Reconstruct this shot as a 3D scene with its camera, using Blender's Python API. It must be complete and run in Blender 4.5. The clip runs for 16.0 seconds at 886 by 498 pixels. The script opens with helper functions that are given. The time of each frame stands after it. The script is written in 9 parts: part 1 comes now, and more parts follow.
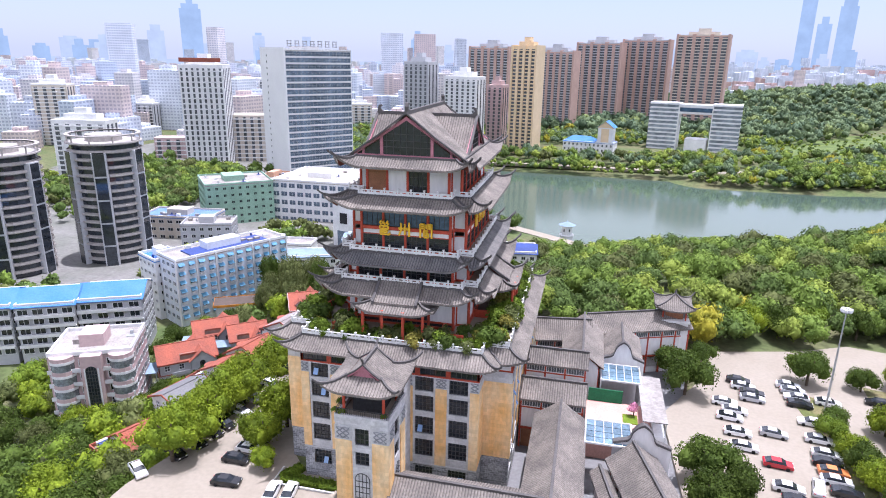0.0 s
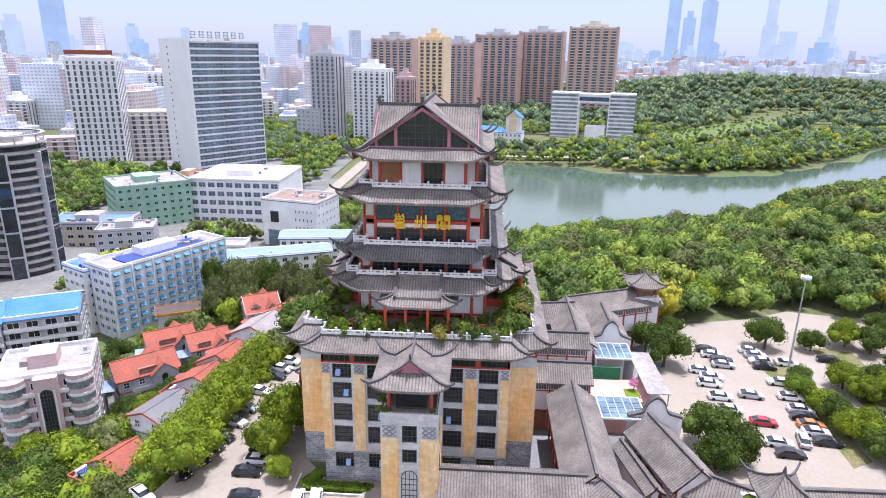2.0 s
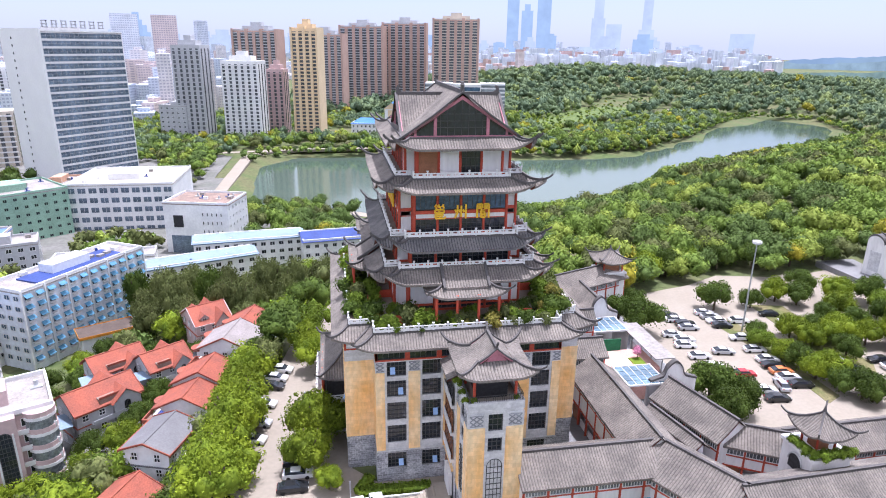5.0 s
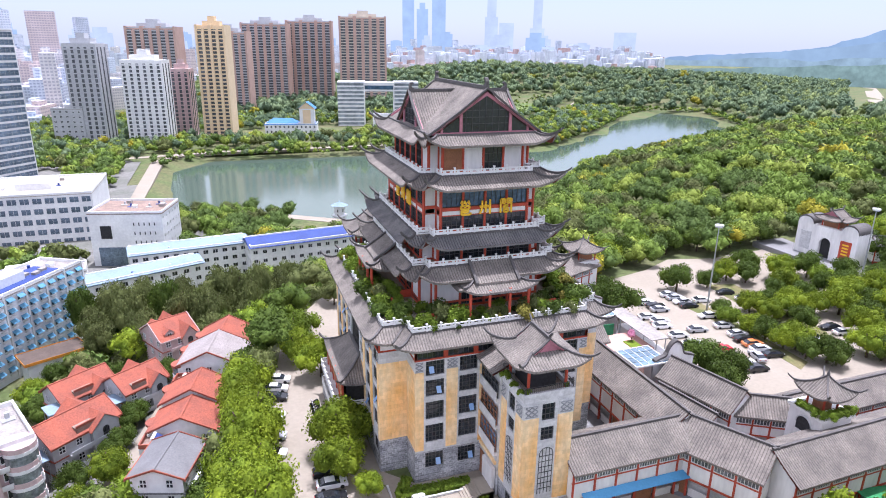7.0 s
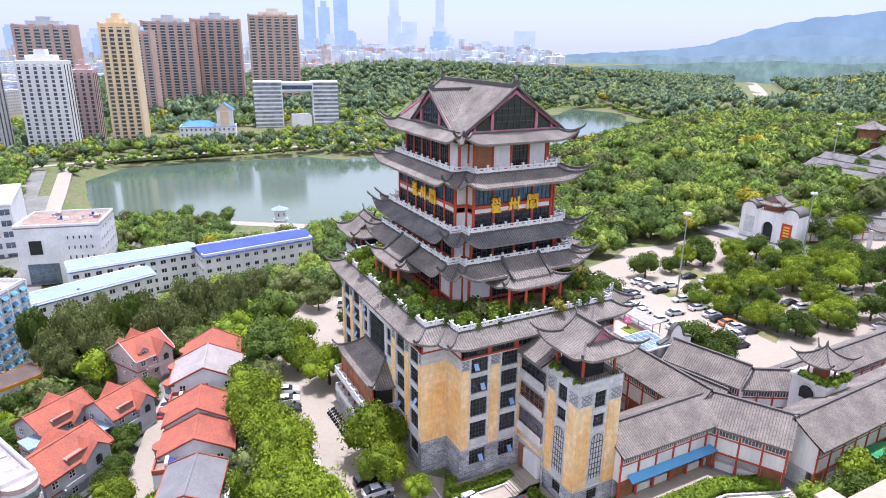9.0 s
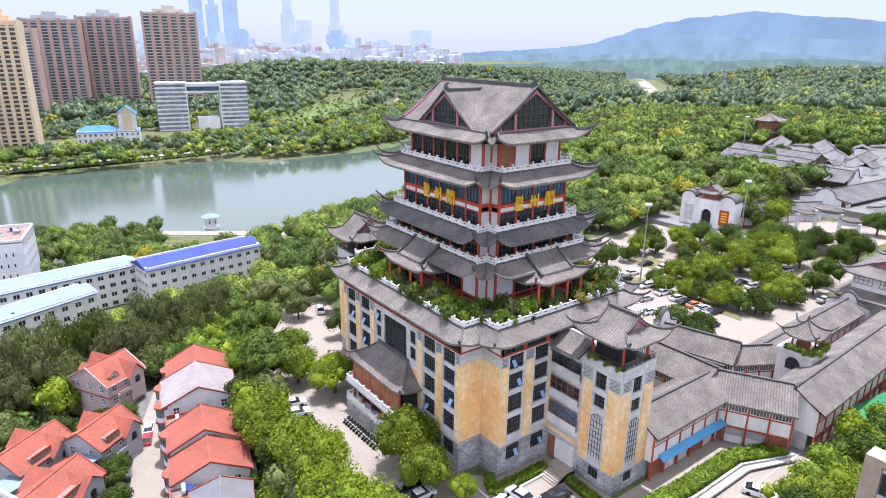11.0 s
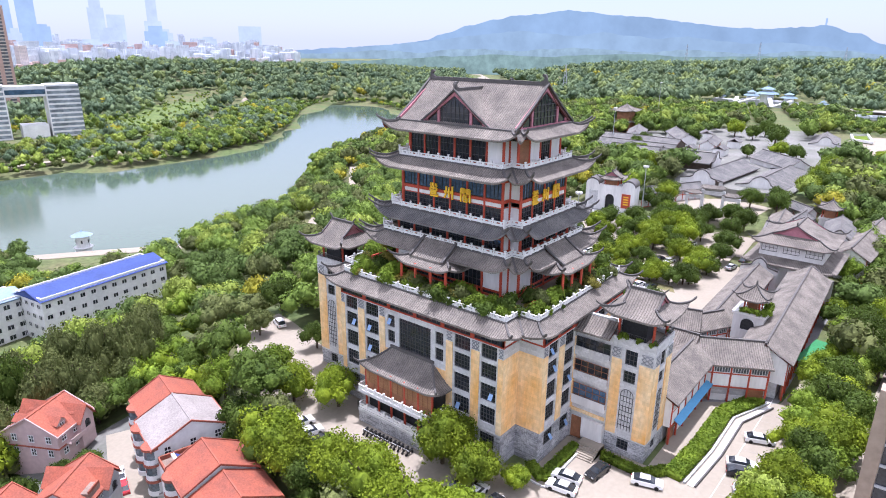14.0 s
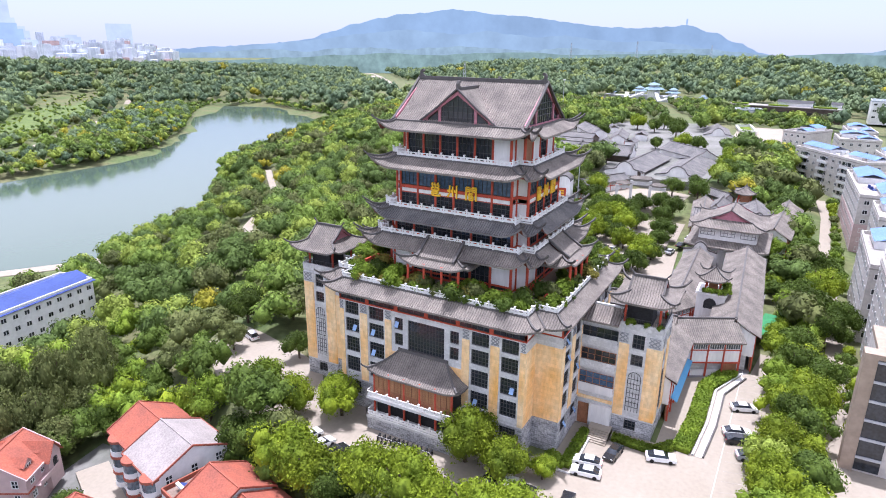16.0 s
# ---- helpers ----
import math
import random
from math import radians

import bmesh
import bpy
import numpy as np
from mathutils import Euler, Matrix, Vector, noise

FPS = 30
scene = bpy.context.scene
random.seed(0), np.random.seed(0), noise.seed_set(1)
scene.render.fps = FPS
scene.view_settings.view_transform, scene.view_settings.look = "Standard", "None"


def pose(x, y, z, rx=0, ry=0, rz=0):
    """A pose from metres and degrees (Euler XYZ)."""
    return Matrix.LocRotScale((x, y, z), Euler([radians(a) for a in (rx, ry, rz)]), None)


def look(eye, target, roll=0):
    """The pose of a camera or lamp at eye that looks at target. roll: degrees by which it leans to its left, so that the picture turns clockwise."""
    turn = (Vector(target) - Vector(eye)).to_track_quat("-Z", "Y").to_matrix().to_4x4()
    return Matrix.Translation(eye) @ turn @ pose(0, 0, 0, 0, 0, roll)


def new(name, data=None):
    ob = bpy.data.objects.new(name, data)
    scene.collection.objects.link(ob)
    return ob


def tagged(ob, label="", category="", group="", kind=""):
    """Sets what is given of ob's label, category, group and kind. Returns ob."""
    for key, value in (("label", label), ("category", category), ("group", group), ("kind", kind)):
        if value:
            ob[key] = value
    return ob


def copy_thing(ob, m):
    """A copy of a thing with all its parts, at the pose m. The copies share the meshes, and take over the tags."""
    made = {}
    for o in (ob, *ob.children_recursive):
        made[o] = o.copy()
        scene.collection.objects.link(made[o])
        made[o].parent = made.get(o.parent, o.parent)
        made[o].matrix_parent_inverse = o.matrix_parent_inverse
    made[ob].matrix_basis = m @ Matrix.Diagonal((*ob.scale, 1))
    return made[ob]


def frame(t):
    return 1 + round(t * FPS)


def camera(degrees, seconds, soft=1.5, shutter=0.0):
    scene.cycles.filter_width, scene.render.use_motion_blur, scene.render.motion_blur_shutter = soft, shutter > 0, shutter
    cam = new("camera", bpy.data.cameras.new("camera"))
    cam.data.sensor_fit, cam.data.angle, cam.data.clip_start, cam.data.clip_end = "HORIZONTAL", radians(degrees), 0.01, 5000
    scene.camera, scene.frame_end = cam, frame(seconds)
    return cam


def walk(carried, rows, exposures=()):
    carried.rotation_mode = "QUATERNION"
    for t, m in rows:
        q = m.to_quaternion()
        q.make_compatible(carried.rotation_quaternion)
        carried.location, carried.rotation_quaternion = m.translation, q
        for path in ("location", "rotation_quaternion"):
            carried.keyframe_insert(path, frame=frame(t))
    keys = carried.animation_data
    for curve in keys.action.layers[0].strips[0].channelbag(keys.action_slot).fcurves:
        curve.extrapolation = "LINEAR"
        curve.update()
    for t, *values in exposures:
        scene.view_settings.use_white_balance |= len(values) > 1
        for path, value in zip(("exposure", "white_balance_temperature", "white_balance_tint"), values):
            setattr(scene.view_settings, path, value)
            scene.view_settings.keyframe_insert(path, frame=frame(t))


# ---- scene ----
cam = camera(69.9, 16.0, soft=1.0)
METRES, EYE, TILT, LEAN, TURN = 145.0, 64.4, 0.0, 0.0, 13.0
ROWS = [
    (0.0, 0.0, 0.0, 0.0, 0.3, -16.94, -0.97),
    (0.5, -0.0313, 0.001, -0.0009, -2.71, -16.95, -0.96),
    (1.0, -0.0623, 0.0031, -0.0024, -4.73, -17.1, -0.92),
    (1.5, -0.093, 0.0069, -0.0033, -6.81, -17.28, -0.88),
    (2.0, -0.1236, 0.0118, -0.0044, -9.42, -17.44, -0.87),
    (2.5, -0.1543, 0.0178, -0.0056, -12.3, -17.61, -0.86),
    (3.0, -0.1847, 0.0251, -0.0067, -14.78, -17.8, -0.85),
    (3.5, -0.2146, 0.0338, -0.0079, -16.5, -17.9, -0.81),
    (4.0, -0.244, 0.0434, -0.0089, -18.43, -17.92, -0.8),
    (6.5, -0.387, 0.1062, -0.0136, -29.66, -17.93, -0.74),
    (7.0, -0.414, 0.1221, -0.0142, -31.91, -17.94, -0.72),
    (7.5, -0.4404, 0.1388, -0.0149, -34.12, -17.94, -0.68),
    (8.0, -0.4663, 0.1565, -0.0152, -36.2, -17.94, -0.67),
    (8.5, -0.4914, 0.1753, -0.0152, -38.28, -17.95, -0.65),
    (9.0, -0.5158, 0.195, -0.0154, -40.42, -17.95, -0.63),
    (11.5, -0.626, 0.3081, -0.0144, -51.96, -17.99, -0.57),
    (12.0, -0.6449, 0.3333, -0.0143, -54.41, -18.02, -0.55),
    (12.5, -0.6616, 0.3575, -0.0142, -56.68, -18.04, -0.55),
    (13.0, -0.6785, 0.3842, -0.0137, -59.11, -18.06, -0.54),
    (13.5, -0.6941, 0.4115, -0.0137, -61.59, -18.07, -0.53),
    (14.0, -0.7085, 0.4393, -0.0136, -64.08, -18.09, -0.53),
    (14.5, -0.7215, 0.4676, -0.0135, -66.58, -18.08, -0.54),
    (15.0, -0.7332, 0.4964, -0.0133, -69.08, -18.1, -0.52),
    (15.5, -0.7436, 0.5258, -0.0136, -71.56, -18.11, -0.54),
    (16.0, -0.7528, 0.5556, -0.0138, -74.04, -18.12, -0.55),
]
walk(cam, [(t, pose(0, 0, EYE, TILT, LEAN, TURN) @ pose(METRES * x, METRES * y, METRES * z, 90 + pitch, roll, yaw)) for t, x, y, z, yaw, pitch, roll in ROWS],
     exposures=[(0.0, 0.90, 5650, 23), (6.0, 0.98, 5650, 23), (16.0, 1.06, 5650, 23)])

# ---- light ----
SUN_EL, SUN_AZ = 81.0, 55.0      # degrees; azimuth from north towards east
world = bpy.data.worlds.new("sky")
scene.world = world
world.use_nodes = True
wn = world.node_tree
sky = wn.nodes.new("ShaderNodeTexSky")
sky.sky_type = "NISHITA"
sky.sun_disc = False
sky.sun_elevation = radians(SUN_EL)
sky.sun_rotation = radians(SUN_AZ)
sky.air_density, sky.dust_density, sky.ozone_density = 1.0, 1.2, 1.0
# summer haze whitens the lower sky
wco, wsep, wmap, wmix, wscale = (wn.nodes.new("ShaderNodeTexCoord"), wn.nodes.new("ShaderNodeSeparateXYZ"), wn.nodes.new("ShaderNodeValToRGB"), wn.nodes.new("ShaderNodeMix"), wn.nodes.new("ShaderNodeMix"))
wmix.data_type = wscale.data_type = "RGBA"
wscale.blend_type = "MULTIPLY"
wscale.inputs[0].default_value = 1.0
wscale.inputs[7].default_value = (0.12, 0.12, 0.12, 1)
ramp = wmap.color_ramp
ramp.elements[0].position, ramp.elements[0].color = 0.0, (0.395, 0.425, 0.49, 1)
ramp.elements[1].position, ramp.elements[1].color = 0.6, (0.80, 0.785, 0.77, 1)
mid_el = ramp.elements.new(0.1)
mid_el.color = (0.36, 0.41, 0.52, 1)
# brighter unseen band, added to light the shaded walls
low_el = ramp.elements.new(0.24)
low_el.color = (1.02, 1.0, 0.975, 1)
wn.links.new(wco.outputs["Generated"], wsep.inputs[0])
wn.links.new(wsep.outputs[2], wmap.inputs[0])
wmix.inputs[0].default_value = 0.8
wn.links.new(sky.outputs[0], wscale.inputs[6])
wn.links.new(wscale.outputs[2], wmix.inputs[6])
wn.links.new(wmap.outputs[0], wmix.inputs[7])
wn.links.new(wmix.outputs[2], wn.nodes["Background"].inputs[0])
wn.nodes["Background"].inputs[1].default_value = 1.0
sun = new("sun", bpy.data.lights.new("sun", "SUN"))
sun.data.energy, sun.data.angle, sun.data.color = 3.8, radians(1.0), (1.0, 0.95, 0.87)
e, a = radians(SUN_EL), radians(SUN_AZ)
sun.matrix_world = look((math.cos(e) * math.sin(a) * 300, math.cos(e) * math.cos(a) * 300, math.sin(e) * 300), (0, 0, 0))


# ---- materials ----
def material(name, colour, rough=0.8, vary=0.25, scale=1.0, bump=0.15, metal=0.0, second=None, amount=0.5, island=0.0, streak=False, spec=0.3):
    """A painted, stone or plant surface: grain and broad stains in two scales, a second colour in patches."""
    m = bpy.data.materials.new(name)
    m.use_nodes = True
    t = m.node_tree
    b = t.nodes["Principled BSDF"]
    co = t.nodes.new("ShaderNodeTexCoord")
    mp = t.nodes.new("ShaderNodeMapping")
    t.links.new(co.outputs["Object"], mp.inputs[0])
    if streak:
        mp.inputs["Scale"].default_value = (1.0, 1.0, float(streak))
    n1 = t.nodes.new("ShaderNodeTexNoise")
    n1.inputs["Scale"].default_value, n1.inputs["Detail"].default_value = 0.35 * scale, 6.0
    n2 = t.nodes.new("ShaderNodeTexNoise")
    n2.inputs["Scale"].default_value, n2.inputs["Detail"].default_value = 3.5 * scale, 5.0
    t.links.new(mp.outputs[0], n1.inputs[0])
    t.links.new(mp.outputs[0], n2.inputs[0])
    c2 = second or tuple(c * (1 - vary) for c in colour)
    ramp = t.nodes.new("ShaderNodeValToRGB")
    ramp.color_ramp.elements[0].position, ramp.color_ramp.elements[1].position = 0.5 - 0.25 * amount, 0.5 + 0.35 * amount
    ramp.color_ramp.elements[0].color, ramp.color_ramp.elements[1].color = (*c2, 1), (*colour, 1)
    t.links.new(n1.outputs[0], ramp.inputs[0])
    mul = t.nodes.new("ShaderNodeMix")
    mul.data_type, mul.blend_type = "RGBA", "MULTIPLY"
    mul.inputs[0].default_value = 1.0
    r2 = t.nodes.new("ShaderNodeMapRange")
    r2.inputs[1].default_value, r2.inputs[2].default_value = 0.25, 0.75
    r2.inputs[3].default_value, r2.inputs[4].default_value = 1 - vary, 1 + vary * 0.6
    t.links.new(n2.outputs[0], r2.inputs[0])
    t.links.new(ramp.outputs[0], mul.inputs[6])
    t.links.new(r2.outputs[0], mul.inputs[7])
    out = mul.outputs[2]
    if island:
        geo, info = t.nodes.new("ShaderNodeNewGeometry"), t.nodes.new("ShaderNodeObjectInfo")
        add = t.nodes.new("ShaderNodeMath")
        add.operation = "ADD"
        t.links.new(geo.outputs["Random Per Island"], add.inputs[0])
        t.links.new(info.outputs["Random"], add.inputs[1])
        r3 = t.nodes.new("ShaderNodeMapRange")
        r3.inputs[1].default_value, r3.inputs[2].default_value = 0.0, 2.0
        r3.inputs[3].default_value, r3.inputs[4].default_value = 1 - island, 1 + island
        t.links.new(add.outputs[0], r3.inputs[0])
        m2 = t.nodes.new("ShaderNodeMix")
        m2.data_type, m2.blend_type = "RGBA", "MULTIPLY"
        m2.inputs[0].default_value = 1.0
        t.links.new(out, m2.inputs[6])
        t.links.new(r3.outputs[0], m2.inputs[7])
        out = m2.outputs[2]
    t.links.new(out, b.inputs["Base Color"])
    b.inputs["Roughness"].default_value, b.inputs["Metallic"].default_value = rough, metal
    b.inputs["Specular IOR Level"].default_value = spec
    if bump:
        bp = t.nodes.new("ShaderNodeBump")
        bp.inputs["Strength"].default_value, bp.inputs["Distance"].default_value = bump, 0.05
        t.links.new(n2.outputs[0], bp.inputs["Height"])
        t.links.new(bp.outputs[0], b.inputs["Normal"])
    return m


def courses(m, width, high, shade=0.25, joint=0.8, gap=0.02):
    """Stone courses over a wall material: blocks of uneven tone with joints."""
    t = m.node_tree
    b = t.nodes["Principled BSDF"]
    co, sep, add, com, br, mul = (t.nodes.new("ShaderNodeTexCoord"), t.nodes.new("ShaderNodeSeparateXYZ"), t.nodes.new("ShaderNodeMath"), t.nodes.new("ShaderNodeCombineXYZ"), t.nodes.new("ShaderNodeTexBrick"), t.nodes.new("ShaderNodeMix"))
    t.links.new(co.outputs["Object"], sep.inputs[0])
    t.links.new(sep.outputs[0], add.inputs[0])
    t.links.new(sep.outputs[1], add.inputs[1])
    t.links.new(add.outputs[0], com.inputs[0])
    t.links.new(sep.outputs[2], com.inputs[1])
    t.links.new(com.outputs[0], br.inputs["Vector"])
    br.inputs["Scale"].default_value = 1.0
    br.inputs["Brick Width"].default_value, br.inputs["Row Height"].default_value, br.inputs["Mortar Size"].default_value = width, high, gap
    br.inputs["Color1"].default_value, br.inputs["Color2"].default_value = (1 - shade, 1 - shade, 1 - shade, 1), (1 + shade * 0.6, 1 + shade * 0.6, 1 + shade * 0.6, 1)
    br.inputs["Mortar"].default_value = (joint, joint, joint, 1)
    mul.data_type, mul.blend_type = "RGBA", "MULTIPLY"
    mul.inputs[0].default_value = 1.0
    t.links.new(b.inputs["Base Color"].links[0].from_socket, mul.inputs[6])
    t.links.new(br.outputs[0], mul.inputs[7])
    t.links.new(mul.outputs[2], b.inputs["Base Color"])
    return m


def leaf_material(name, colour, second, island=0.5):
    m = material(name, colour, 0.7, 0.3, 0.8, 0.0, second=second, amount=0.8, island=island, spec=0.12)
    t = m.node_tree
    b, o = t.nodes["Principled BSDF"], t.nodes["Material Output"]
    tr, mix = t.nodes.new("ShaderNodeBsdfTranslucent"), t.nodes.new("ShaderNodeMixShader")
    mix.inputs[0].default_value = 0.2
    t.links.new(b.inputs["Base Color"].links[0].from_socket, tr.inputs[0])
    t.links.new(b.outputs[0], mix.inputs[1])
    t.links.new(tr.outputs[0], mix.inputs[2])
    t.links.new(mix.outputs[0], o.inputs[0])
    return m


def glass_material(name, colour, rough=0.08):
    return material(name, colour, rough, 0.5, 0.6, 0.0, spec=0.6, island=0.4)


TILE = material("grey_roof_tile", (0.275, 0.245, 0.215), 0.85, 0.36, 0.9, 0.4, second=(0.14, 0.126, 0.113), amount=0.7)
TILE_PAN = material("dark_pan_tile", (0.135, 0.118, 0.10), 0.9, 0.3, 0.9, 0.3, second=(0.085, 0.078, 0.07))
TILE_DARK = material("dark_ridge_tile", (0.115, 0.108, 0.105), 0.8, 0.25, 1.0, 0.2)
STONE = material("ochre_stone", (0.80, 0.40, 0.085), 0.85, 0.18, 0.6, 0.15, second=(0.83, 0.64, 0.38), streak=0.45, amount=0.55)
FRET = material("dark_carved_stone", (0.30, 0.31, 0.33), 0.8, 0.2, 1.0, 0.1)
GREY = material("grey_stone", (0.63, 0.63, 0.625), 0.85, 0.2, 0.8, 0.2, second=(0.49, 0.492, 0.495))
RUBBLE = material("rough_grey_stone", (0.50, 0.50, 0.505), 0.9, 0.5, 1.0, 0.8, second=(0.27, 0.275, 0.29))
courses(RUBBLE, 0.75, 0.36, 0.35, 1.3, 0.03)
courses(STONE, 1.2, 0.6, 0.1, 0.82, 0.012)
courses(GREY, 1.2, 0.6, 0.12, 0.85, 0.012)
SLATE = material("blackened_roof_tile", (0.20, 0.19, 0.18), 0.8, 0.3, 0.9, 0.3, second=(0.12, 0.118, 0.118))
SLATE_PAN = material("blackened_pan_tile", (0.075, 0.077, 0.082), 0.85, 0.3, 0.9, 0.3)
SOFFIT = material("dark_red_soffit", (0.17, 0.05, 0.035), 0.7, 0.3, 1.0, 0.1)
RED = material("red_lacquer", (0.52, 0.085, 0.045), 0.6, 0.25, 1.0, 0.1)
WHITE = material("white_plaster", (0.84, 0.83, 0.81), 0.8, 0.1, 0.6, 0.1, second=(0.62, 0.61, 0.6), streak=0.25)
MARBLE = material("white_marble", (0.78, 0.78, 0.76), 0.6, 0.12, 1.0, 0.1)
# near-black colour stands for the shade inside rooms and openings
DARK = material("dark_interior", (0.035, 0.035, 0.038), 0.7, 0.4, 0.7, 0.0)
FRAME = material("dark_window_frame", (0.075, 0.075, 0.075), 0.5, 0.2, 2.0, 0.0)
GLASS = glass_material("dark_window_glass", (0.04, 0.048, 0.06), 0.05)
GLASS_BLUE = glass_material("blue_window_glass", (0.09, 0.16, 0.26), 0.12)
# the blue sky reflection on opened casements is painted as base colour
SASH = material("blue_casement_glass", (0.25, 0.40, 0.66), 0.15, 0.1, 1.0, 0.0, spec=0.6)
GOLD = material("gilt_letters", (0.95, 0.58, 0.03), 0.45, 0.1, 2.0, 0.0)
MAUVE = material("mauve_gable_board", (0.48, 0.20, 0.24), 0.6, 0.2, 1.0, 0.1)
WOOD = material("brown_wood", (0.36, 0.16, 0.08), 0.6, 0.3, 2.0, 0.1)
CONCRETE = material("pale_concrete_paving", (0.305, 0.27, 0.222), 0.9, 0.1, 0.4, 0.1, second=(0.27, 0.236, 0.188), amount=1.0)
ASPHALT = material("grey_asphalt", (0.22, 0.22, 0.225), 0.9, 0.15, 0.5, 0.1)
MEADOW = material("meadow_scrub", (0.15, 0.20, 0.055), 0.95, 0.5, 0.25, 0.3, second=(0.095, 0.14, 0.04))
TOWN_GROUND = material("town_street_ground", (0.20, 0.195, 0.185), 0.9, 0.25, 0.2, 0.1, second=(0.14, 0.145, 0.125))
GRASS = material("ground_green", (0.085, 0.125, 0.04), 0.95, 0.45, 0.15, 0.3, second=(0.13, 0.13, 0.06))
LEAF = leaf_material("leaves_mango", (0.26, 0.325, 0.017), (0.085, 0.135, 0.012))
LEAF_DARK = leaf_material("leaves_dark", (0.105, 0.155, 0.024), (0.045, 0.075, 0.013))
LEAF_GREY = leaf_material("leaves_olive", (0.15, 0.17, 0.055), (0.08, 0.10, 0.032))
LEAF_YELLOW = leaf_material("leaves_yellow", (0.42, 0.36, 0.03), (0.25, 0.26, 0.03))
LEAF_FRESH = leaf_material("leaves_fresh", (0.20, 0.28, 0.025), (0.09, 0.145, 0.016))
LEAF_PINK = leaf_material("pink_blossom", (0.62, 0.30, 0.40), (0.5, 0.2, 0.32))
BARK = material("bark", (0.12, 0.09, 0.065), 0.95, 0.4, 2.0, 0.4)
RED_ROOF = material("red_roof_tile", (0.36, 0.10, 0.06), 0.8, 0.3, 1.0, 0.3, second=(0.25, 0.08, 0.055))
PINK_ROOF = material("faded_pink_roof", (0.62, 0.36, 0.30), 0.8, 0.15, 1.0, 0.1)
BLUE_ROOF = material("blue_sheet_roof", (0.06, 0.18, 0.46), 0.75, 0.15, 0.6, 0.05, second=(0.09, 0.22, 0.48), spec=0.15)
SOLAR_BLUE = material("deep_blue_roof", (0.045, 0.075, 0.25), 0.6, 0.2, 0.5, 0.05, spec=0.2)
PALE_BLUE = material("pale_blue_roof", (0.235, 0.315, 0.40), 0.75, 0.15, 0.5, 0.05, spec=0.15)
FLAT_ROOF = material("weathered_flat_roof", (0.38, 0.36, 0.34), 0.9, 0.3, 0.6, 0.1, second=(0.26, 0.24, 0.225))
TOWN_WHITE = material("town_white_wall", (0.78, 0.78, 0.77), 0.8, 0.12, 0.3, 0.0, second=(0.64, 0.645, 0.65))
TOWN_BEIGE = material("town_beige_wall", (0.60, 0.54, 0.46), 0.8, 0.12, 0.3, 0.0)
TOWN_GREY = material("town_grey_wall", (0.47, 0.48, 0.50), 0.8, 0.12, 0.3, 0.0)
TOWN_PINK = material("town_pink_wall", (0.56, 0.42, 0.41), 0.8, 0.12, 0.3, 0.0)
BROWN_WALL = material("brown_tower_wall", (0.52, 0.36, 0.30), 0.8, 0.12, 0.3, 0.0)
BUFF_WALL = material("buff_tower_wall", (0.72, 0.56, 0.36), 0.8, 0.1, 0.3, 0.0)
NET_GREEN = material("green_scaffold_net", (0.30, 0.47, 0.36), 0.9, 0.2, 0.5, 0.1)
STEEL = material("galvanised_steel", (0.5, 0.52, 0.54), 0.45, 0.15, 1.0, 0.0, metal=0.6)
TYRE = material("tyre_rubber", (0.02, 0.02, 0.02), 0.9, 0.2, 2.0, 0.0)
WATER = bpy.data.materials.new("lake_water")
WATER.use_nodes = True
wt = WATER.node_tree
wb = wt.nodes["Principled BSDF"]
wb.inputs["Base Color"].default_value = (0.064, 0.097, 0.074, 1)
wb.inputs["Roughness"].default_value = 0.1
wb.inputs["Specular IOR Level"].default_value = 0.2
wno, wbu, wco = wt.nodes.new("ShaderNodeTexNoise"), wt.nodes.new("ShaderNodeBump"), wt.nodes.new("ShaderNodeTexCoord")
wno.inputs["Scale"].default_value, wno.inputs["Detail"].default_value = 0.5, 4.0
wbu.inputs["Strength"].default_value, wbu.inputs["Distance"].default_value = 0.25, 0.1
wt.links.new(wco.outputs["Object"], wno.inputs[0])
wt.links.new(wno.outputs[0], wbu.inputs["Height"])
wt.links.new(wbu.outputs[0], wb.inputs["Normal"])


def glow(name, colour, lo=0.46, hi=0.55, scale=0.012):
    """Distance in the haze: haze colour given off as pale light, with broad mottling."""
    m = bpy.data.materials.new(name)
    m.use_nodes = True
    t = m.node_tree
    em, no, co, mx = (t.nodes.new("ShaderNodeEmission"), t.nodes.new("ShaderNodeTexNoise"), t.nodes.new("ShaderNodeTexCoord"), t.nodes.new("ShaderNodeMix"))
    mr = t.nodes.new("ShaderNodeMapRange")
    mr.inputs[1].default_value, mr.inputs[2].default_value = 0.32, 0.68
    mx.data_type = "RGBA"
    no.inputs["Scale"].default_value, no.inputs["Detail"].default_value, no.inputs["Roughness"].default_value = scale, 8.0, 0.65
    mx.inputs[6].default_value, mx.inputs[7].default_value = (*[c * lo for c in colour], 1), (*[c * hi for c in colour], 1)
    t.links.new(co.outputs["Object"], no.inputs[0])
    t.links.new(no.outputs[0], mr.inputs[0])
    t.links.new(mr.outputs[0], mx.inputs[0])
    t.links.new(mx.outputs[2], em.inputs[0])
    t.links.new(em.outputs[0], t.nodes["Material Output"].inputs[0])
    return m


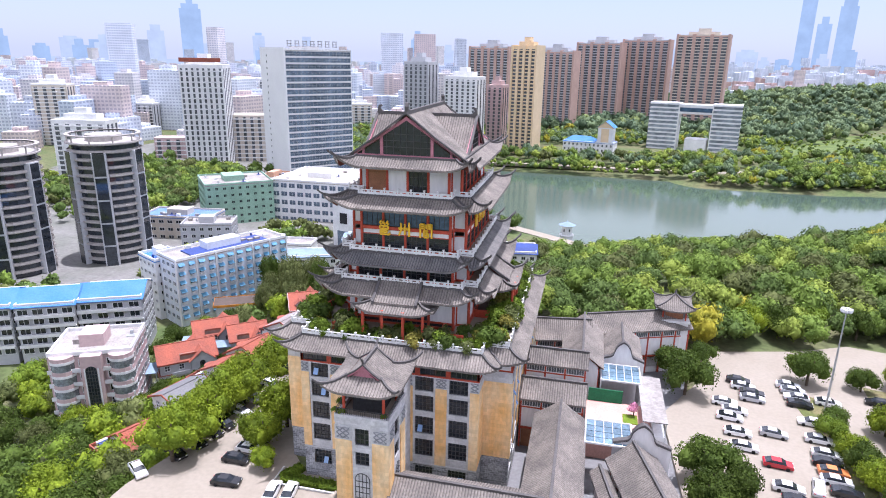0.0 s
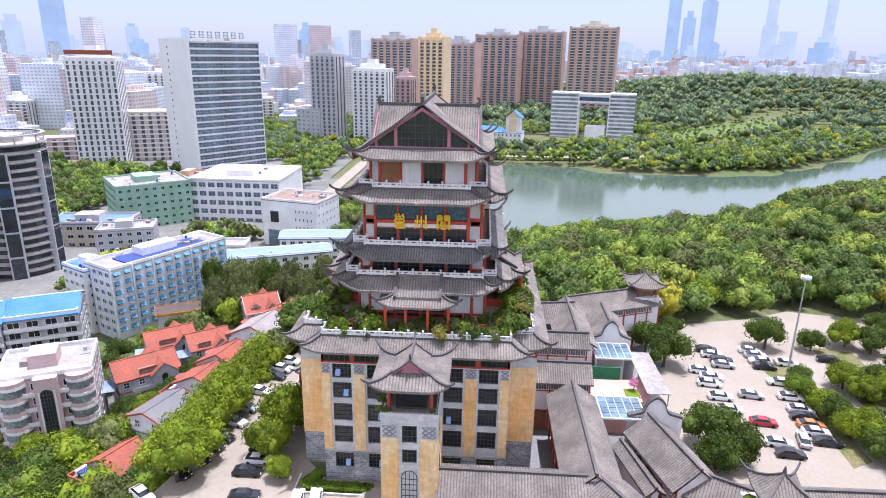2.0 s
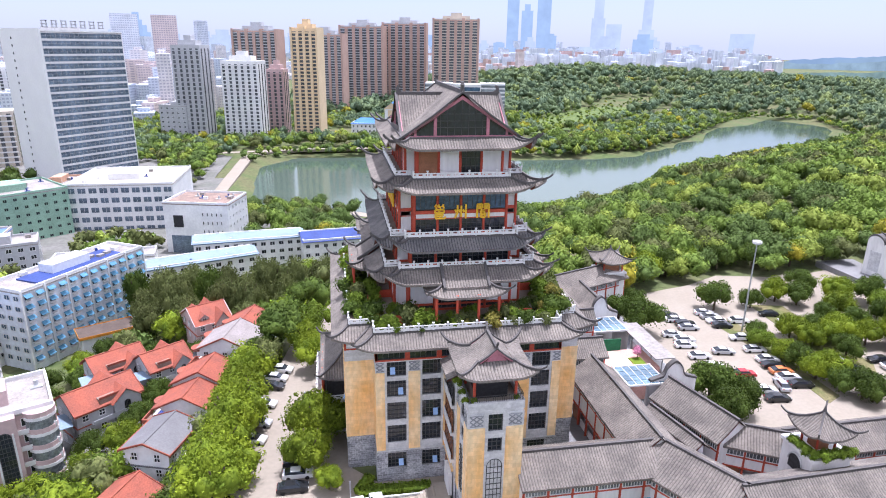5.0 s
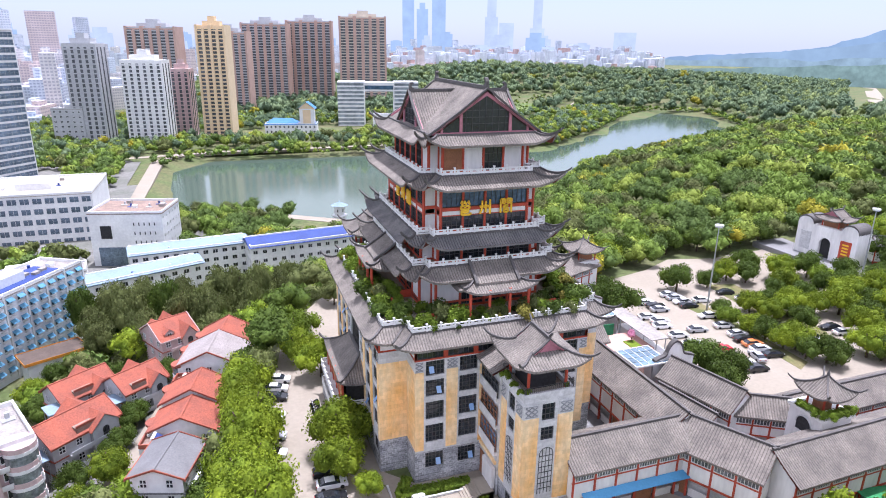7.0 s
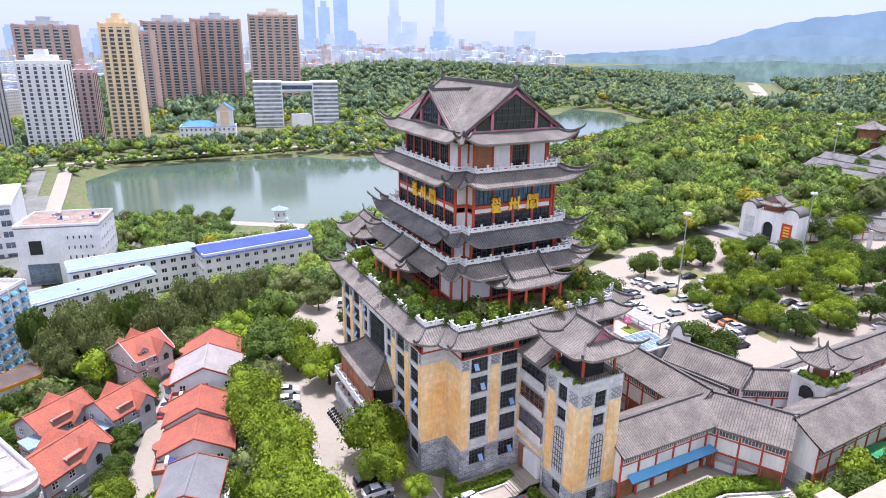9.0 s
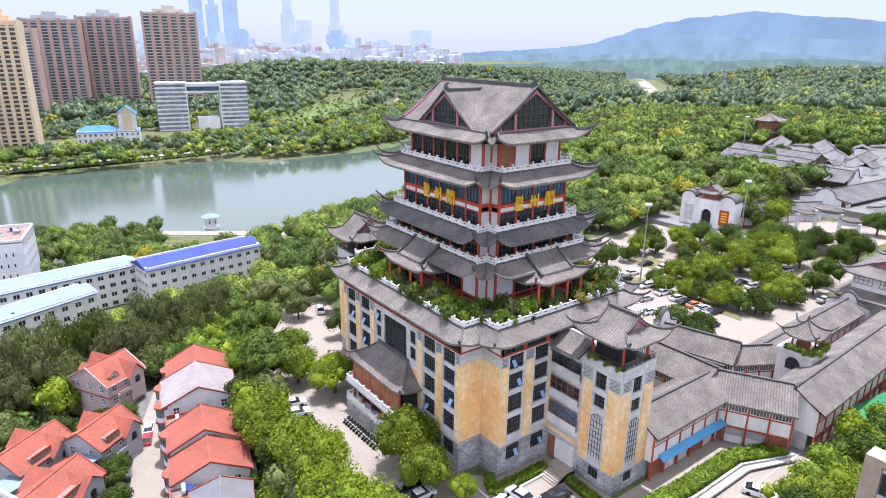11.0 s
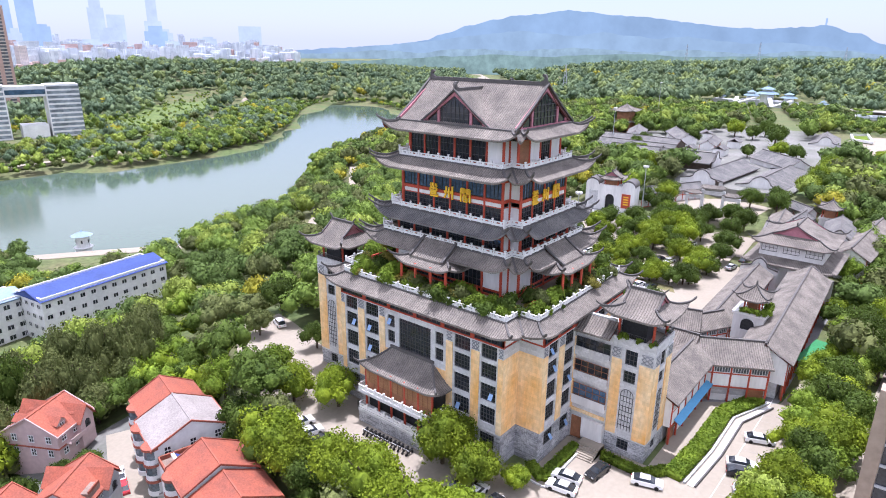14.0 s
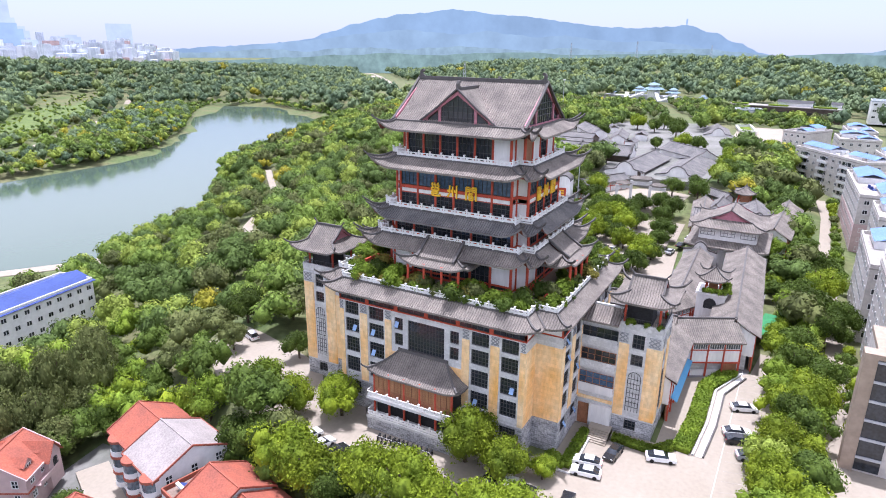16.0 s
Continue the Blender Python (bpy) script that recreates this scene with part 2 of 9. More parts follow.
# ---- mesh tools ----
class Mesh:
    """Collects faces in lists, then makes one mesh."""

    def __init__(self):
        self.v, self.f, self.m = [], [], []

    def face(self, pts, mi=0):
        n = len(self.v)
        self.v += [tuple(p) for p in pts]
        self.f.append(tuple(range(n, n + len(pts))))
        self.m.append(mi)
        return self

    def box(self, x0, y0, z0, x1, y1, z1, mi=0, turn=0.0, about=None):
        n = len(self.v)
        p = [(x0, y0, z0), (x1, y0, z0), (x1, y1, z0), (x0, y1, z0), (x0, y0, z1), (x1, y0, z1), (x1, y1, z1), (x0, y1, z1)]
        if turn:
            cx, cy = about or ((x0 + x1) / 2, (y0 + y1) / 2)
            c, s = math.cos(turn), math.sin(turn)
            p = [(cx + (x - cx) * c - (y - cy) * s, cy + (x - cx) * s + (y - cy) * c, z) for x, y, z in p]
        self.v += p
        for q in ((0, 3, 2, 1), (4, 5, 6, 7), (0, 1, 5, 4), (1, 2, 6, 5), (2, 3, 7, 6), (3, 0, 4, 7)):
            self.f.append(tuple(n + i for i in q))
            self.m.append(mi)
        return self

    def prism(self, pts, z0, z1, mi=0, cap=None):
        k = len(pts)
        n = len(self.v)
        self.v += [(x, y, z0) for x, y in pts] + [(x, y, z1) for x, y in pts]
        for i in range(k):
            j = (i + 1) % k
            self.f.append((n + i, n + j, n + k + j, n + k + i))
            self.m.append(mi)
        self.f.append(tuple(n + k + i for i in range(k)))
        self.m.append(mi if cap is None else cap)
        self.f.append(tuple(n + i for i in reversed(range(k))))
        self.m.append(mi)
        return self

    def cyl(self, x, y, z0, z1, r0, r1=None, k=10, mi=0):
        r1 = r0 if r1 is None else r1
        n = len(self.v)
        for r, z in ((r0, z0), (r1, z1)):
            self.v += [(x + r * math.cos(2 * math.pi * i / k), y + r * math.sin(2 * math.pi * i / k), z) for i in range(k)]
        for i in range(k):
            j = (i + 1) % k
            self.f.append((n + i, n + j, n + k + j, n + k + i))
            self.m.append(mi)
        self.f += [tuple(n + k + i for i in range(k)), tuple(n + i for i in reversed(range(k)))]
        self.m += [mi, mi]
        return self

    def tube(self, pts, w, h, mi=0):
        """A rectangular bar along a line of points, upright."""
        n = len(self.v)
        pts = [Vector(p) for p in pts]
        for i, p in enumerate(pts):
            d = pts[min(i + 1, len(pts) - 1)] - pts[max(i - 1, 0)]
            s = Vector((-d.y, d.x, 0))
            s = s.normalized() * w / 2 if s.length > 1e-6 else Vector((w / 2, 0, 0))
            self.v += [tuple(p - s), tuple(p + s), tuple(p + s + Vector((0, 0, h))), tuple(p - s + Vector((0, 0, h)))]
        for i in range(len(pts) - 1):
            for j in range(4):
                a, b = n + 4 * i + j, n + 4 * i + (j + 1) % 4
                self.f.append((a, b, b + 4, a + 4))
                self.m.append(mi)
        self.f += [(n + 3, n + 2, n + 1, n), tuple(n + 4 * (len(pts) - 1) + j for j in range(4))]
        self.m += [mi, mi]
        return self

    def roof(self, p, a, q, length, depth, z0, z1, ea=1, eb=1, lift=0.0, pitch=0.4, amp=0.08, rows=4, mi=0, curve=0.4, reach=3.2, thick=0.28, under=1):
        """A slope of ribbed tiles from an eave that starts at p and runs along a, rising inwards along q. Ends: 1 hip, 0 straight, -1 valley."""
        u0, u1 = (-depth if ea < 0 else 0.0), length + (depth if eb < 0 else 0.0)
        cols = max(4, int((u1 - u0) / pitch) * 4)

        def span(u):
            lo, hi = 0.0, 1.0
            if eb < 0:
                lo = max(lo, (u - length) / depth)
            if ea < 0:
                lo = max(lo, -u / depth)
            if ea > 0:
                hi = min(hi, u / depth)
            if eb > 0:
                hi = min(hi, (length - u) / depth)
            return lo, max(hi, lo)

        def point(u, v, dz=0.0):
            z = z0 + (z1 - z0) * ((1 - curve) * v + curve * v * v) + dz
            if ea > 0:
                z += lift * (1 - v) ** 2 * max(0.0, 1 - (u - v * depth) / reach) ** 2
            if eb > 0:
                z += lift * (1 - v) ** 2 * max(0.0, 1 - (length - u - v * depth) / reach) ** 2
            return (p[0] + a[0] * u + q[0] * v * depth, p[1] + a[1] * u + q[1] * v * depth, z)

        for step, off, top, cells in ((1, 0.0, True, cols), (4, -thick, False, max(6, cols // 8))):
            n = len(self.v)
            for i in range(cells + 1):
                u = u0 + (u1 - u0) * i / cells
                lo, hi = span(u)
                dz = (amp if i % 4 in (1, 2) else 0.0) if top else off
                self.v += [point(u, lo + (hi - lo) * j / rows, dz) for j in range(rows + 1)]
            for i in range(cells):
                for j in range(rows):
                    k = n + i * (rows + 1) + j
                    r = (k, k + rows + 1, k + rows + 2, k + 1)
                    self.f.append(r if top else r[::-1])
                    # valley faces take the darker tile: shade between ribs put into colour
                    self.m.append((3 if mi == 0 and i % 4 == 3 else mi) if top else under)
        n = len(self.v)
        cells = max(6, cols // 8)
        for i in range(cells + 1):
            u = max(0.0, 0.0) + length * i / cells
            self.v += [point(u, 0, 0.02), point(u, 0, -thick)]
        for i in range(cells):
            k = n + 2 * i
            self.f.append((k, k + 1, k + 3, k + 2))
            self.m.append(mi)
        return self

    def hip(self, p, d, depth, z0, z1, lift, curve=0.4, curl=0.65, w=0.3, h=0.3, mi=0):
        """A ridge down a hip to the eave corner p, whose way inwards is d (both in plan), with a curled tip."""
        pts = []
        for i in range(9):
            v = 1 - i / 8
            pts.append((p[0] + d[0] * v * depth, p[1] + d[1] * v * depth, z0 + (z1 - z0) * ((1 - curve) * v + curve * v * v) + lift * (1 - v) ** 2 + 0.03))
        x, y, z = pts[-1]
        for k in (0.35, 0.7, 1.0):
            pts.append((x - d[0] * curl * k, y - d[1] * curl * k, z + curl * 0.55 * k + curl * 0.5 * k * k))
        return self.tube(pts, w, h, mi)

    def make(self, name, mats):
        me = bpy.data.meshes.new(name)
        me.from_pydata(self.v, [], self.f)
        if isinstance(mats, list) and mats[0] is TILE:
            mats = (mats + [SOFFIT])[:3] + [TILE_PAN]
        for m in mats if isinstance(mats, (list, tuple)) else [mats]:
            me.materials.append(m)
        me.polygons.foreach_set("material_index", self.m)
        me.update()
        return me


def part(name, g, mats, parent, label="", at=(0, 0, 0), rz=0.0):
    """One mesh object under a thing or a part. g: a Mesh or mesh data."""
    ob = new(name, g.make(name, mats) if isinstance(g, Mesh) else g)
    ob.parent = parent
    ob.location, ob.rotation_euler = at, (0, 0, rz)
    if label:
        ob["label"] = label
    return ob


def thing(name, label, category, at=(0, 0, 0), rz=0.0, group="", kind=""):
    ob = new(name)
    ob.location, ob.rotation_euler = at, (0, 0, radians(rz))
    return tagged(ob, label, category, group, kind)


def structure(name, g, mats, label="", category=""):
    return tagged(new(name, g.make(name, mats)), label, category, "", "structure")


def inside(poly, x, y):
    """Which of the points lie in the polygon, and their distance to its edge."""
    x, y = np.asarray(x, float), np.asarray(y, float)
    hit, dist = np.zeros(x.shape, bool), np.full(x.shape, 1e9)
    for (ax, ay), (bx, by) in zip(poly, poly[1:] + poly[:1]):
        cross = (ay > y) != (by > y)
        with np.errstate(divide="ignore", invalid="ignore"):
            hit ^= cross & (x < (bx - ax) * (y - ay) / ((by - ay) or 1e-9) + ax)
        l2 = (bx - ax) ** 2 + (by - ay) ** 2
        s = np.clip(((x - ax) * (bx - ax) + (y - ay) * (by - ay)) / l2, 0, 1)
        dist = np.minimum(dist, np.hypot(x - ax - s * (bx - ax), y - ay - s * (by - ay)))
    return hit, dist


def smooth(x):
    x = np.clip(x, 0, 1)
    return x * x * (3 - 2 * x)


# ---- ground and water ----
LAKE = [(-101, 500), (-70, 519), (-19, 517), (63, 514), (90, 494), (153, 493), (187, 507), (215, 510), (318, 596), (440, 722), (505, 764), (560, 725), (448, 468),
        (338, 462), (262, 436), (200, 408), (152, 373), (90, 315), (41, 298), (20, 293), (-8, 312), (-55, 344), (-93, 350)]
PLAZA = [(100, 103), (104, 116), (130, 118), (138, 100), (134, 86), (104, 88)]
PLATEAU = [(-64, -300), (-63, 60), (-61, 100), (-57, 132), (-42, 158), (0, 172), (50, 190), (120, 230), (250, 300), (420, 420), (700, 560), (1400, 700), (1400, -900), (-64, -900)]


def terrain(x, y):
    x, y = np.asarray(x, float), np.asarray(y, float)
    on, d = inside(PLATEAU, x, y)
    east = smooth((x + 40) / 70)
    drop = (1 - east) * (12 * smooth(d / 8) + 9.5 * smooth((d - 12) / 58)) + east * 21.5 * smooth(d / 120)
    z = np.where(on, 0.0, -drop)
    z = z + np.where(on, 1, np.exp(-d / 60)) * np.clip((x - 70) * 0.13, 0, 9.5) * smooth((y - 20) / 60)
    z = z + 34 * np.exp(-(((x - 420) / 260) ** 2 + ((y - 1150) / 160) ** 2)) + 22 * np.exp(-(((x - 800) / 300) ** 2 + ((y - 1050) / 200) ** 2))
    z = z + 20 * np.exp(-(((x - 960) / 360) ** 2 + ((y - 420) / 260) ** 2)) + 20 * np.exp(-(((x - 900) / 180) ** 2 + ((y - 40) / 240) ** 2))
    # the level ground before the hillside hall
    z = np.minimum(z, 7.5 + np.maximum(0, np.hypot((x - 540) * 0.6, y - 180) - 70) * 0.12)
    z = z - np.where(on, 11.0, 11.0 * np.exp(-d / 40)) * smooth((y - 215) / 160) * smooth((x - 110) / 110)
    # the avenue runs through a shallow valley
    t_ = np.clip(((x - 600) * 800 + (y - 489) * 656) / (800 ** 2 + 656 ** 2), 0, 1)
    away = np.hypot(x - 600 - t_ * 800, y - 489 - t_ * 656)
    z = np.minimum(z, -10 + np.maximum(0, away - 16) * 0.16)
    sq, ds = inside(PLAZA, x, y)
    z = np.minimum(z, np.where(sq, 6.1, 6.1 + ds * 0.45))
    wet, dl = inside(LAKE, x, y)
    bank = np.clip(-25.4 + dl * 0.35, -25.4, 60)
    return np.where(wet, -26 - np.minimum(dl * 0.2, 3.0), np.minimum(z, bank))


def height(x, y):
    return float(terrain(np.array([x]), np.array([y]))[0])


def axis(lo, hi, fine0, fine1, step, grow=1.22):
    pts = list(np.arange(fine0, fine1 + 0.1, step))
    s = step
    while pts[0] > lo:
        s *= grow
        pts.insert(0, pts[0] - s)
    s = step
    while pts[-1] < hi:
        s *= grow
        pts.append(pts[-1] + s)
    return np.array(pts)


gx, gy = axis(-4600, 4600, -140, 180, 4.0), axis(-4600, 4600, 30, 340, 4.0)
GX, GY = np.meshgrid(gx, gy)
GZ = terrain(GX, GY)
ground_mesh = bpy.data.meshes.new("ground")
nx = len(gx)
ground_mesh.from_pydata(np.stack([GX.ravel(), GY.ravel(), GZ.ravel()], 1).tolist(), [],
                        [(j * nx + i, j * nx + i + 1, (j + 1) * nx + i + 1, (j + 1) * nx + i) for j in range(len(gy) - 1) for i in range(nx - 1)])
ground_mesh.materials.append(GRASS)
for poly in ground_mesh.polygons:
    poly.use_smooth = True
tagged(new("ground", ground_mesh), "rolling green ground with grass and bare earth", "ground", "", "structure")
structure("water", Mesh().face([(x, y, -26.0) for x, y in LAKE]), WATER, "calm green lake water", "lake")


def paving(name, pts, z, mat, label, category="pavement", thick=0.3):
    return structure(name, Mesh().prism(pts, z - thick, z), mat, label, category)


paving("pavement_front", [(-68, 20), (-66, 70), (-60, 95), (-60, 104), (-53, 140), (-41, 158), (-30, 157), (-31, 150), (-36, 130), (-44.3, 123), (-44.3, 84), (-40, 79.5), (-29.5, 79.5), (-29.5, 66), (-22.5, 66), (-5.5, 66.5), (3.5, 54.2), (14, 53), (14, 20)], 0.10, CONCRETE, "pale concrete forecourt and side road")
paving("pavement_car_park", [(18, 84), (17, 112), (25, 126), (28, 142), (50, 148), (62, 154), (90, 148), (98, 110), (96, 82), (40, 77), (26, 80)], 0.75, CONCRETE, "pale concrete car park", thick=0.9)

paving("pavement_court", [(-22, 63), (-9, 66), (-9, 142), (24, 142), (20, 84), (60, 79), (60, 54), (4, 54.5)], 0.06, ASPHALT, "grey paved courts between the halls")


def draped(name, poly, mat, label, step=3.0, lift=0.25):
    """Paving that follows the slope of the ground."""
    xs, ys = [p[0] for p in poly], [p[1] for p in poly]
    ax, ay = np.arange(min(xs), max(xs), step), np.arange(min(ys), max(ys), step)
    X, Y = np.meshgrid(ax, ay)
    ok = inside(poly, X.ravel() + step / 2, Y.ravel() + step / 2)[0].reshape(X.shape)
    Z = terrain(X, Y) + lift
    n = len(ax)
    me = bpy.data.meshes.new(name)
    me.from_pydata(np.stack([X.ravel(), Y.ravel(), Z.ravel()], 1).tolist(), [], [(j * n + i, j * n + i + 1, (j + 1) * n + i + 1, (j + 1) * n + i) for j in range(len(ay) - 1) for i in range(n - 1) if ok[j, i]])
    me.materials.append(mat)
    return tagged(new(name, me), label, "pavement", "", "structure")


draped("pavement_east_lot", [(66, 84), (97, 82), (100, 104), (96, 120), (92, 148), (66, 152)], CONCRETE, "pale concrete car park rising to the quarter", 2.0)
draped("pavement_town", [(-360, 190), (-170, 172), (-128, 222), (-120, 258), (-60, 262), (-62, 300), (-112, 340), (-122, 500), (-200, 560), (-420, 560)], TOWN_GROUND, "grey streets and yards of the town", 6.0, 0.6)
draped("meadow", [(150, 600), (200, 640), (300, 730), (420, 850), (470, 960), (360, 950), (250, 800), (150, 720), (146, 640)], MEADOW, "bright green scrub and meadow behind the shore", 12.0, 0.5)
draped("pavement_villas", [(-122, 80), (-122, 100), (-112, 102), (-100, 150), (-84, 166), (-60, 160), (-62, 135), (-70, 96)], TOWN_GROUND, "grey yards between the villas", 2.0, 0.3)
VERGE = material("worn_earth_verge", (0.20, 0.17, 0.085), 0.95, 0.4, 0.8, 0.2, second=(0.11, 0.13, 0.04))
paving("verge_west", [(41.5, 129), (48, 125), (47.5, 90), (43.5, 88), (44.2, 108)], 0.80, VERGE, "worn strip of grass and earth between car rows", "verge", 0.2)
paving("verge_east", [(58, 133), (66, 131), (64, 100), (57, 90), (55.5, 104)], 0.80, VERGE, "worn strip of grass and earth between car rows", "verge", 0.2)

# ---- the pagoda building ----
CX, CY = -26.4, 101.0
pagoda = thing("pagoda_building", "grey-roofed five-tier Chinese pagoda on an ochre stone podium", "pagoda", (CX, CY, 0))


def notched(hx, hy, n):
    """Corners of a rectangle with its corners cut back, and whether each bulges (1) or not (-1)."""
    out = []
    for sx, sy in ((-1, -1), (1, -1), (1, 1), (-1, 1)):
        three = [((sx * hx, sy * (hy - n)), 1), ((sx * (hx - n), sy * (hy - n)), -1), ((sx * (hx - n), sy * hy), 1)]
        out += three if sx * sy > 0 else three[::-1]
    return [p for p, c in out], [c for p, c in out]


def skirt(name, hx, hy, n, depth, z_top, z_eave, lift, parent, tiles=None):
    """A skirt roof round a notched plan: ribbed slopes and hip ridges."""
    pts, kind = notched(hx + depth, hy + depth, n)
    slopes, hips = Mesh(), Mesh()
    for i in range(12):
        j = (i + 1) % 12
        a = Vector(pts[j]) - Vector(pts[i])
        length = a.length
        a.normalize()
        q = Vector((-a.y, a.x))
        slopes.roof(pts[i], a, q, length, depth, z_eave, z_top, kind[i], kind[j], lift, reach=min(3.6, length))
        if kind[i] > 0:
            k = (i - 1) % 12
            b = (Vector(pts[i]) - Vector(pts[k])).normalized()
            d = Vector((-a.y, a.x)) + Vector((-b.y, b.x))
            hips.hip(pts[i], d, depth, z_eave, z_top, lift)
        else:
            inner = notched(hx, hy, n)[0][i]
            hips.tube([(*inner, z_top), (*pts[i], z_eave + 0.05)], 0.3, 0.12)
    inner = notched(hx, hy, n)[0]
    hips.tube([(x, y, z_top - 0.05) for x, y in inner + inner[:1]], 0.3, 0.25)
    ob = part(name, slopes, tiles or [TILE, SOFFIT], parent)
    part("ridge", hips, TILE_DARK, ob)
    return ob


def railing(pts, z, parent, closed=True, post=2.1):
    """A white stone balustrade along a line: posts, rails and pierced panels."""
    g = Mesh()
    line = pts + pts[:1] if closed else pts
    for (ax, ay), (bx, by) in zip(line, line[1:]):
        length = math.hypot(bx - ax, by - ay)
        k = max(1, round(length / post))
        t = math.atan2(by - ay, bx - ax)
        for i in range(k + (0 if closed else 1)):
            x, y = ax + (bx - ax) * i / k, ay + (by - ay) * i / k
            g.box(x - 0.11, y - 0.11, z, x + 0.11, y + 0.11, z + 1.22, turn=t)
            g.box(x - 0.15, y - 0.15, z + 1.22, x + 0.15, y + 0.15, z + 1.36, turn=t)
        for z0, z1, w in ((0.0, 0.16, 0.09), (0.28, 0.62, 0.05), (0.86, 1.0, 0.08)):
            g.tube([(ax, ay, z + z0), (bx, by, z + z0)], w * 2, z1 - z0)
        for i in range(2 * k):
            s = (i + 0.5) / (2 * k)
            x, y = ax + (bx - ax) * s, ay + (by - ay) * s
            g.box(x - 0.22, y - 0.05, z + 0.62, x + 0.22, y + 0.05, z + 0.86, turn=t)
    return part("balustrade", g, MARBLE, parent)


def window_mesh(w, h, nx, nz, bar=0.09, glass=GLASS, frame=FRAME):
    """A window that looks along -y: one welded frame of glazing bars, with the panes set back in it."""
    def lines(lo, length, k):
        out = []
        for i in range(k + 1):
            c, b_ = lo + length * i / k, bar * (0.65 if i in (0, k) else 0.4)
            out += [max(lo, c - b_), min(lo + length, c + b_)] if 0 < i < k else ([lo, lo + 2 * b_] if i == 0 else [lo + length - 2 * b_, lo + length])
        return out
    xs, zs = lines(-w / 2, w, nx), lines(0.0, h, nz)
    g = Mesh()
    n = len(zs)
    g.v = [(x, 0.0, z) for x in xs for z in zs]
    for i in range(len(xs) - 1):
        for j in range(n - 1):
            q = [i * n + j, (i + 1) * n + j, (i + 1) * n + j + 1, i * n + j + 1]
            if i % 2 and j % 2:
                k = len(g.v)
                g.v += [(g.v[p][0], 0.11, g.v[p][2]) for p in q]
                g.f += [tuple(range(k, k + 4))] + [(q[m], q[(m + 1) % 4], k + (m + 1) % 4, k + m) for m in range(4)]
                g.m += [0, 1, 1, 1, 1]
            else:
                g.f.append(tuple(q))
                g.m.append(1)
    return g.make("window", [glass, frame])


def wall_with_openings(g, length, z0, z1, holes, skin, depth=0.4, thick=0.6):
    """A wall in the plane y = 0 that looks along -y, from x = 0 to length, with openings (x0, z0, x1, z1). skin(x, z): material index."""
    xs = sorted({0.0, length, *[h[0] for h in holes], *[h[2] for h in holes]} | set(skin(None, None)[0]))
    zs = sorted({z0, z1, *[h[1] for h in holes], *[h[3] for h in holes]} | set(skin(None, None)[1]))
    xs, zs = [x for x in xs if 0 <= x <= length], [z for z in zs if z0 <= z <= z1]
    for a, b in zip(xs, xs[1:]):
        for c, d in zip(zs, zs[1:]):
            x, z = (a + b) / 2, (c + d) / 2
            if not any(h[0] < x < h[2] and h[1] < z < h[3] for h in holes):
                g.face([(a, 0, c), (b, 0, c), (b, 0, d), (a, 0, d)], skin(x, z))
    for a, c, b, d in holes:
        for q in ([(a, 0, c), (a, depth, c), (b, depth, c), (b, 0, c)], [(a, 0, d), (b, 0, d), (b, depth, d), (a, depth, d)],
                  [(a, 0, c), (a, 0, d), (a, depth, d), (a, depth, c)], [(b, 0, c), (b, depth, c), (b, depth, d), (b, 0, d)],
                  [(a, depth, c), (b, depth, c), (b, depth, d), (a, depth, d)]):
            g.face(q, 1)
    g.box(0.06, depth + 0.02, z0 + 0.02, length - 0.06, thick + 0.3, z1 - 0.02, 1)
    return g


PHX, PHY, PN = 17.9, 21.5, 4.2
ROWS_Z = [(2.4, 5.0), (6.8, 9.7), (10.6, 13.5), (14.4, 17.0), (17.7, 20.0)]


def carved_fret(x0, x1, z0, z1, y):
    """A raised lattice of crossing bars carved on a stone panel."""
    g = Mesh()
    k = max(1, round((x1 - x0) / 0.75))
    w = (x1 - x0) / k
    zm = (z0 + z1) / 2
    for i in range(k):
        a = x0 + i * w
        for za, zb in ((z0, zm), (zm, z0), (zm, z1), (z1, zm)):
            dx, dz = w, zb - za
            n = Vector((-dz, dx)).normalized() * 0.09
            g.face([(a + n.x, y, za + n.y), (a - n.x, y, za - n.y), (a + w - n.x, y, zb - n.y), (a + w + n.x, y, zb + n.y)])
    for z in (z0 - 0.08, z1 + 0.02):
        g.box(x0, y, z, x1, y + 0.06, z + 0.1)
    return g


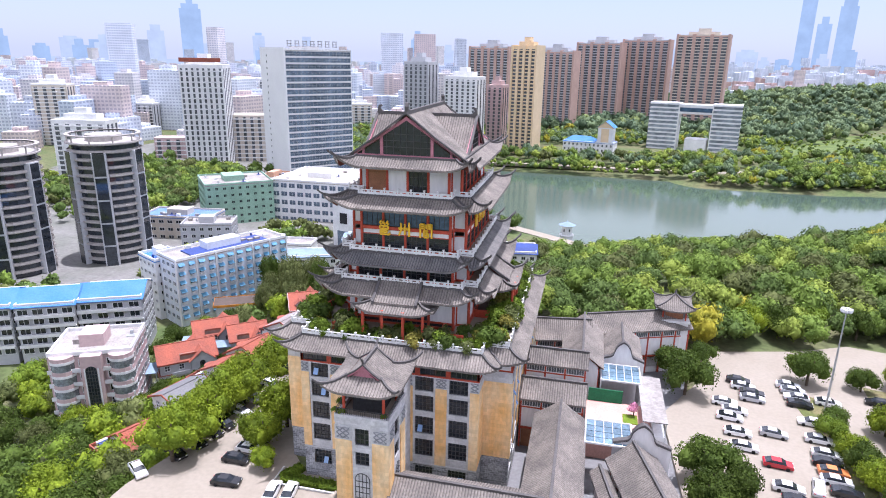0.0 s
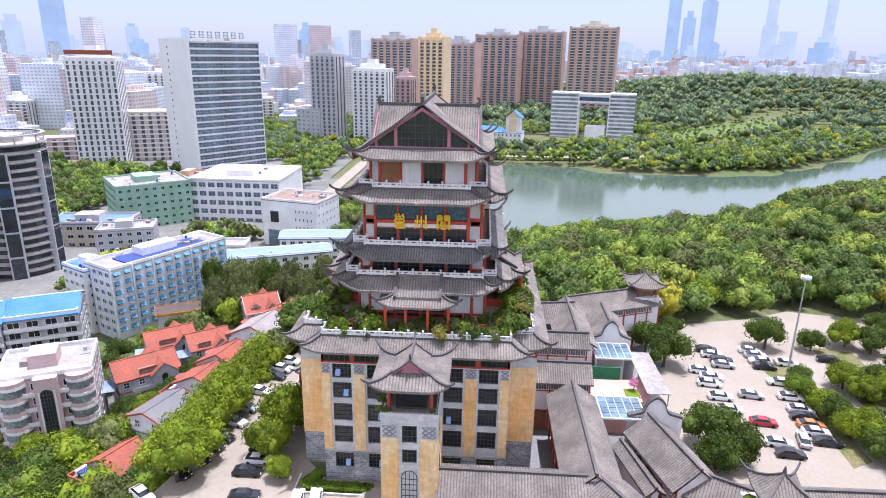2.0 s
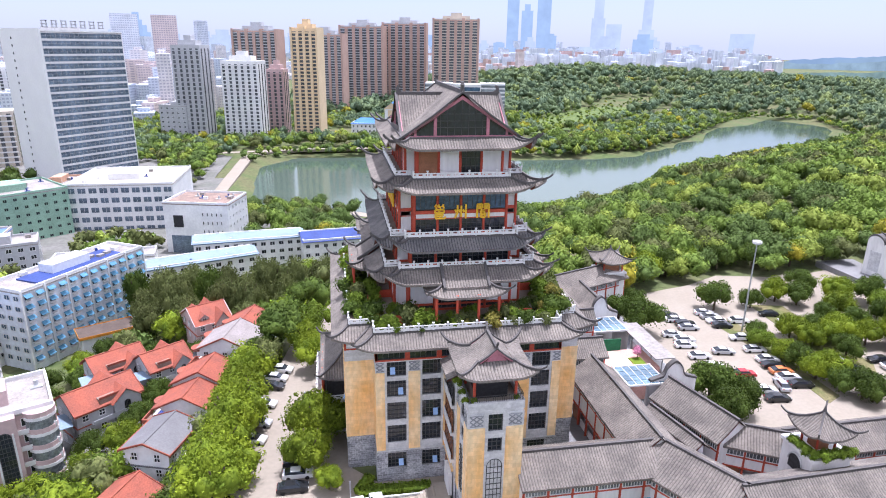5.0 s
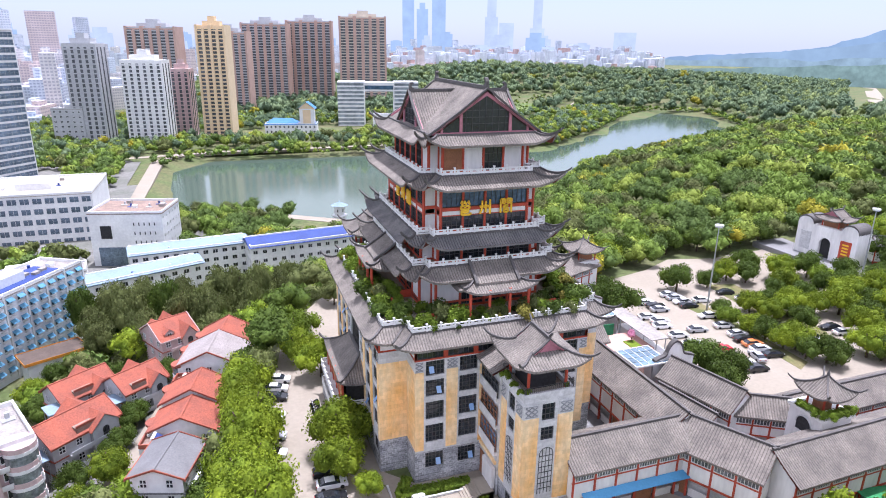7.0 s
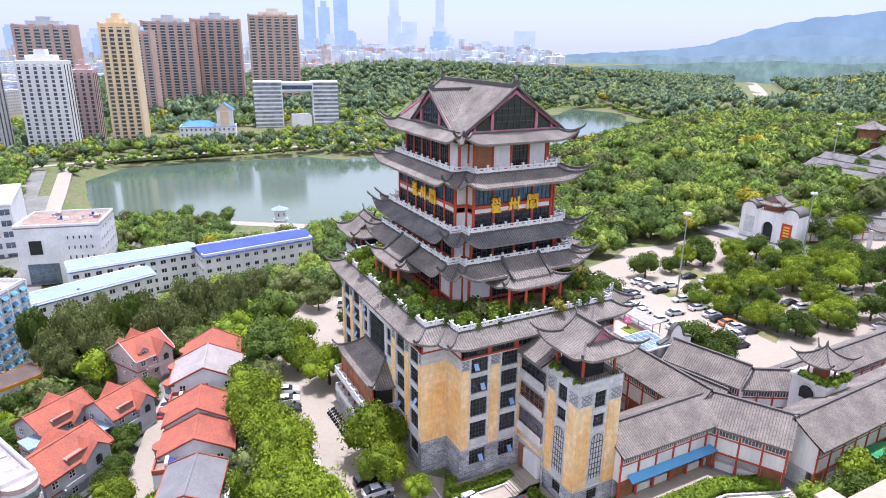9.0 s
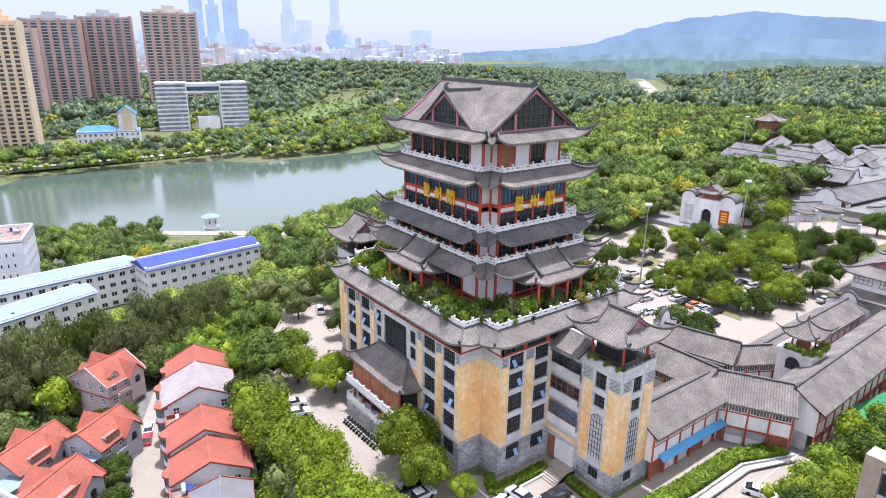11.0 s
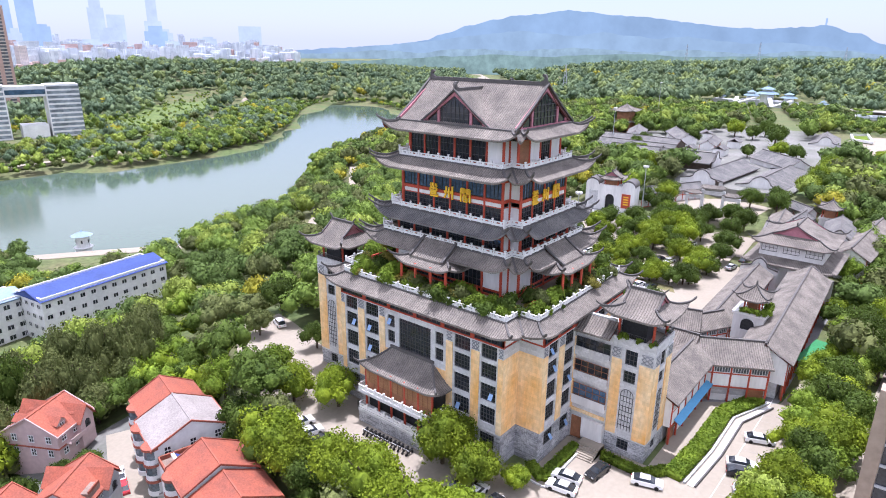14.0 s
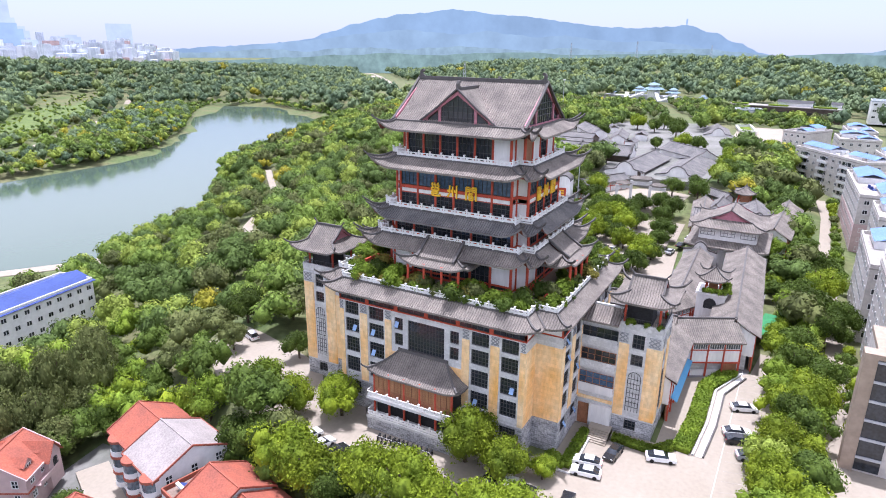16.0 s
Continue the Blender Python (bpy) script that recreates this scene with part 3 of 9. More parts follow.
def podium_wall(length, columns, ochres, at, rz, extra=(), ground=True):
    """One face of the podium: stone base, ochre piers, grey window bays."""
    cuts_x = [v for o in ochres for v in o]

    def skin(x, z):
        if x is None:
            return cuts_x, [5.6, 12.9, 18.4]
        if z < 5.6:
            return 2
        if z < 18.4 and any(a < x < b for a, b in ochres) or length > 30 and z < 12.9 and abs(x - length / 2) < 6.6:
            return 0
        return 1

    holes = [(a, z0, b, z1) for a, b in columns for z0, z1 in ROWS_Z] + list(extra)
    g = wall_with_openings(Mesh(), length, 0.0, 20.15, holes, skin)
    wall = part("podium_wall", g, [STONE, GREY, RUBBLE], pagoda, at=at, rz=rz)
    made = {}
    for a, z0, b, z1 in holes:
        key = (round(b - a, 2), round(z1 - z0, 2))
        if key not in made:
            made[key] = window_mesh(key[0], key[1], max(2, round(key[0] / 0.58)), max(2, round(key[1] / 0.66)))
        part("window", made[key], None, wall, at=((a + b) / 2, 0.22, z0))
    sash = Mesh().face([(-0.36, -0.55, 0.05), (0.36, -0.55, 0.05), (0.36, -0.03, 0.9), (-0.36, -0.03, 0.9)], 1).face([(-0.36, -0.51, 0.03), (-0.36, 0.0, 0.87), (0.36, 0.0, 0.87), (0.36, -0.51, 0.03)], 0).make("open_sash", [FRAME, SASH])
    opened = random.Random(int(length * 10))
    for a, z0, b, z1 in holes:
        if z1 - z0 < 4 and opened.random() < 0.3:
            part("open_sash", sash, None, wall, "opened top-hung casement with its blue reflection painted in", at=(a + (b - a) * opened.choice([0.3, 0.7]), 0.18, z0 + 0.5))
    for a, b in ochres:
        part("stone_pier", Mesh().box(a, -0.12, 5.62, b, 0.0, 18.4), STONE, wall)
        part("carved_fret", carved_fret(a + 0.1, b - 0.1, 18.65, 19.85, -0.07), FRET, wall)
    part("stone_band", Mesh().box(0, -0.1, 5.35, length, 0.0, 5.6), GREY, wall)
    k = 6
    for z0, z1 in ((20.15, 20.38), (21.9, 22.4)):
        part("frieze_beam", Mesh().box(0, -0.02, z0, length, 0.3, z1), RED, wall)
    for i in range(k + 1):
        x = length * i / k
        part("frieze_post", Mesh().box(max(0, x - 0.35), 0.0, 20.38, min(length, x + 0.35), 0.28, 21.9), RED, wall)
    for i in range(k):
        part("frieze_window", window_mesh(length / k - 0.7, 1.5, 5, 1, 0.06), None, wall, at=(length * (i + 0.5) / k, 0.12, 20.38))
    return wall


S_LEN, W_LEN = 2 * (PHX - PN), 2 * (PHY - PN)
mid = S_LEN / 2
sc = [(-12.1, -9.3), (-7.0, -4.2), (4.2, 7.0), (9.3, 12.1)]
so = [(-13.7, -12.4), (-9.0, -7.3), (-3.9, -2.6), (2.6, 3.9), (7.3, 9.0), (12.4, 13.7)]
for at, rz in (((-(PHX - PN), -PHY, 0), 0.0), (((PHX - PN), PHY, 0), math.pi)):
    podium_wall(S_LEN, [(mid + a, mid + b) for a, b in sc], [(mid + a, mid + b) for a, b in so], at, rz)
midw = W_LEN / 2
wc = [(-16.1, -13.3), (-11.2, -8.2), (8.2, 11.2), (13.3, 16.1)]
wo = [(-17.3, -16.4), (-13.0, -11.5), (-7.9, -6.6), (6.6, 7.9), (11.5, 13.0), (16.4, 17.3)]
mids = [(-6.0, 14.2, -4.4, 16.4), (-6.0, 17.0, -4.4, 19.2), (-3.4, 13.2, 3.4, 19.2), (4.4, 14.2, 6.0, 16.4), (4.4, 17.0, 6.0, 19.2)]
for at, rz in (((-PHX, PHY - PN, 0), -math.pi / 2), ((PHX, -(PHY - PN), 0), math.pi / 2)):
    podium_wall(W_LEN, [(midw + a, midw + b) for a, b in wc], [(midw + a, midw + b) for a, b in wo], at, rz, [(midw + a, c, midw + b, d) for a, c, b, d in mids])
for sx, sy in ((-1, -1), (1, -1), (1, 1), (-1, 1)):
    for along_x in (True, False):
        g = Mesh()

        def skin(x, z):
            if x is None:
                return [], [5.6, 18.4]
            return 2 if z < 5.6 else 0 if z < 18.4 else 1
        wall_with_openings(g, PN, 0.0, 20.15, [], skin)
        if along_x:
            at, rz = ((-PHX if sx < 0 else PHX - PN), sy * (PHY - PN), 0), 0.0
            if sy > 0:
                at, rz = ((-PHX + PN if sx < 0 else PHX), sy * (PHY - PN), 0), math.pi
        else:
            at, rz = (sx * (PHX - PN), (-PHY + PN if sy < 0 else PHY), 0), -math.pi / 2
            if sx > 0:
                at, rz = (sx * (PHX - PN), (-PHY if sy < 0 else PHY - PN), 0), math.pi / 2
        wall = part("corner_wall", g, [STONE, GREY, RUBBLE], pagoda, at=at, rz=rz)
        for x in (0.0, PN - 0.3):
            part("post", Mesh().box(x, 0.02, 20.15, x + 0.3, 0.34, 22.4), RED, wall)
        part("panel", Mesh().box(0.3, 0.14, 20.37, PN - 0.3, 0.3, 22.1), WHITE, wall)
        for z in (20.15, 22.1):
            part("beam", Mesh().box(0.3, 0.06, z, PN - 0.3, 0.32, z + 0.22), RED, wall)

pts, _ = notched(PHX - 0.35, PHY - 0.35, PN)
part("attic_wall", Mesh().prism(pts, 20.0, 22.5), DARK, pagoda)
skirt("podium_roof", 17.2, 20.3, 3.4, 2.5, 23.9, 22.35, 0.9, pagoda)
pts, _ = notched(17.3, 20.4, 3.4)
part("terrace_floor", Mesh().prism(pts, 22.4, 23.85), CONCRETE, pagoda)
railing(notched(17.1, 20.3, 3.4)[0], 23.85, pagoda)

# storeys: floor z, wall half sizes, notch, wall height
STOREYS = [(23.85, 9.9, 13.0, 2.0, 6.6), (31.2, 9.6, 12.8, 2.0, 3.5), (35.6, 9.0, 12.2, 2.0, 7.0), (44.15, 8.0, 11.0, 1.6, 4.6)]
for z, hx, hy, n, h in STOREYS:
    pts, kind = notched(hx, hy, n)
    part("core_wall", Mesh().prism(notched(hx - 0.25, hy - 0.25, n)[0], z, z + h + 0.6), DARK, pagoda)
    for i in range(12):
        j = (i + 1) % 12
        (ax, ay), (bx, by) = pts[i], pts[j]
        length = math.hypot(bx - ax, by - ay)
        t = math.atan2(by - ay, bx - ax)
        short = length < 4
        k = 1 if short else (6 if length > 18 else 4)
        beams = [(0.0, h - 0.5, 0.2, h + 0.3), (-0.03, 0.0, 0.17, 0.35)]
        panels = []
        if short:
            panels.append((0.2, 0.3, length - 0.2, h - 0.5))
        elif z > 43:
            panels += [(length * q / k + 0.2, 0.35, length * (q + 1) / k - 0.2, h - 0.5) for q in range(k) if ay == by and ay < 0 and q != 2 or q == 5]
        elif z < 30:
            panels += [(length * q / k + 0.25, 1.2, length * (q + 1) / k - 0.25, h - 0.9) for q in (0, k - 1)]
            beams.append((0.0, 0.85, 0.18, 1.15))
        elif z < 35:
            beams.append((0.01, h * 0.62, 0.16, h * 0.62 + 0.18))
        if 35 < z < 36:
            beams += [(-0.10, 3.35, 0.2, 3.85), (-0.02, 2.55, 0.2, 2.68)]
            panels.append((0.3, 2.7, length - 0.3, 3.3))
        ob = part("storey_wall", Mesh().box(0, 0.17, 0, length, 0.24, h + 0.3), DARK, pagoda, at=(ax, ay, z), rz=t)
        for y0, z0, y1, z1 in beams:
            part("beam", Mesh().box(0, y0, z0, length, y1, z1), RED, ob)
        for x0, z0, x1, z1 in panels:
            part("panel", Mesh().box(x0, 0.02, z0, x1, 0.14, z1), WOOD if z > 43 and ay == by and x0 < 0.3 and not short else WHITE, ob)
        for q in range(k + 1):
            part("column", Mesh().cyl(length * q / k, 0.05, 0, h, 0.2, k=10), RED, ob)
        if not short:
            for q in range(k):
                if z > 43 and ay == by and ay < 0 and q != 2 or z > 43 and q == 5 or z < 30 and q in (0, k - 1):
                    continue
                w = length / k - 0.4
                wz = h - 0.85 if z < 35 or z > 43 else 2.2
                part("window", window_mesh(w, wz, 4, 3, 0.06), None, ob, at=(length * (q + 0.5) / k, 0.02, 0.35))
                if 35 < z < 36:
                    part("window", window_mesh(w, 2.4, 4, 1, 0.05, GLASS_BLUE), None, ob, at=(length * (q + 0.5) / k, 0.02, 3.95))

skirt("lower_roof", 11.4, 14.6, 2.2, 2.6, 31.2, 29.75, 1.7, pagoda)
railing(notched(11.4, 14.6, 2.0)[0], 31.2, pagoda)
skirt("middle_roof", 10.5, 13.6, 2.4, 2.4, 35.6, 34.3, 1.75, pagoda, [SLATE, SOFFIT, SOFFIT, SLATE_PAN])
railing(notched(10.4, 13.5, 2.0)[0], 35.6, pagoda)
skirt("upper_roof", 9.7, 12.9, 2.4, 2.9, 44.25, 42.8, 1.2, pagoda)
railing(notched(9.55, 12.75, 2.4)[0], 44.15, pagoda)
skirt("crown_skirt_roof", 8.6, 12.1, 1.0, 2.2, 50.0, 48.75, 1.25, pagoda)
for z, hx, hy, n in ((31.0, 11.4, 14.6, 2.0), (35.4, 10.4, 13.5, 2.0), (43.95, 9.6, 12.8, 2.4)):
    part("storey_floor", Mesh().prism(notched(hx, hy, n)[0], z - 0.3, z + 0.15), CONCRETE, pagoda)

# the crown: a ridge from south to north, crossed by a lower one
crown = Mesh()
RZ, RY, GX8 = 56.3, 11.8, 8.7
for s in (-1, 1):
    a, q = (Vector((0, -s)), Vector((s * -1.0, 0)))
    crown.roof((s * GX8, s * RY), a, (-s, 0), 2 * RY, GX8, 49.9, RZ, 0, 0, 0.0, curve=0.25)
CGX, CGZ, CGH = 8.3, 55.3, 7.2
for s in (-1, 1):
    for k in (-1, 1):
        m = Mesh()
        # slopes of the cross gables run down along y
        p = (s * CGX, k * CGH) if s * k > 0 else (s * 0.6, k * CGH)
        a = Vector((-s, 0)) if s * k > 0 else Vector((s, 0))
        crown.roof(p, a, (0, -k), CGX - 0.6, CGH, 49.6, CGZ, 0, 0, 0.0, curve=0.25)
part("crown_roof", crown, [TILE, SOFFIT], pagoda)


def ornament(g, at, d, size):
    """A stubby ridge-end fin that curls back over the ridge."""
    prof = [(-1.5, 0.0), (-0.9, 0.75), (-0.35, 1.0), (-0.2, 1.5), (-0.75, 1.9), (-0.5, 2.3), (0.1, 2.15), (0.4, 1.5), (0.35, 0.0)]
    n, k = len(g.v), len(prof)
    for o in (-0.25, 0.25):
        g.v += [(at[0] + d[0] * u * size - d[1] * o, at[1] + d[1] * u * size + d[0] * o, at[2] + z * size) for u, z in prof]
    g.f += [tuple(n + i for i in range(k)), tuple(n + k + i for i in reversed(range(k)))] + [(n + i, n + k + i, n + k + (i + 1) % k, n + (i + 1) % k) for i in range(k)]
    g.m += [0] * (k + 2)


ridges = Mesh()
ridges.tube([(0, -RY, RZ - 0.1), (0, RY, RZ - 0.1)], 0.45, 0.55)
ridges.tube([(-CGX, 0, CGZ - 0.1), (CGX, 0, CGZ - 0.1)], 0.4, 0.45)
for s in (-1, 1):
    ornament(ridges, (0, s * (RY - 0.5), RZ), (0, s), 0.7)
    ornament(ridges, (s * (CGX - 0.3), 0, CGZ), (s, 0), 0.6)
    for k in (-1, 1):
        ridges.tube([(0, s * RY, RZ), (k * GX8 * 0.5, s * RY, 52.95), (k * GX8, s * RY, 50.0)], 0.4, 0.3)
        ridges.tube([(s * CGX, 0, CGZ), (s * CGX, k * CGH * 0.5, 52.3), (s * CGX, k * CGH, 49.7)], 0.4, 0.3)
part("crown_ridge", ridges, TILE_DARK, pagoda)


def gable(half, rise, parent, at, rz):
    """A glazed gable with mauve boards, looking along -y."""
    g = Mesh()
    g.face([(-half, 0.12, 0), (half, 0.12, 0), (0, 0.12, rise)], 0)
    for s in (-1, 1):
        g.tube([(s * half, 0, -0.1), (0, 0, rise - 0.1)] if s < 0 else [(0, 0, rise - 0.1), (half, 0, -0.1)], 0.3, 0.55, 1)
        x = s * half * 0.47
        g.box(x - 0.22, -0.12, 0, x + 0.22, 0.1, rise * 0.53, 1)
        x = s * half * 0.82
        g.box(x - 0.16, -0.1, 0, x + 0.16, 0.1, rise * 0.2, 1)
    g.box(-half, -0.14, -0.15, half, 0.14, 0.2, 1)
    for i in range(-3, 4):
        x = i * half * 0.125
        g.box(x - 0.035, 0.02, 0.2, x + 0.035, 0.12, rise * (1 - abs(x) / half) - 0.2, 2)
    for z in (0.25, 0.42, 0.6):
        w = half * (0.47 if z < 0.5 else 1 - z)
        g.box(-w, 0.02, rise * z - 0.04, w, 0.12, rise * z + 0.04, 2)
    return part("gable", g, [GLASS, MAUVE, FRAME], parent, at=at, rz=rz)


for at, rz, half, rise in (((0, -11.5, 50.1), 0.0, 8.2, 5.4), ((0, 11.5, 50.1), math.pi, 8.2, 5.4), ((-8.1, 0, 49.8), -math.pi / 2, 6.8, 4.8), ((8.1, 0, 49.8), math.pi / 2, 6.8, 4.8)):
    gable(half, rise, pagoda, at, rz)
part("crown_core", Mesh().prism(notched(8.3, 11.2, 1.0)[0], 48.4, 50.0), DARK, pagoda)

# porches under the lowest roof
for at, rz in (((0, -14.6, 0), 0.0), ((-11.4, 0, 0), -math.pi / 2), ((11.4, 0, 0), math.pi / 2), ((0, 14.6, 0), math.pi)):
    porch, edges = Mesh(), []
    L, D, T = 11.8, 5.0, 6.6
    porch.roof((-T / 2, -D + 1.5), (1, 0), (0, 1), T, D - 1.3, 29.35, 31.85, 0, 0, 0.0, curve=0.1)
    porch.roof((-L / 2, -D), (1, 0), (0, 1), L, 2.6, 28.35, 29.6, 1, 1, 1.0)
    porch.roof((-L / 2, 0.6), (0, -1), (1, 0), D + 0.6, 2.6, 28.35, 29.6, 0, 1, 1.0)
    porch.roof((L / 2, -D), (0, 1), (-1, 0), D + 0.6, 2.6, 28.35, 29.6, 1, 0, 1.0)
    for s in (-1, 1):
        edges.append(Mesh().hip((s * L / 2, -D), (-s, 1), 2.6, 28.35, 29.6, 1.0))
        edges.append(Mesh().tube([(s * T / 2, -D + 1.2, 29.25), (s * T / 2, -D + 3.2, 30.45), (s * T / 2, 0.2, 31.85)], 0.4, 0.4))
        edges.append(Mesh().tube([(s * T / 2, -D + 2.6, 29.6), (s * T / 2, 0.5, 29.6)], 0.25, 0.2))
        porch.face([(s * (T / 2 - 0.1), -D + 2.4, 29.5), (s * (T / 2 - 0.1), 0.5, 29.5), (s * (T / 2 - 0.1), 0.5, 31.4)], 2)
    ob = part("porch_roof", porch, [TILE, SOFFIT, SOFFIT], pagoda, at=at, rz=rz)
    for edge in edges:
        part("ridge", edge, TILE_DARK, ob)
    for s in (-1, 1):
        part("porch_wall", Mesh().box(s * 8.4 - 1.9, -2.6, 23.85, s * 8.4 + 1.9, -2.3, 25.1), RED, ob)
        part("porch_wall", Mesh().box(s * 6.6 - 0.12, -2.3, 23.85, s * 6.6 + 0.12, 1.5, 25.1), RED, ob)
    for x in (-4.6, -1.6, 1.6, 4.6):
        part("column", Mesh().cyl(x, -4.4, 23.85, 28.6, 0.22), RED, ob)


# raised gilt characters: plain strokes in the shape of the three signs
def character(kind):
    g = Mesh()

    def bar(x0, z0, x1, z1, w=0.25):
        x0, z0, x1, z1 = x0 * 1.25, z0 * 1.15 - 0.1, x1 * 1.25, z1 * 1.15 - 0.1
        d = Vector((x1 - x0, z1 - z0))
        s = Vector((-d.y, d.x)).normalized() * w / 2
        q = [(x0 + s.x, z0 + s.y), (x1 + s.x, z1 + s.y), (x1 - s.x, z1 - s.y), (x0 - s.x, z0 - s.y)]
        n = len(g.v)
        g.v += [(x, y, z) for y in (-0.15, 0.05) for x, z in q]
        g.f += [(n, n + 1, n + 2, n + 3), (n + 7, n + 6, n + 5, n + 4)] + [(n + i, n + 4 + i, n + 4 + (i + 1) % 4, n + (i + 1) % 4) for i in range(4)]
        g.m += [0] * 6
    strokes = {
        "yong": [(-.5, 1.7, -.3, 1.4), (-.3, 1.95, -.55, 1.6), (0, 1.95, -.15, 1.55), (.05, 1.7, .15, 1.4), (.5, 1.95, .3, 1.6), (.45, 1.7, .6, 1.4), (-.5, 1.25, .55, 1.25), (-.5, .85, .55, .85), (-.5, 1.25, -.5, .85), (.55, 1.25, .55, .85),
                 (0, 1.25, 0, .85), (-.4, .65, .4, .65), (-.4, .4, .4, .4), (-.45, .65, -.45, .15), (-.45, .1, .7, .1), (.7, .1, .75, .35), (.42, .65, .42, .4)],
        "zhou": [(-.45, 1.8, -.45, .8), (-.45, .8, -.75, .1), (0, 1.7, 0, .25), (.55, 1.9, .55, 0), (-.75, 1.2, -.6, .85), (-.25, 1.2, -.12, .85), (.22, 1.2, .36, .85)],
        "ge": [(-.7, 1.85, -.7, 0), (-.7, 1.85, -.15, 1.85), (-.15, 1.85, -.15, 1.3), (-.7, 1.57, -.15, 1.57), (-.7, 1.3, -.15, 1.3), (.7, 1.85, .7, 0), (.15, 1.85, .7, 1.85), (.15, 1.85, .15, 1.3), (.15, 1.57, .7, 1.57), (.15, 1.3, .7, 1.3),
               (-.1, 1.15, -.35, .75), (-.1, 1.0, .25, 1.0), (.25, 1.0, -.35, .55), (-.1, .8, .4, .5), (-.25, .45, .3, .45), (-.25, .45, -.25, .1), (.3, .45, .3, .1), (-.25, .1, .3, .1)],
    }[kind]
    for s in strokes:
        bar(*s)
    return g


for at, rz in (((0, -12.45, 38.3), 0.0), ((-9.25, 0, 38.3), -math.pi / 2), ((9.25, 0, 38.3), math.pi / 2)):
    for kind, x in (("yong", -3.3), ("zhou", 0.0), ("ge", 3.3)):
        part("sign_character", character(kind), GOLD, pagoda, "raised gilt Chinese character", at=(at[0] + x * math.cos(rz), at[1] + x * math.sin(rz), at[2]), rz=rz)


# ---- towers, link and canopy of the building ----
def xieshan(parent, hx, hy, depth, z_eave, z_mid, z_ridge, lift=0.9, name="pavilion_roof", inset=0.35):
    """A hip-and-gable roof with its ridge along y."""
    slopes, ridge = Mesh(), Mesh()
    pts = [(-hx, -hy), (hx, -hy), (hx, hy), (-hx, hy)]
    for i in range(4):
        p, r = Vector(pts[i]), Vector(pts[(i + 1) % 4])
        a = (r - p).normalized()
        slopes.roof(p, a, (-a.y, a.x), (r - p).length, depth, z_eave, z_mid, 1, 1, lift, reach=min(2.6, hx))
        d = Vector((-a.y, a.x)) + a
        ridge.hip(p, d, depth, z_eave, z_mid, lift, curl=0.7, w=0.28, h=0.28)
    ix, iy = hx - depth, hy - depth + inset
    for s in (-1, 1):
        slopes.roof((s * ix, s * iy), (0, -s), (-s, 0), 2 * iy, ix, z_mid - 0.1, z_ridge, 0, 0, 0.0, curve=0.3)
        slopes.face([(-ix + 0.2, s * (iy - 0.3), z_mid), (ix - 0.2, s * (iy - 0.3), z_mid), (0, s * (iy - 0.3), z_ridge - 0.3)], 2)
        for k in (-1, 1):
            ridge.tube([(0, s * iy, z_ridge), (k * ix * 0.5, s * iy, z_mid + (z_ridge - z_mid) * 0.43), (k * ix, s * iy, z_mid)], 0.26, 0.24)
            ridge.tube([(0, s * iy * 0.98, z_ridge - 0.45), (k * ix * 0.9, s * iy * 0.98, z_mid - 0.1)], 0.12, 0.4, 1)
        ridge.tube([(0, s * (iy - 0.3), z_ridge), (0, s * (iy + 0.1), z_ridge + 0.5), (0, s * (iy + 0.5), z_ridge + 0.9)], 0.24, 0.3)
    ridge.tube([(0, -iy, z_ridge - 0.05), (0, iy, z_ridge - 0.05)], 0.32, 0.4)
    ob = part(name, slopes, [TILE, SOFFIT, MAUVE], parent)
    part("ridge", ridge, [TILE_DARK, MAUVE], ob)
    return ob


def pyramid(parent, h, z_eave, z_top, lift=0.9, name="pavilion_roof"):
    slopes, ridge = Mesh(), Mesh()
    pts = [(-h, -h), (h, -h), (h, h), (-h, h)]
    for i in range(4):
        p, r = Vector(pts[i]), Vector(pts[(i + 1) % 4])
        a = (r - p).normalized()
        slopes.roof(p, a, (-a.y, a.x), 2 * h, h, z_eave, z_top, 1, 1, lift, curve=0.5, reach=h * 0.8)
        ridge.hip(p, Vector((-a.y, a.x)) + a, h, z_eave, z_top, lift, curve=0.5, curl=0.7, w=0.24, h=0.24)
    ridge.cyl(0, 0, z_top - 0.1, z_top + 0.5, 0.3, 0.18).cyl(0, 0, z_top + 0.5, z_top + 1.1, 0.2, 0.02)
    ob = part(name, slopes, [TILE, SOFFIT], parent)
    part("ridge", ridge, TILE_DARK, ob)
    return ob


def arched_window(w, h):
    g = Mesh()
    k = 10
    top = [(w / 2 * math.cos(math.pi * i / k), h - w / 2 + w / 2 * math.sin(math.pi * i / k)) for i in range(k + 1)]
    ring = [(w / 2, 0)] + top + [(-w / 2, 0)]
    g.face([(x, 0.1, z) for x, z in ring], 0)
    for (ax, az), (bx, bz) in zip(ring, ring[1:]):
        d = Vector((bx - ax, bz - az)).normalized() * 0.06
        g.face([(ax - d.y, -0.02, az + d.x), (bx - d.y, -0.02, bz + d.x), (bx + d.y, -0.02, bz - d.x), (ax + d.y, -0.02, az - d.x)][::-1], 1)
    for i in (-1, 0, 1):
        x = i * w / 4
        g.box(x - 0.035, 0.0, 0, x + 0.035, 0.1, h - w / 2 + math.sqrt(max(0, w * w / 4 - x * x)), 1)
    z = 0.8
    while z < h - w / 2:
        g.box(-w / 2, 0.004, z - 0.035, w / 2, 0.096, z + 0.035, 1)
        z += 0.85
    return g.make("window", [GLASS, FRAME])


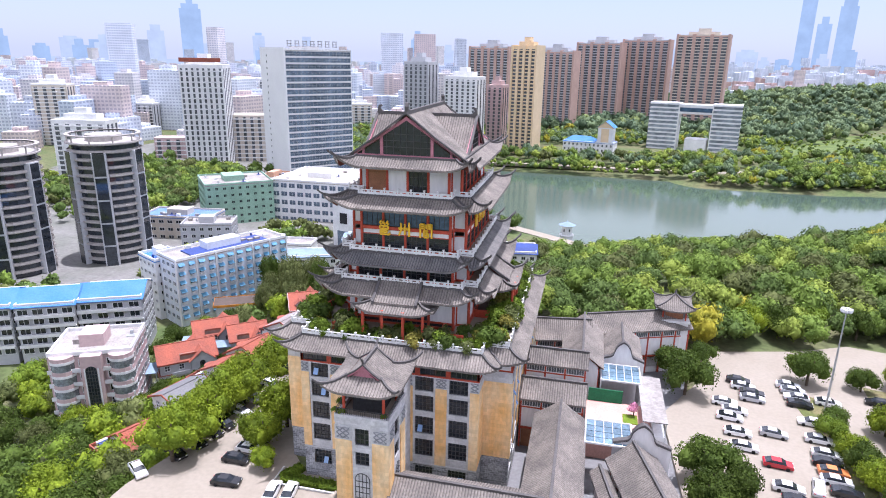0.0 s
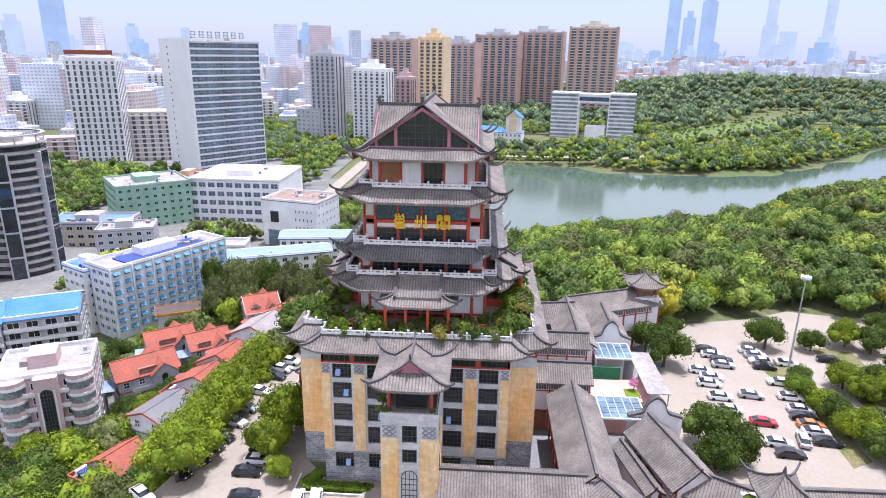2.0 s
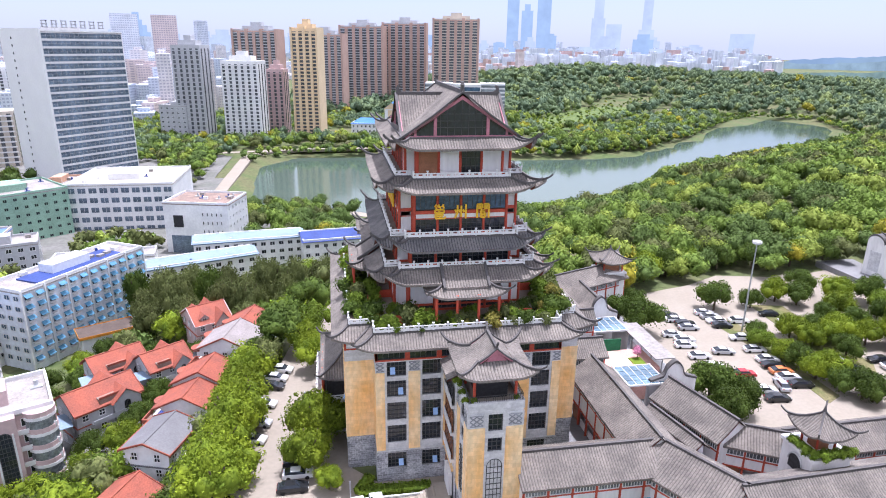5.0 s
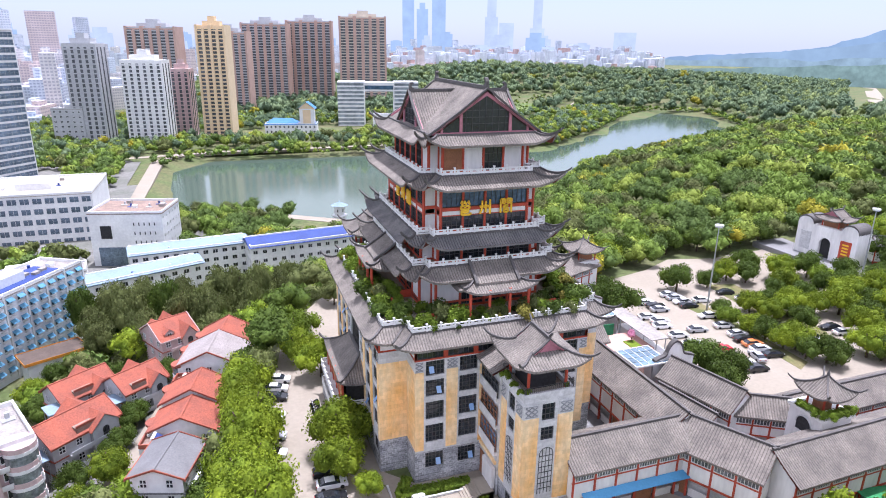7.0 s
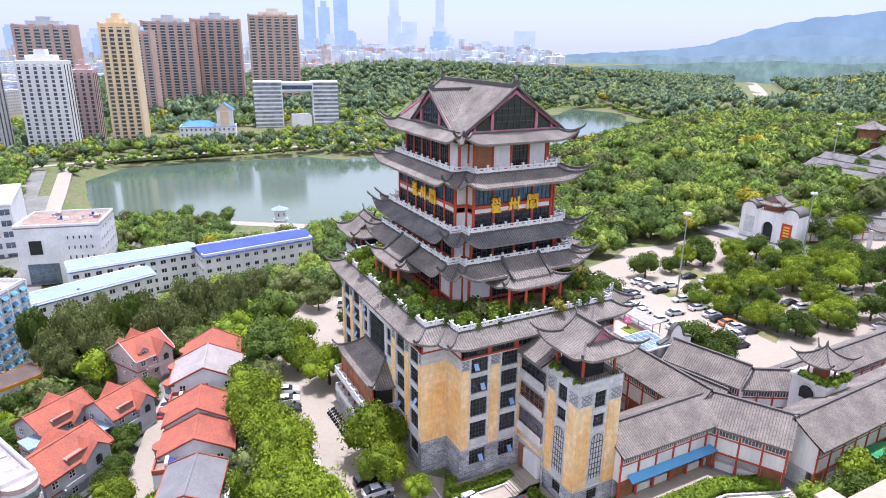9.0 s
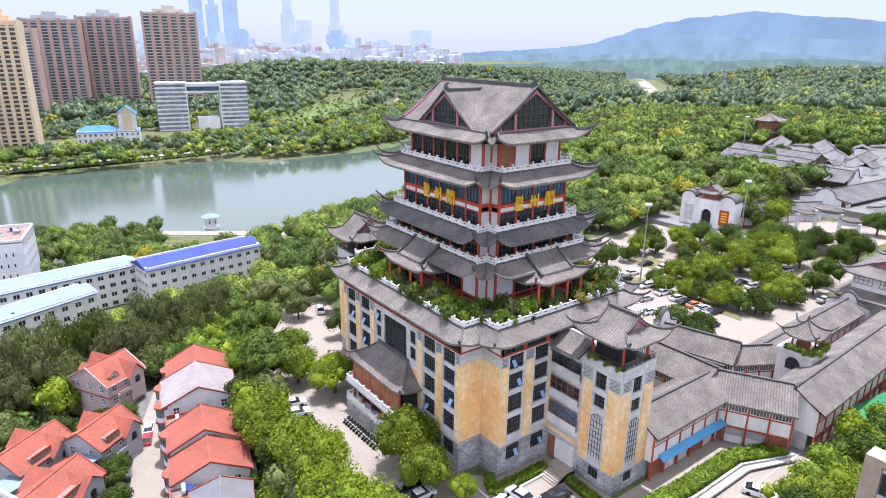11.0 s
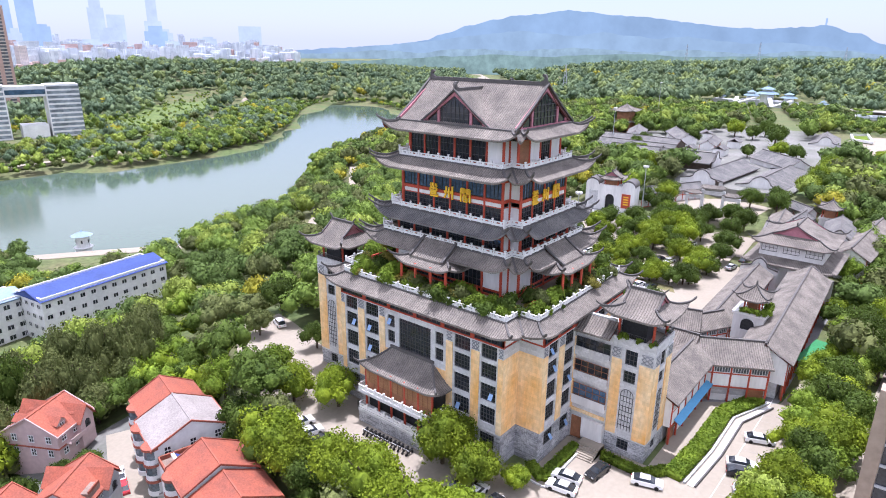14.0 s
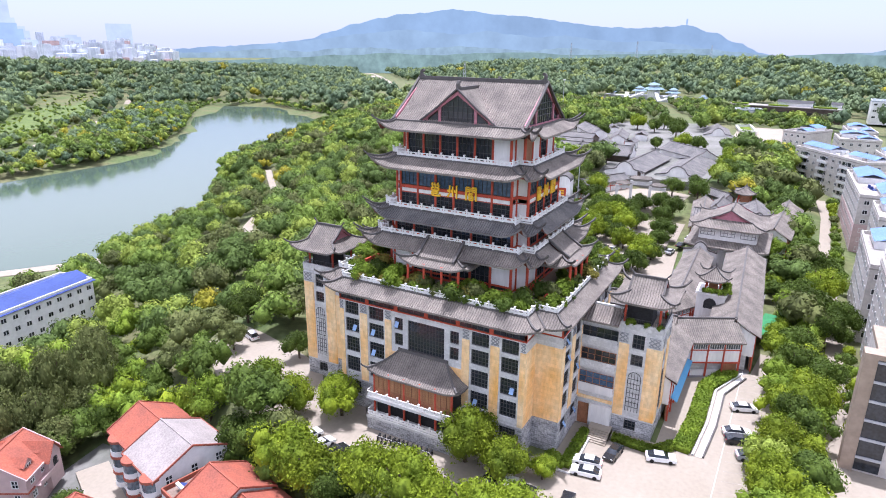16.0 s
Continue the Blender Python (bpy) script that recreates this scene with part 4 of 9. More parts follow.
def stair_tower(cx, cy, hx, hy, z_top, z_eave, z_mid, z_ridge, over):
    """A square stone tower with an open red pavilion on its roof terrace."""
    base = thing("stair_tower", "ochre and grey stone tower with an open red rooftop pavilion", "tower", (cx, cy, 0))
    for at, rz, L in (((-hx, -hy, 0), 0.0, 2 * hx), ((-hx, hy, 0), -math.pi / 2, 2 * hy), ((hx, -hy, 0), math.pi / 2, 2 * hy), ((hx, hy, 0), math.pi, 2 * hx)):
        m = L / 2

        def skin(x, z):
            if x is None:
                return [m - 1.35, m + 1.35], [3.4, z_top - 3.0, z_top - 0.9]
            if z < 3.4:
                return 2
            return 0 if z < z_top - 3.0 and abs(x - m) > 1.35 else 1
        holes = [(m - 0.95, z_top - 3.6, m + 0.95, z_top - 1.1), (m - 0.95, z_top - 6.6, m + 0.95, z_top - 4.6), (m - 0.95, 1.0, m + 0.95, 2.8)]
        wall = part("tower_wall", wall_with_openings(Mesh(), L, 0.0, z_top, holes, skin), [STONE, GREY, RUBBLE], base, at=at, rz=rz)
        for a, z0, b, z1 in holes:
            part("window", window_mesh(b - a, z1 - z0, 3, 3), None, wall, at=(m, 0.2, z0))
        part("window", arched_window(2.0, z_top - 12.3), None, wall, at=(m, -0.08, 4.6))
        part("stone_band", Mesh().box(0, -0.1, 3.2, L, 0.0, 3.45), GREY, wall)
        part("cornice", Mesh().box(0, -0.12, z_top - 0.5, L, 0.3, z_top + 0.7), GREY, wall)
        for x0, x1 in ((0.0, m - 1.45), (m + 1.45, L)):
            part("stone_panel", Mesh().box(x0, -0.12, z_top - 2.9, x1, 0.0, z_top - 0.9), GREY, wall)
        for x0 in (0.2, m + 1.65):
            part("carved_fret", carved_fret(x0, x0 + m - 1.85, z_top - 2.6, z_top - 1.2, -0.16), FRET, wall)
        for x0, x1 in ((0.0, m - 1.5), (m + 1.5, L)):
            part("stone_pier", Mesh().box(x0, -0.1, 3.45, x1, 0.0, z_top - 2.95), STONE, wall)
    part("terrace_floor", Mesh().box(-hx, -hy, z_top - 0.3, hx, hy, z_top), CONCRETE, base)
    for sx in (-1, 1):
        for sy in (-1, 1):
            part("column", Mesh().cyl(sx * (hx - 0.9), sy * (hy - 0.9), z_top, z_eave + 0.4, 0.2), RED, base)
    beam = Mesh()
    for s in (-1, 1):
        beam.box(-hx + 0.7, s * (hy - 0.9) - 0.12, z_eave - 0.5, hx - 0.7, s * (hy - 0.9) + 0.12, z_eave + 0.1)
        beam.box(s * (hx - 0.9) - 0.12, -hy + 0.7, z_eave - 0.5, s * (hx - 0.9) + 0.12, hy - 0.7, z_eave + 0.1)
    part("beam", beam, RED, base)
    corner = [(-hx + 0.1, -hy + 0.1), (hx - 0.1, -hy + 0.1), (hx - 0.1, hy - 0.1), (-hx + 0.1, hy - 0.1)]
    for (ax, ay), (bx, by) in zip(corner, corner[1:] + corner[:1]):
        rail = Mesh().tube([(ax, ay, z_top + 1.5), (bx, by, z_top + 1.5)], 0.06, 0.06)
        for i in range(24):
            u = (i + 0.5) / 24
            x, y = ax + (bx - ax) * u, ay + (by - ay) * u
            rail.box(x - 0.025, y - 0.025, z_top + 0.68, x + 0.025, y + 0.025, z_top + 1.5)
        part("iron_rail", rail, FRAME, base)
    part("stair_core", Mesh().box(-hx + 1.6, -hy + 2.2, z_top, hx - 1.6, hy - 1.0, z_eave), DARK, base)
    xieshan(base, hx + over, hy + over, 2.6, z_eave, z_mid, z_ridge)
    return base


stair_tower(-25.75, 70.5, 3.6, 3.6, 19.5, 24.0, 25.2, 27.0, 1.3)
stair_tower(-35.2, 127.2, 3.7, 3.6, 22.2, 26.0, 27.5, 29.6, 1.6)

link = thing("link_wing", "grey link wing with glazed balconies beside the stone tower", "building", (-26.3, 76.6, 0))
g = Mesh()
for sx in (-1, 1):
    g.box(sx * 3.3 - 0.15, -3.1, 0, sx * 3.3 + 0.15, 2.9, 20.0)
part("link_wall", g.box(-3.2, -3.0, 19.6, 3.2, 2.9, 20.0), GREY, link)
for z0, z1, kind in ((15.9, 18.6, 0), (11.6, 14.6, 1), (7.2, 10.4, 2)):
    ob = part("balcony", Mesh().box(-3.95, -3.0, z0 - 0.5, -3.4, 2.8, z0).box(-3.95, -3.0, z0, -3.85, 2.8, z0 + 1.0), GREY if kind != 2 else WHITE, link)
    part("window", window_mesh(5.8, z1 - z0, 5, 3, 0.08, GLASS if kind != 2 else GLASS_BLUE, FRAME if kind == 0 else WOOD), None, ob, at=(-3.7, -0.1, z0), rz=-math.pi / 2)
part("ochre_band", Mesh().box(-3.75, -3.0, 5.2, -3.45, 2.8, 5.7), STONE, link)
part("sign_board", Mesh().box(-4.1, -3.0, 1.2, -3.6, 0.6, 4.6), WHITE, link, "blank white hoarding beside the entrance")
part("door", Mesh().box(-3.62, 0.8, 0.3, -3.5, 2.6, 4.2), WOOD, link)
g = Mesh().roof((-4.6, 2.9), (0, -1), (1, 0), 5.9, 3.2, 19.9, 21.6, 0, 0)
part("link_roof", g, [TILE, SOFFIT], link)
part("roof_planter", Mesh().box(-1.4, -2.6, 20.0, -0.9, 2.7, 21.9), GREY, link)

SCREEN_SLAT = Mesh().box(-0.05, -0.05, 0, 0.05, 0.05, 2.0).make("slat", material("pale_timber_slat", (0.50, 0.27, 0.13), 0.6, 0.3, 2.0, 0.1))
canopy = thing("entrance_canopy", "grey-tiled side canopy over white balustraded galleries", "canopy", (-44.3, 101.5, 0))
can = Mesh()
can.roof((-4.1, 8.4), (0, -1), (1, 0), 16.8, 4.0, 10.2, 13.4, 1, 1, 0.7)
can.roof((-4.1, -8.4), (1, 0), (0, 1), 4.3, 4.0, 10.2, 13.4, 1, 0, 0.7)
can.roof((0.2, 8.4), (-1, 0), (0, -1), 4.3, 4.0, 10.2, 13.4, 0, 1, 0.7)
ob = part("canopy_roof", can, [TILE, SOFFIT], canopy)
for s in (-1, 1):
    part("ridge", Mesh().hip((-4.1, s * 8.4), (1, -s), 4.0, 10.2, 13.4, 0.7, curl=0.7, w=0.28, h=0.28), TILE_DARK, ob)
part("ridge", Mesh().tube([(-0.1, -4.7, 13.35), (-0.1, 4.7, 13.35)], 0.4, 0.5), TILE_DARK, ob)
for z in (2.6, 6.2):
    part("gallery_floor", Mesh().box(-4.9, -8.2, z - 0.4, 0, 8.2, z), GREY, canopy)
    railing([(0, -8.1), (-4.8, -8.1), (-4.8, 8.1), (0, 8.1)], z, canopy, False)
part("plinth", Mesh().box(-4.8, -8.1, 0, 0, 8.1, 2.2), RUBBLE, canopy)
for y in (-7.3, -4.4, -1.5, 1.5, 4.4, 7.3):
    part("column", Mesh().cyl(-3.6, y, 2.6, 10.5, 0.2), RED, canopy)
for i in range(14):
    y = -6.95 + i * 1.07
    part("screen_panel", Mesh().box(-3.62, y - 0.5, 6.3, -3.54, y + 0.5, 10.3), WOOD, canopy)
    for k in range(4):
        part("slat", SCREEN_SLAT, None, canopy, at=(-3.66, y - 0.36 + k * 0.24, 7.6))
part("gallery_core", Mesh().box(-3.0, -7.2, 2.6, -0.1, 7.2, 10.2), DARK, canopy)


# ---- halls round the courtyards ----
CURTAINED = glass_material("curtained_window_glass", (0.20, 0.225, 0.24), 0.12)

def hall(label, p0, p1, half, z_eave, z_ridge, z0=0.0, ends=(0, 0), wall=WHITE, over=1.0, windows=True, rib=0.4, tiles=None):
    """A long hall under a ribbed gable or hipped roof whose ridge runs from p0 to p1."""
    a = Vector(p1) - Vector(p0)
    L = a.length
    ob = thing("hall", label, "hall", (*p0, 0), math.degrees(math.atan2(a.y, a.x)))
    w = half - over
    zm = z0 + (z_eave - z0) * 0.42 if z_eave - z0 > 5.5 and windows else z0
    body = Mesh().box(0.3, -w, zm, L - 0.3, w, z_eave + 0.15)
    if zm > z0:
        part("lower_wall", Mesh().box(0.5, -w + 1.1, z0, L - 0.5, w - 1.1, zm + 0.05), GREY, ob)
        k = max(1, round(L / 3.4))
        for i in range(k):
            for s in (-1, 1):
                part("panel", Mesh().box(0.5 + (L - 1) * i / k + 0.25, s * (w - 0.35) - 0.08, z0, 0.5 + (L - 1) * (i + 1) / k - 0.25, s * (w - 0.35) + 0.08, z0 + (1.3 if i % 3 else zm - z0)), WHITE if i % 3 else WOOD, ob)
    for e, x in ((ends[0], 0.35), (ends[1], L - 0.35)):
        if not e:
            part("gable_end", Mesh().prism([(x - 0.06, -w), (x + 0.06, -w), (x + 0.06, w), (x - 0.06, w)], z_eave, z_eave + 0.16).face([(x - 0.06, -w, z_eave + 0.16), (x - 0.06, 0, z_ridge - 0.25), (x - 0.06, w, z_eave + 0.16)]).face([(x + 0.06, -w, z_eave + 0.16), (x + 0.06, w, z_eave + 0.16), (x + 0.06, 0, z_ridge - 0.25)]), wall, ob)
    part("hall_wall", body, wall, ob)
    slopes, ridge = Mesh(), Mesh()
    slopes.roof((0, -half), (1, 0), (0, 1), L, half, z_eave, z_ridge, *[1 if e else 0 for e in ends], curve=0.2, pitch=rib)
    slopes.roof((L, half), (-1, 0), (0, -1), L, half, z_eave, z_ridge, *[1 if e else 0 for e in ends[::-1]], curve=0.2, pitch=rib)
    if ends[0]:
        slopes.roof((0, half), (0, -1), (1, 0), 2 * half, half, z_eave, z_ridge, 1, 1, curve=0.2)
    if ends[1]:
        slopes.roof((L, -half), (0, 1), (-1, 0), 2 * half, half, z_eave, z_ridge, 1, 1, curve=0.2)
    x0, x1 = (half if ends[0] else 0), (L - half if ends[1] else L)
    ridge.tube([(x0, 0, z_ridge - 0.05), (x1, 0, z_ridge - 0.05)], 0.4, 0.32)
    for e, x, xi in ((ends[0], 0, half), (ends[1], L, L - half)):
        for s in (-1, 1):
            if e:
                ridge.hip((x, s * half), ((1 if x == 0 else -1), -s), half, z_eave, z_ridge, 0.0, curve=0.2, curl=0.3, w=0.26, h=0.2)
    r = part("hall_roof", slopes, tiles or [TILE, SOFFIT], ob)
    part("ridge", ridge, TILE_DARK, r)
    if windows and L > 4:
        k = max(1, round(L / 3.4))
        for s in (-1, 1):
            for i in range(k + 1):
                x = 0.5 + (L - 1) * i / k
                part("column", Mesh().box(x - 0.14, s * w - 0.14, z0, x + 0.14, s * w + 0.14, z_eave), RED, ob)
            for i in range(k):
                ww = L / k - 0.6
                part("window", window_mesh(ww, 1.35, max(4, round(ww / 0.45)), 1, 0.07, CURTAINED, MARBLE), None, ob,
                     at=(0.5 + (L - 1) * (i + 0.5) / k, s * (w + 0.14), z_eave - 1.75), rz=0.0 if s < 0 else math.pi)
        for s in (-1, 1):
            for t_, z_a, z_b in ((0.1, z_eave - 2.05, z_eave - 1.8), (0.12, z_eave - 0.3, z_eave), (0.1, z0 + (z_eave - z0) * 0.38, z0 + (z_eave - z0) * 0.38 + 0.25)):
                part("beam", Mesh().box(0.3, s * w - t_, z_a, L - 0.3, s * w + t_, z_b), RED, ob)
    return ob


LONG = "grey-tiled white hall with red posts beside the courtyards"
hall(LONG, (-22.4, 69.4), (-1.0, 69.4), 4.7, 7.9, 10.5)
hall(LONG, (-1.4, 70.2), (5.2, 58.2), 5.3, 7.7, 10.6)
hall(LONG, (4.2, 58.4), (58.0, 60.4), 5.0, 7.7, 10.6)
hall(LONG, (-1.4, 93.5), (-1.4, 68.5), 4.2, 8.3, 11.3)
hall(LONG, (9.6, 86.5), (13.4, 72.5), 4.0, 7.0, 10.0)
hall(LONG, (12.6, 74.8), (20.5, 70.2), 3.2, 6.2, 8.6)
hall(LONG, (20.0, 71.5), (58.5, 72.3), 4.0, 6.0, 8.4)
hall(LONG, (-8.6, 98.2), (2.6, 98.2), 3.4, 9.8, 12.2)
hall(LONG, (-8.6, 103.2), (2.6, 103.2), 2.6, 13.6, 15.6)
hall(LONG, (-8.6, 122.0), (3.0, 124.0), 4.2, 10.2, 13.2)
hall(LONG, (1.5, 108.0), (1.5, 127.0), 4.0, 10.4, 13.4)
hall(LONG, (2.0, 127.5), (22.5, 136.0), 4.2, 10.2, 13.0)
hall(LONG, (9.0, 114.6), (9.0, 126.0), 3.8, 9.5, 12.4)


def rooftop_pavilion(x, y, z, top, half, label="small open pavilion with a curled grey tile roof", inset=0.0):
    ob = thing("pavilion", label, "pavilion", (x, y, 0))
    part("pavilion_base", Mesh().box(-half + 0.3, -half + 0.3, height(x, y) - 0.5, half - 0.3, half - 0.3, z), WHITE, ob)
    part("parapet", Mesh().box(-half, -half, z - 0.3, half, half, z + 0.15), MARBLE, ob)
    h = half - 0.9 - inset
    for sx in (-1, 1):
        for sy in (-1, 1):
            part("column", Mesh().cyl(sx * h, sy * h, z, top - 3.0, 0.17), RED, ob)
    part("pavilion_core", Mesh().box(-h + 0.5, -h + 0.5, z, h - 0.5, h - 0.5, top - 3.2), WOOD, ob)
    pyramid(ob, half + 0.7 - inset, top - 3.3, top - 0.6)
    return ob


south_pavilion = rooftop_pavilion(19.7, 64.5, 10.5, 16.6, 3.2, inset=0.9)
arch = [(-1.3, 7.0)] + [(1.3 * math.cos(math.pi - math.pi * i / 10), 8.2 + 1.3 * math.sin(math.pi * i / 10)) for i in range(11)] + [(1.3, 7.0)]
# a near-black face paints the gate's shade on a solid wall
part("moon_gate", Mesh().face([(-2.93, x, z) for x, z in arch[::-1]]), DARK, south_pavilion, "dark arched opening in the white wall")
part("gate_coping", Mesh().tube([(-3.0, x, z) for x, z in arch[1:-1]], 0.3, 0.22), GREY, south_pavilion)
hall("narrow grey-tiled passage roof between two halls", (5.0, 83.5), (7.6, 72.0), 1.5, 6.0, 7.1, windows=False)
rooftop_pavilion(20.0, 135.0, 11.5, 17.3, 3.2)


def horse_gable(x, y, rz, w, z0, z1, label="white gable wall with a rounded grey-tiled coping"):
    """A white end wall whose top rises in a round hump."""
    ob = thing("gable_wall", label, "wall", (x, y, 0), rz)
    line = []
    for i in range(25):
        s = i / 24 * 2 - 1
        hump = (z1 - z0) * (math.sqrt(max(0, 1 - (s / 0.42) ** 2)) * 0.62 if abs(s) < 0.42 else 0) + (z1 - z0) * 0.38 * (1 - abs(s))
        line.append((s * w / 2, z0 + hump))
    g = Mesh()
    zb = height(x, y) - 0.5
    for (ax, az), (bx, bz) in zip(line, line[1:]):
        for yy, flip in ((-0.2, False), (0.2, True)):
            q = [(ax, yy, zb), (bx, yy, zb), (bx, yy, bz), (ax, yy, az)]
            g.face(q[::-1] if flip else q)
    part("wall_face", g, WHITE, ob)
    part("coping", Mesh().tube([(px, 0, pz - 0.05) for px, pz in line], 0.9, 0.4), TILE_DARK, ob)
    return ob


horse_gable(11.0, 87.5, 0, 8.5, 8.8, 12.2)
horse_gable(9.0, 114.4, 0, 8.0, 9.5, 13.2)
horse_gable(59.0, 72.2, 90, 9.0, 7.0, 9.8)
horse_gable(58.4, 60.4, 90, 10.5, 7.4, 10.2)

# two-storey hall at the far end of the courts
big = thing("hall", "two-storey white hall with a broad curled grey roof", "hall", (70.0, 66.0, 0), 90)
part("hall_wall", Mesh().box(-7.5, -8.0, 0, 7.5, 8.0, 14.0), WHITE, big)
for x in (-5.2, 0.0, 5.2):
    part("window", window_mesh(3.8, 2.0, 4, 2), None, big, at=(x, 8.1, 11.3), rz=math.pi)
xieshan(big, 9.5, 9.8, 4.0, 13.8, 15.6, 18.4)
Mesh().roof((-11, 11.4), (-1, 0), (0, -1), 0.1, 3, 8.5, 10.2, 0, 0)
sk = Mesh()
pts = [(-11, -11), (11, -11), (11, 11), (-11, 11)]
for i in range(4):
    p, r = Vector(pts[i]), Vector(pts[(i + 1) % 4])
    a = (r - p).normalized()
    sk.roof(p, a, (-a.y, a.x), 22, 3.4, 8.6, 10.4, 1, 1, 0.6)
part("lower_roof", sk, [TILE, SOFFIT], big)
hall(LONG, (82.0, 75.0), (120.0, 79.0), 4.0, 7.5, 10.0, 1.0)
hall(LONG, (82.0, 55.0), (125.0, 52.0), 5.0, 7.5, 10.5, 0.0)


# ---- houses and blocks of the town ----
def shared_window(w, h, nx=2, nz=2, glass=GLASS, frame=TOWN_WHITE, cache={}):
    key = (w, h, nx, nz, glass.name, frame.name)
    if key not in cache:
        cache[key] = window_mesh(w, h, nx, nz, 0.1, glass, frame)
    return cache[key]


def block(label, x, y, z0, w, d, h, rz, wall, floors, bays, name="apartment_block", roof=FLAT_ROOF, win=(1.9, 1.6), glass=GLASS, frame=TOWN_WHITE, sides="SWEN", balcony=None, bays_side=None, group="", trim=None, category="building", hut=True):
    """A building with storeys: walls, parapet roof, windows of its own on the sides that show."""
    ob = thing(name, label, category, (x, y, z0), rz, group)
    body = part("wall", Mesh().box(-w / 2, -d / 2, -3, w / 2, d / 2, h), wall, ob)
    top = Mesh()
    top.box(-w / 2 - 0.15, -d / 2 - 0.15, h, w / 2 + 0.15, d / 2 + 0.15, h + 0.35)
    part("roof", top, roof, ob)
    par = Mesh()
    for a, b, c, e in ((-w / 2, -d / 2, w / 2, -d / 2 + 0.3), (-w / 2, d / 2 - 0.3, w / 2, d / 2), (-w / 2, -d / 2 + 0.3, -w / 2 + 0.3, d / 2 - 0.3), (w / 2 - 0.3, -d / 2 + 0.3, w / 2, d / 2 - 0.3)):
        par.box(a - 0.05, b - 0.05, h + 0.3, c + 0.05, e + 0.05, h + 1.2)
    part("parapet", par, trim or wall, ob)
    if hut:
        part("roof_hut", Mesh().box(-w * 0.18, -d * 0.2, h + 0.3, w * 0.12, d * 0.2, h + 3.2), wall, ob)
    clutter = random.Random(int(abs(x) * 7 + abs(y)))
    for i in range(min(9, int(w * d / 60))):
        cx_, cy_ = clutter.uniform(-w * 0.42, w * 0.42), clutter.uniform(-d * 0.38, d * 0.38)
        if clutter.random() < 0.5:
            part("water_heater", Mesh().box(cx_ - 1.0, cy_ - 0.7, h + 0.35, cx_ + 1.0, cy_ + 0.7, h + 0.55).cyl(cx_, cy_ + 0.7, h + 0.5, h + 1.5, 0.4, k=8), SOLAR_BLUE if clutter.random() < 0.5 else STEEL, ob)
        else:
            part("roof_unit", Mesh().box(cx_ - 0.9, cy_ - 0.7, h + 0.35, cx_ + 0.9, cy_ + 0.7, h + 1.5), FLAT_ROOF if clutter.random() < 0.5 else MARBLE, ob)
    fh = h / floors
    for side, ln, half, rot in (("S", w, d / 2, 0.0), ("E", d, w / 2, math.pi / 2), ("N", w, d / 2, math.pi), ("W", d, w / 2, -math.pi / 2)):
        if side not in sides:
            continue
        k = bays if side in "SN" else (bays_side or max(2, round(bays * d / w)))
        c, sn = math.cos(rot), math.sin(rot)
        if win is None:
            # one long ribbon of glass on each storey
            for f in range(floors):
                part("window_band", shared_window(round(ln - 1.2, 1), round(fh * 0.74, 2), k, 2, glass, frame), None, body, at=((half + 0.17) * sn, -(half + 0.17) * c, f * fh + fh * 0.2), rz=rot)
            continue
        ww, wh = min(win[0], ln / k * 0.8), win[1]
        for f in range(floors):
            for i in range(k):
                u = -ln / 2 + ln * (i + 0.5) / k
                part("window", shared_window(round(ww, 2), wh, 2, 1, glass, frame), None, body,
                     at=(u * c + (half + 0.17) * sn, u * sn - (half + 0.17) * c, f * fh + (fh - wh) * 0.6), rz=rot)
        if balcony and side in balcony:
            for f in range(1, floors):
                part("balcony", Mesh().box(-ln / 2, -half - 1.0, f * fh - 0.15, ln / 2, -half, f * fh + 0.05).box(-ln / 2, -half - 1.0, f * fh, ln / 2, -half - 0.9, f * fh + 0.8), trim or wall, ob, rz=rot)
    return ob


VILLA_GLASS = glass_material("villa_bay_glass", (0.16, 0.20, 0.23), 0.12)


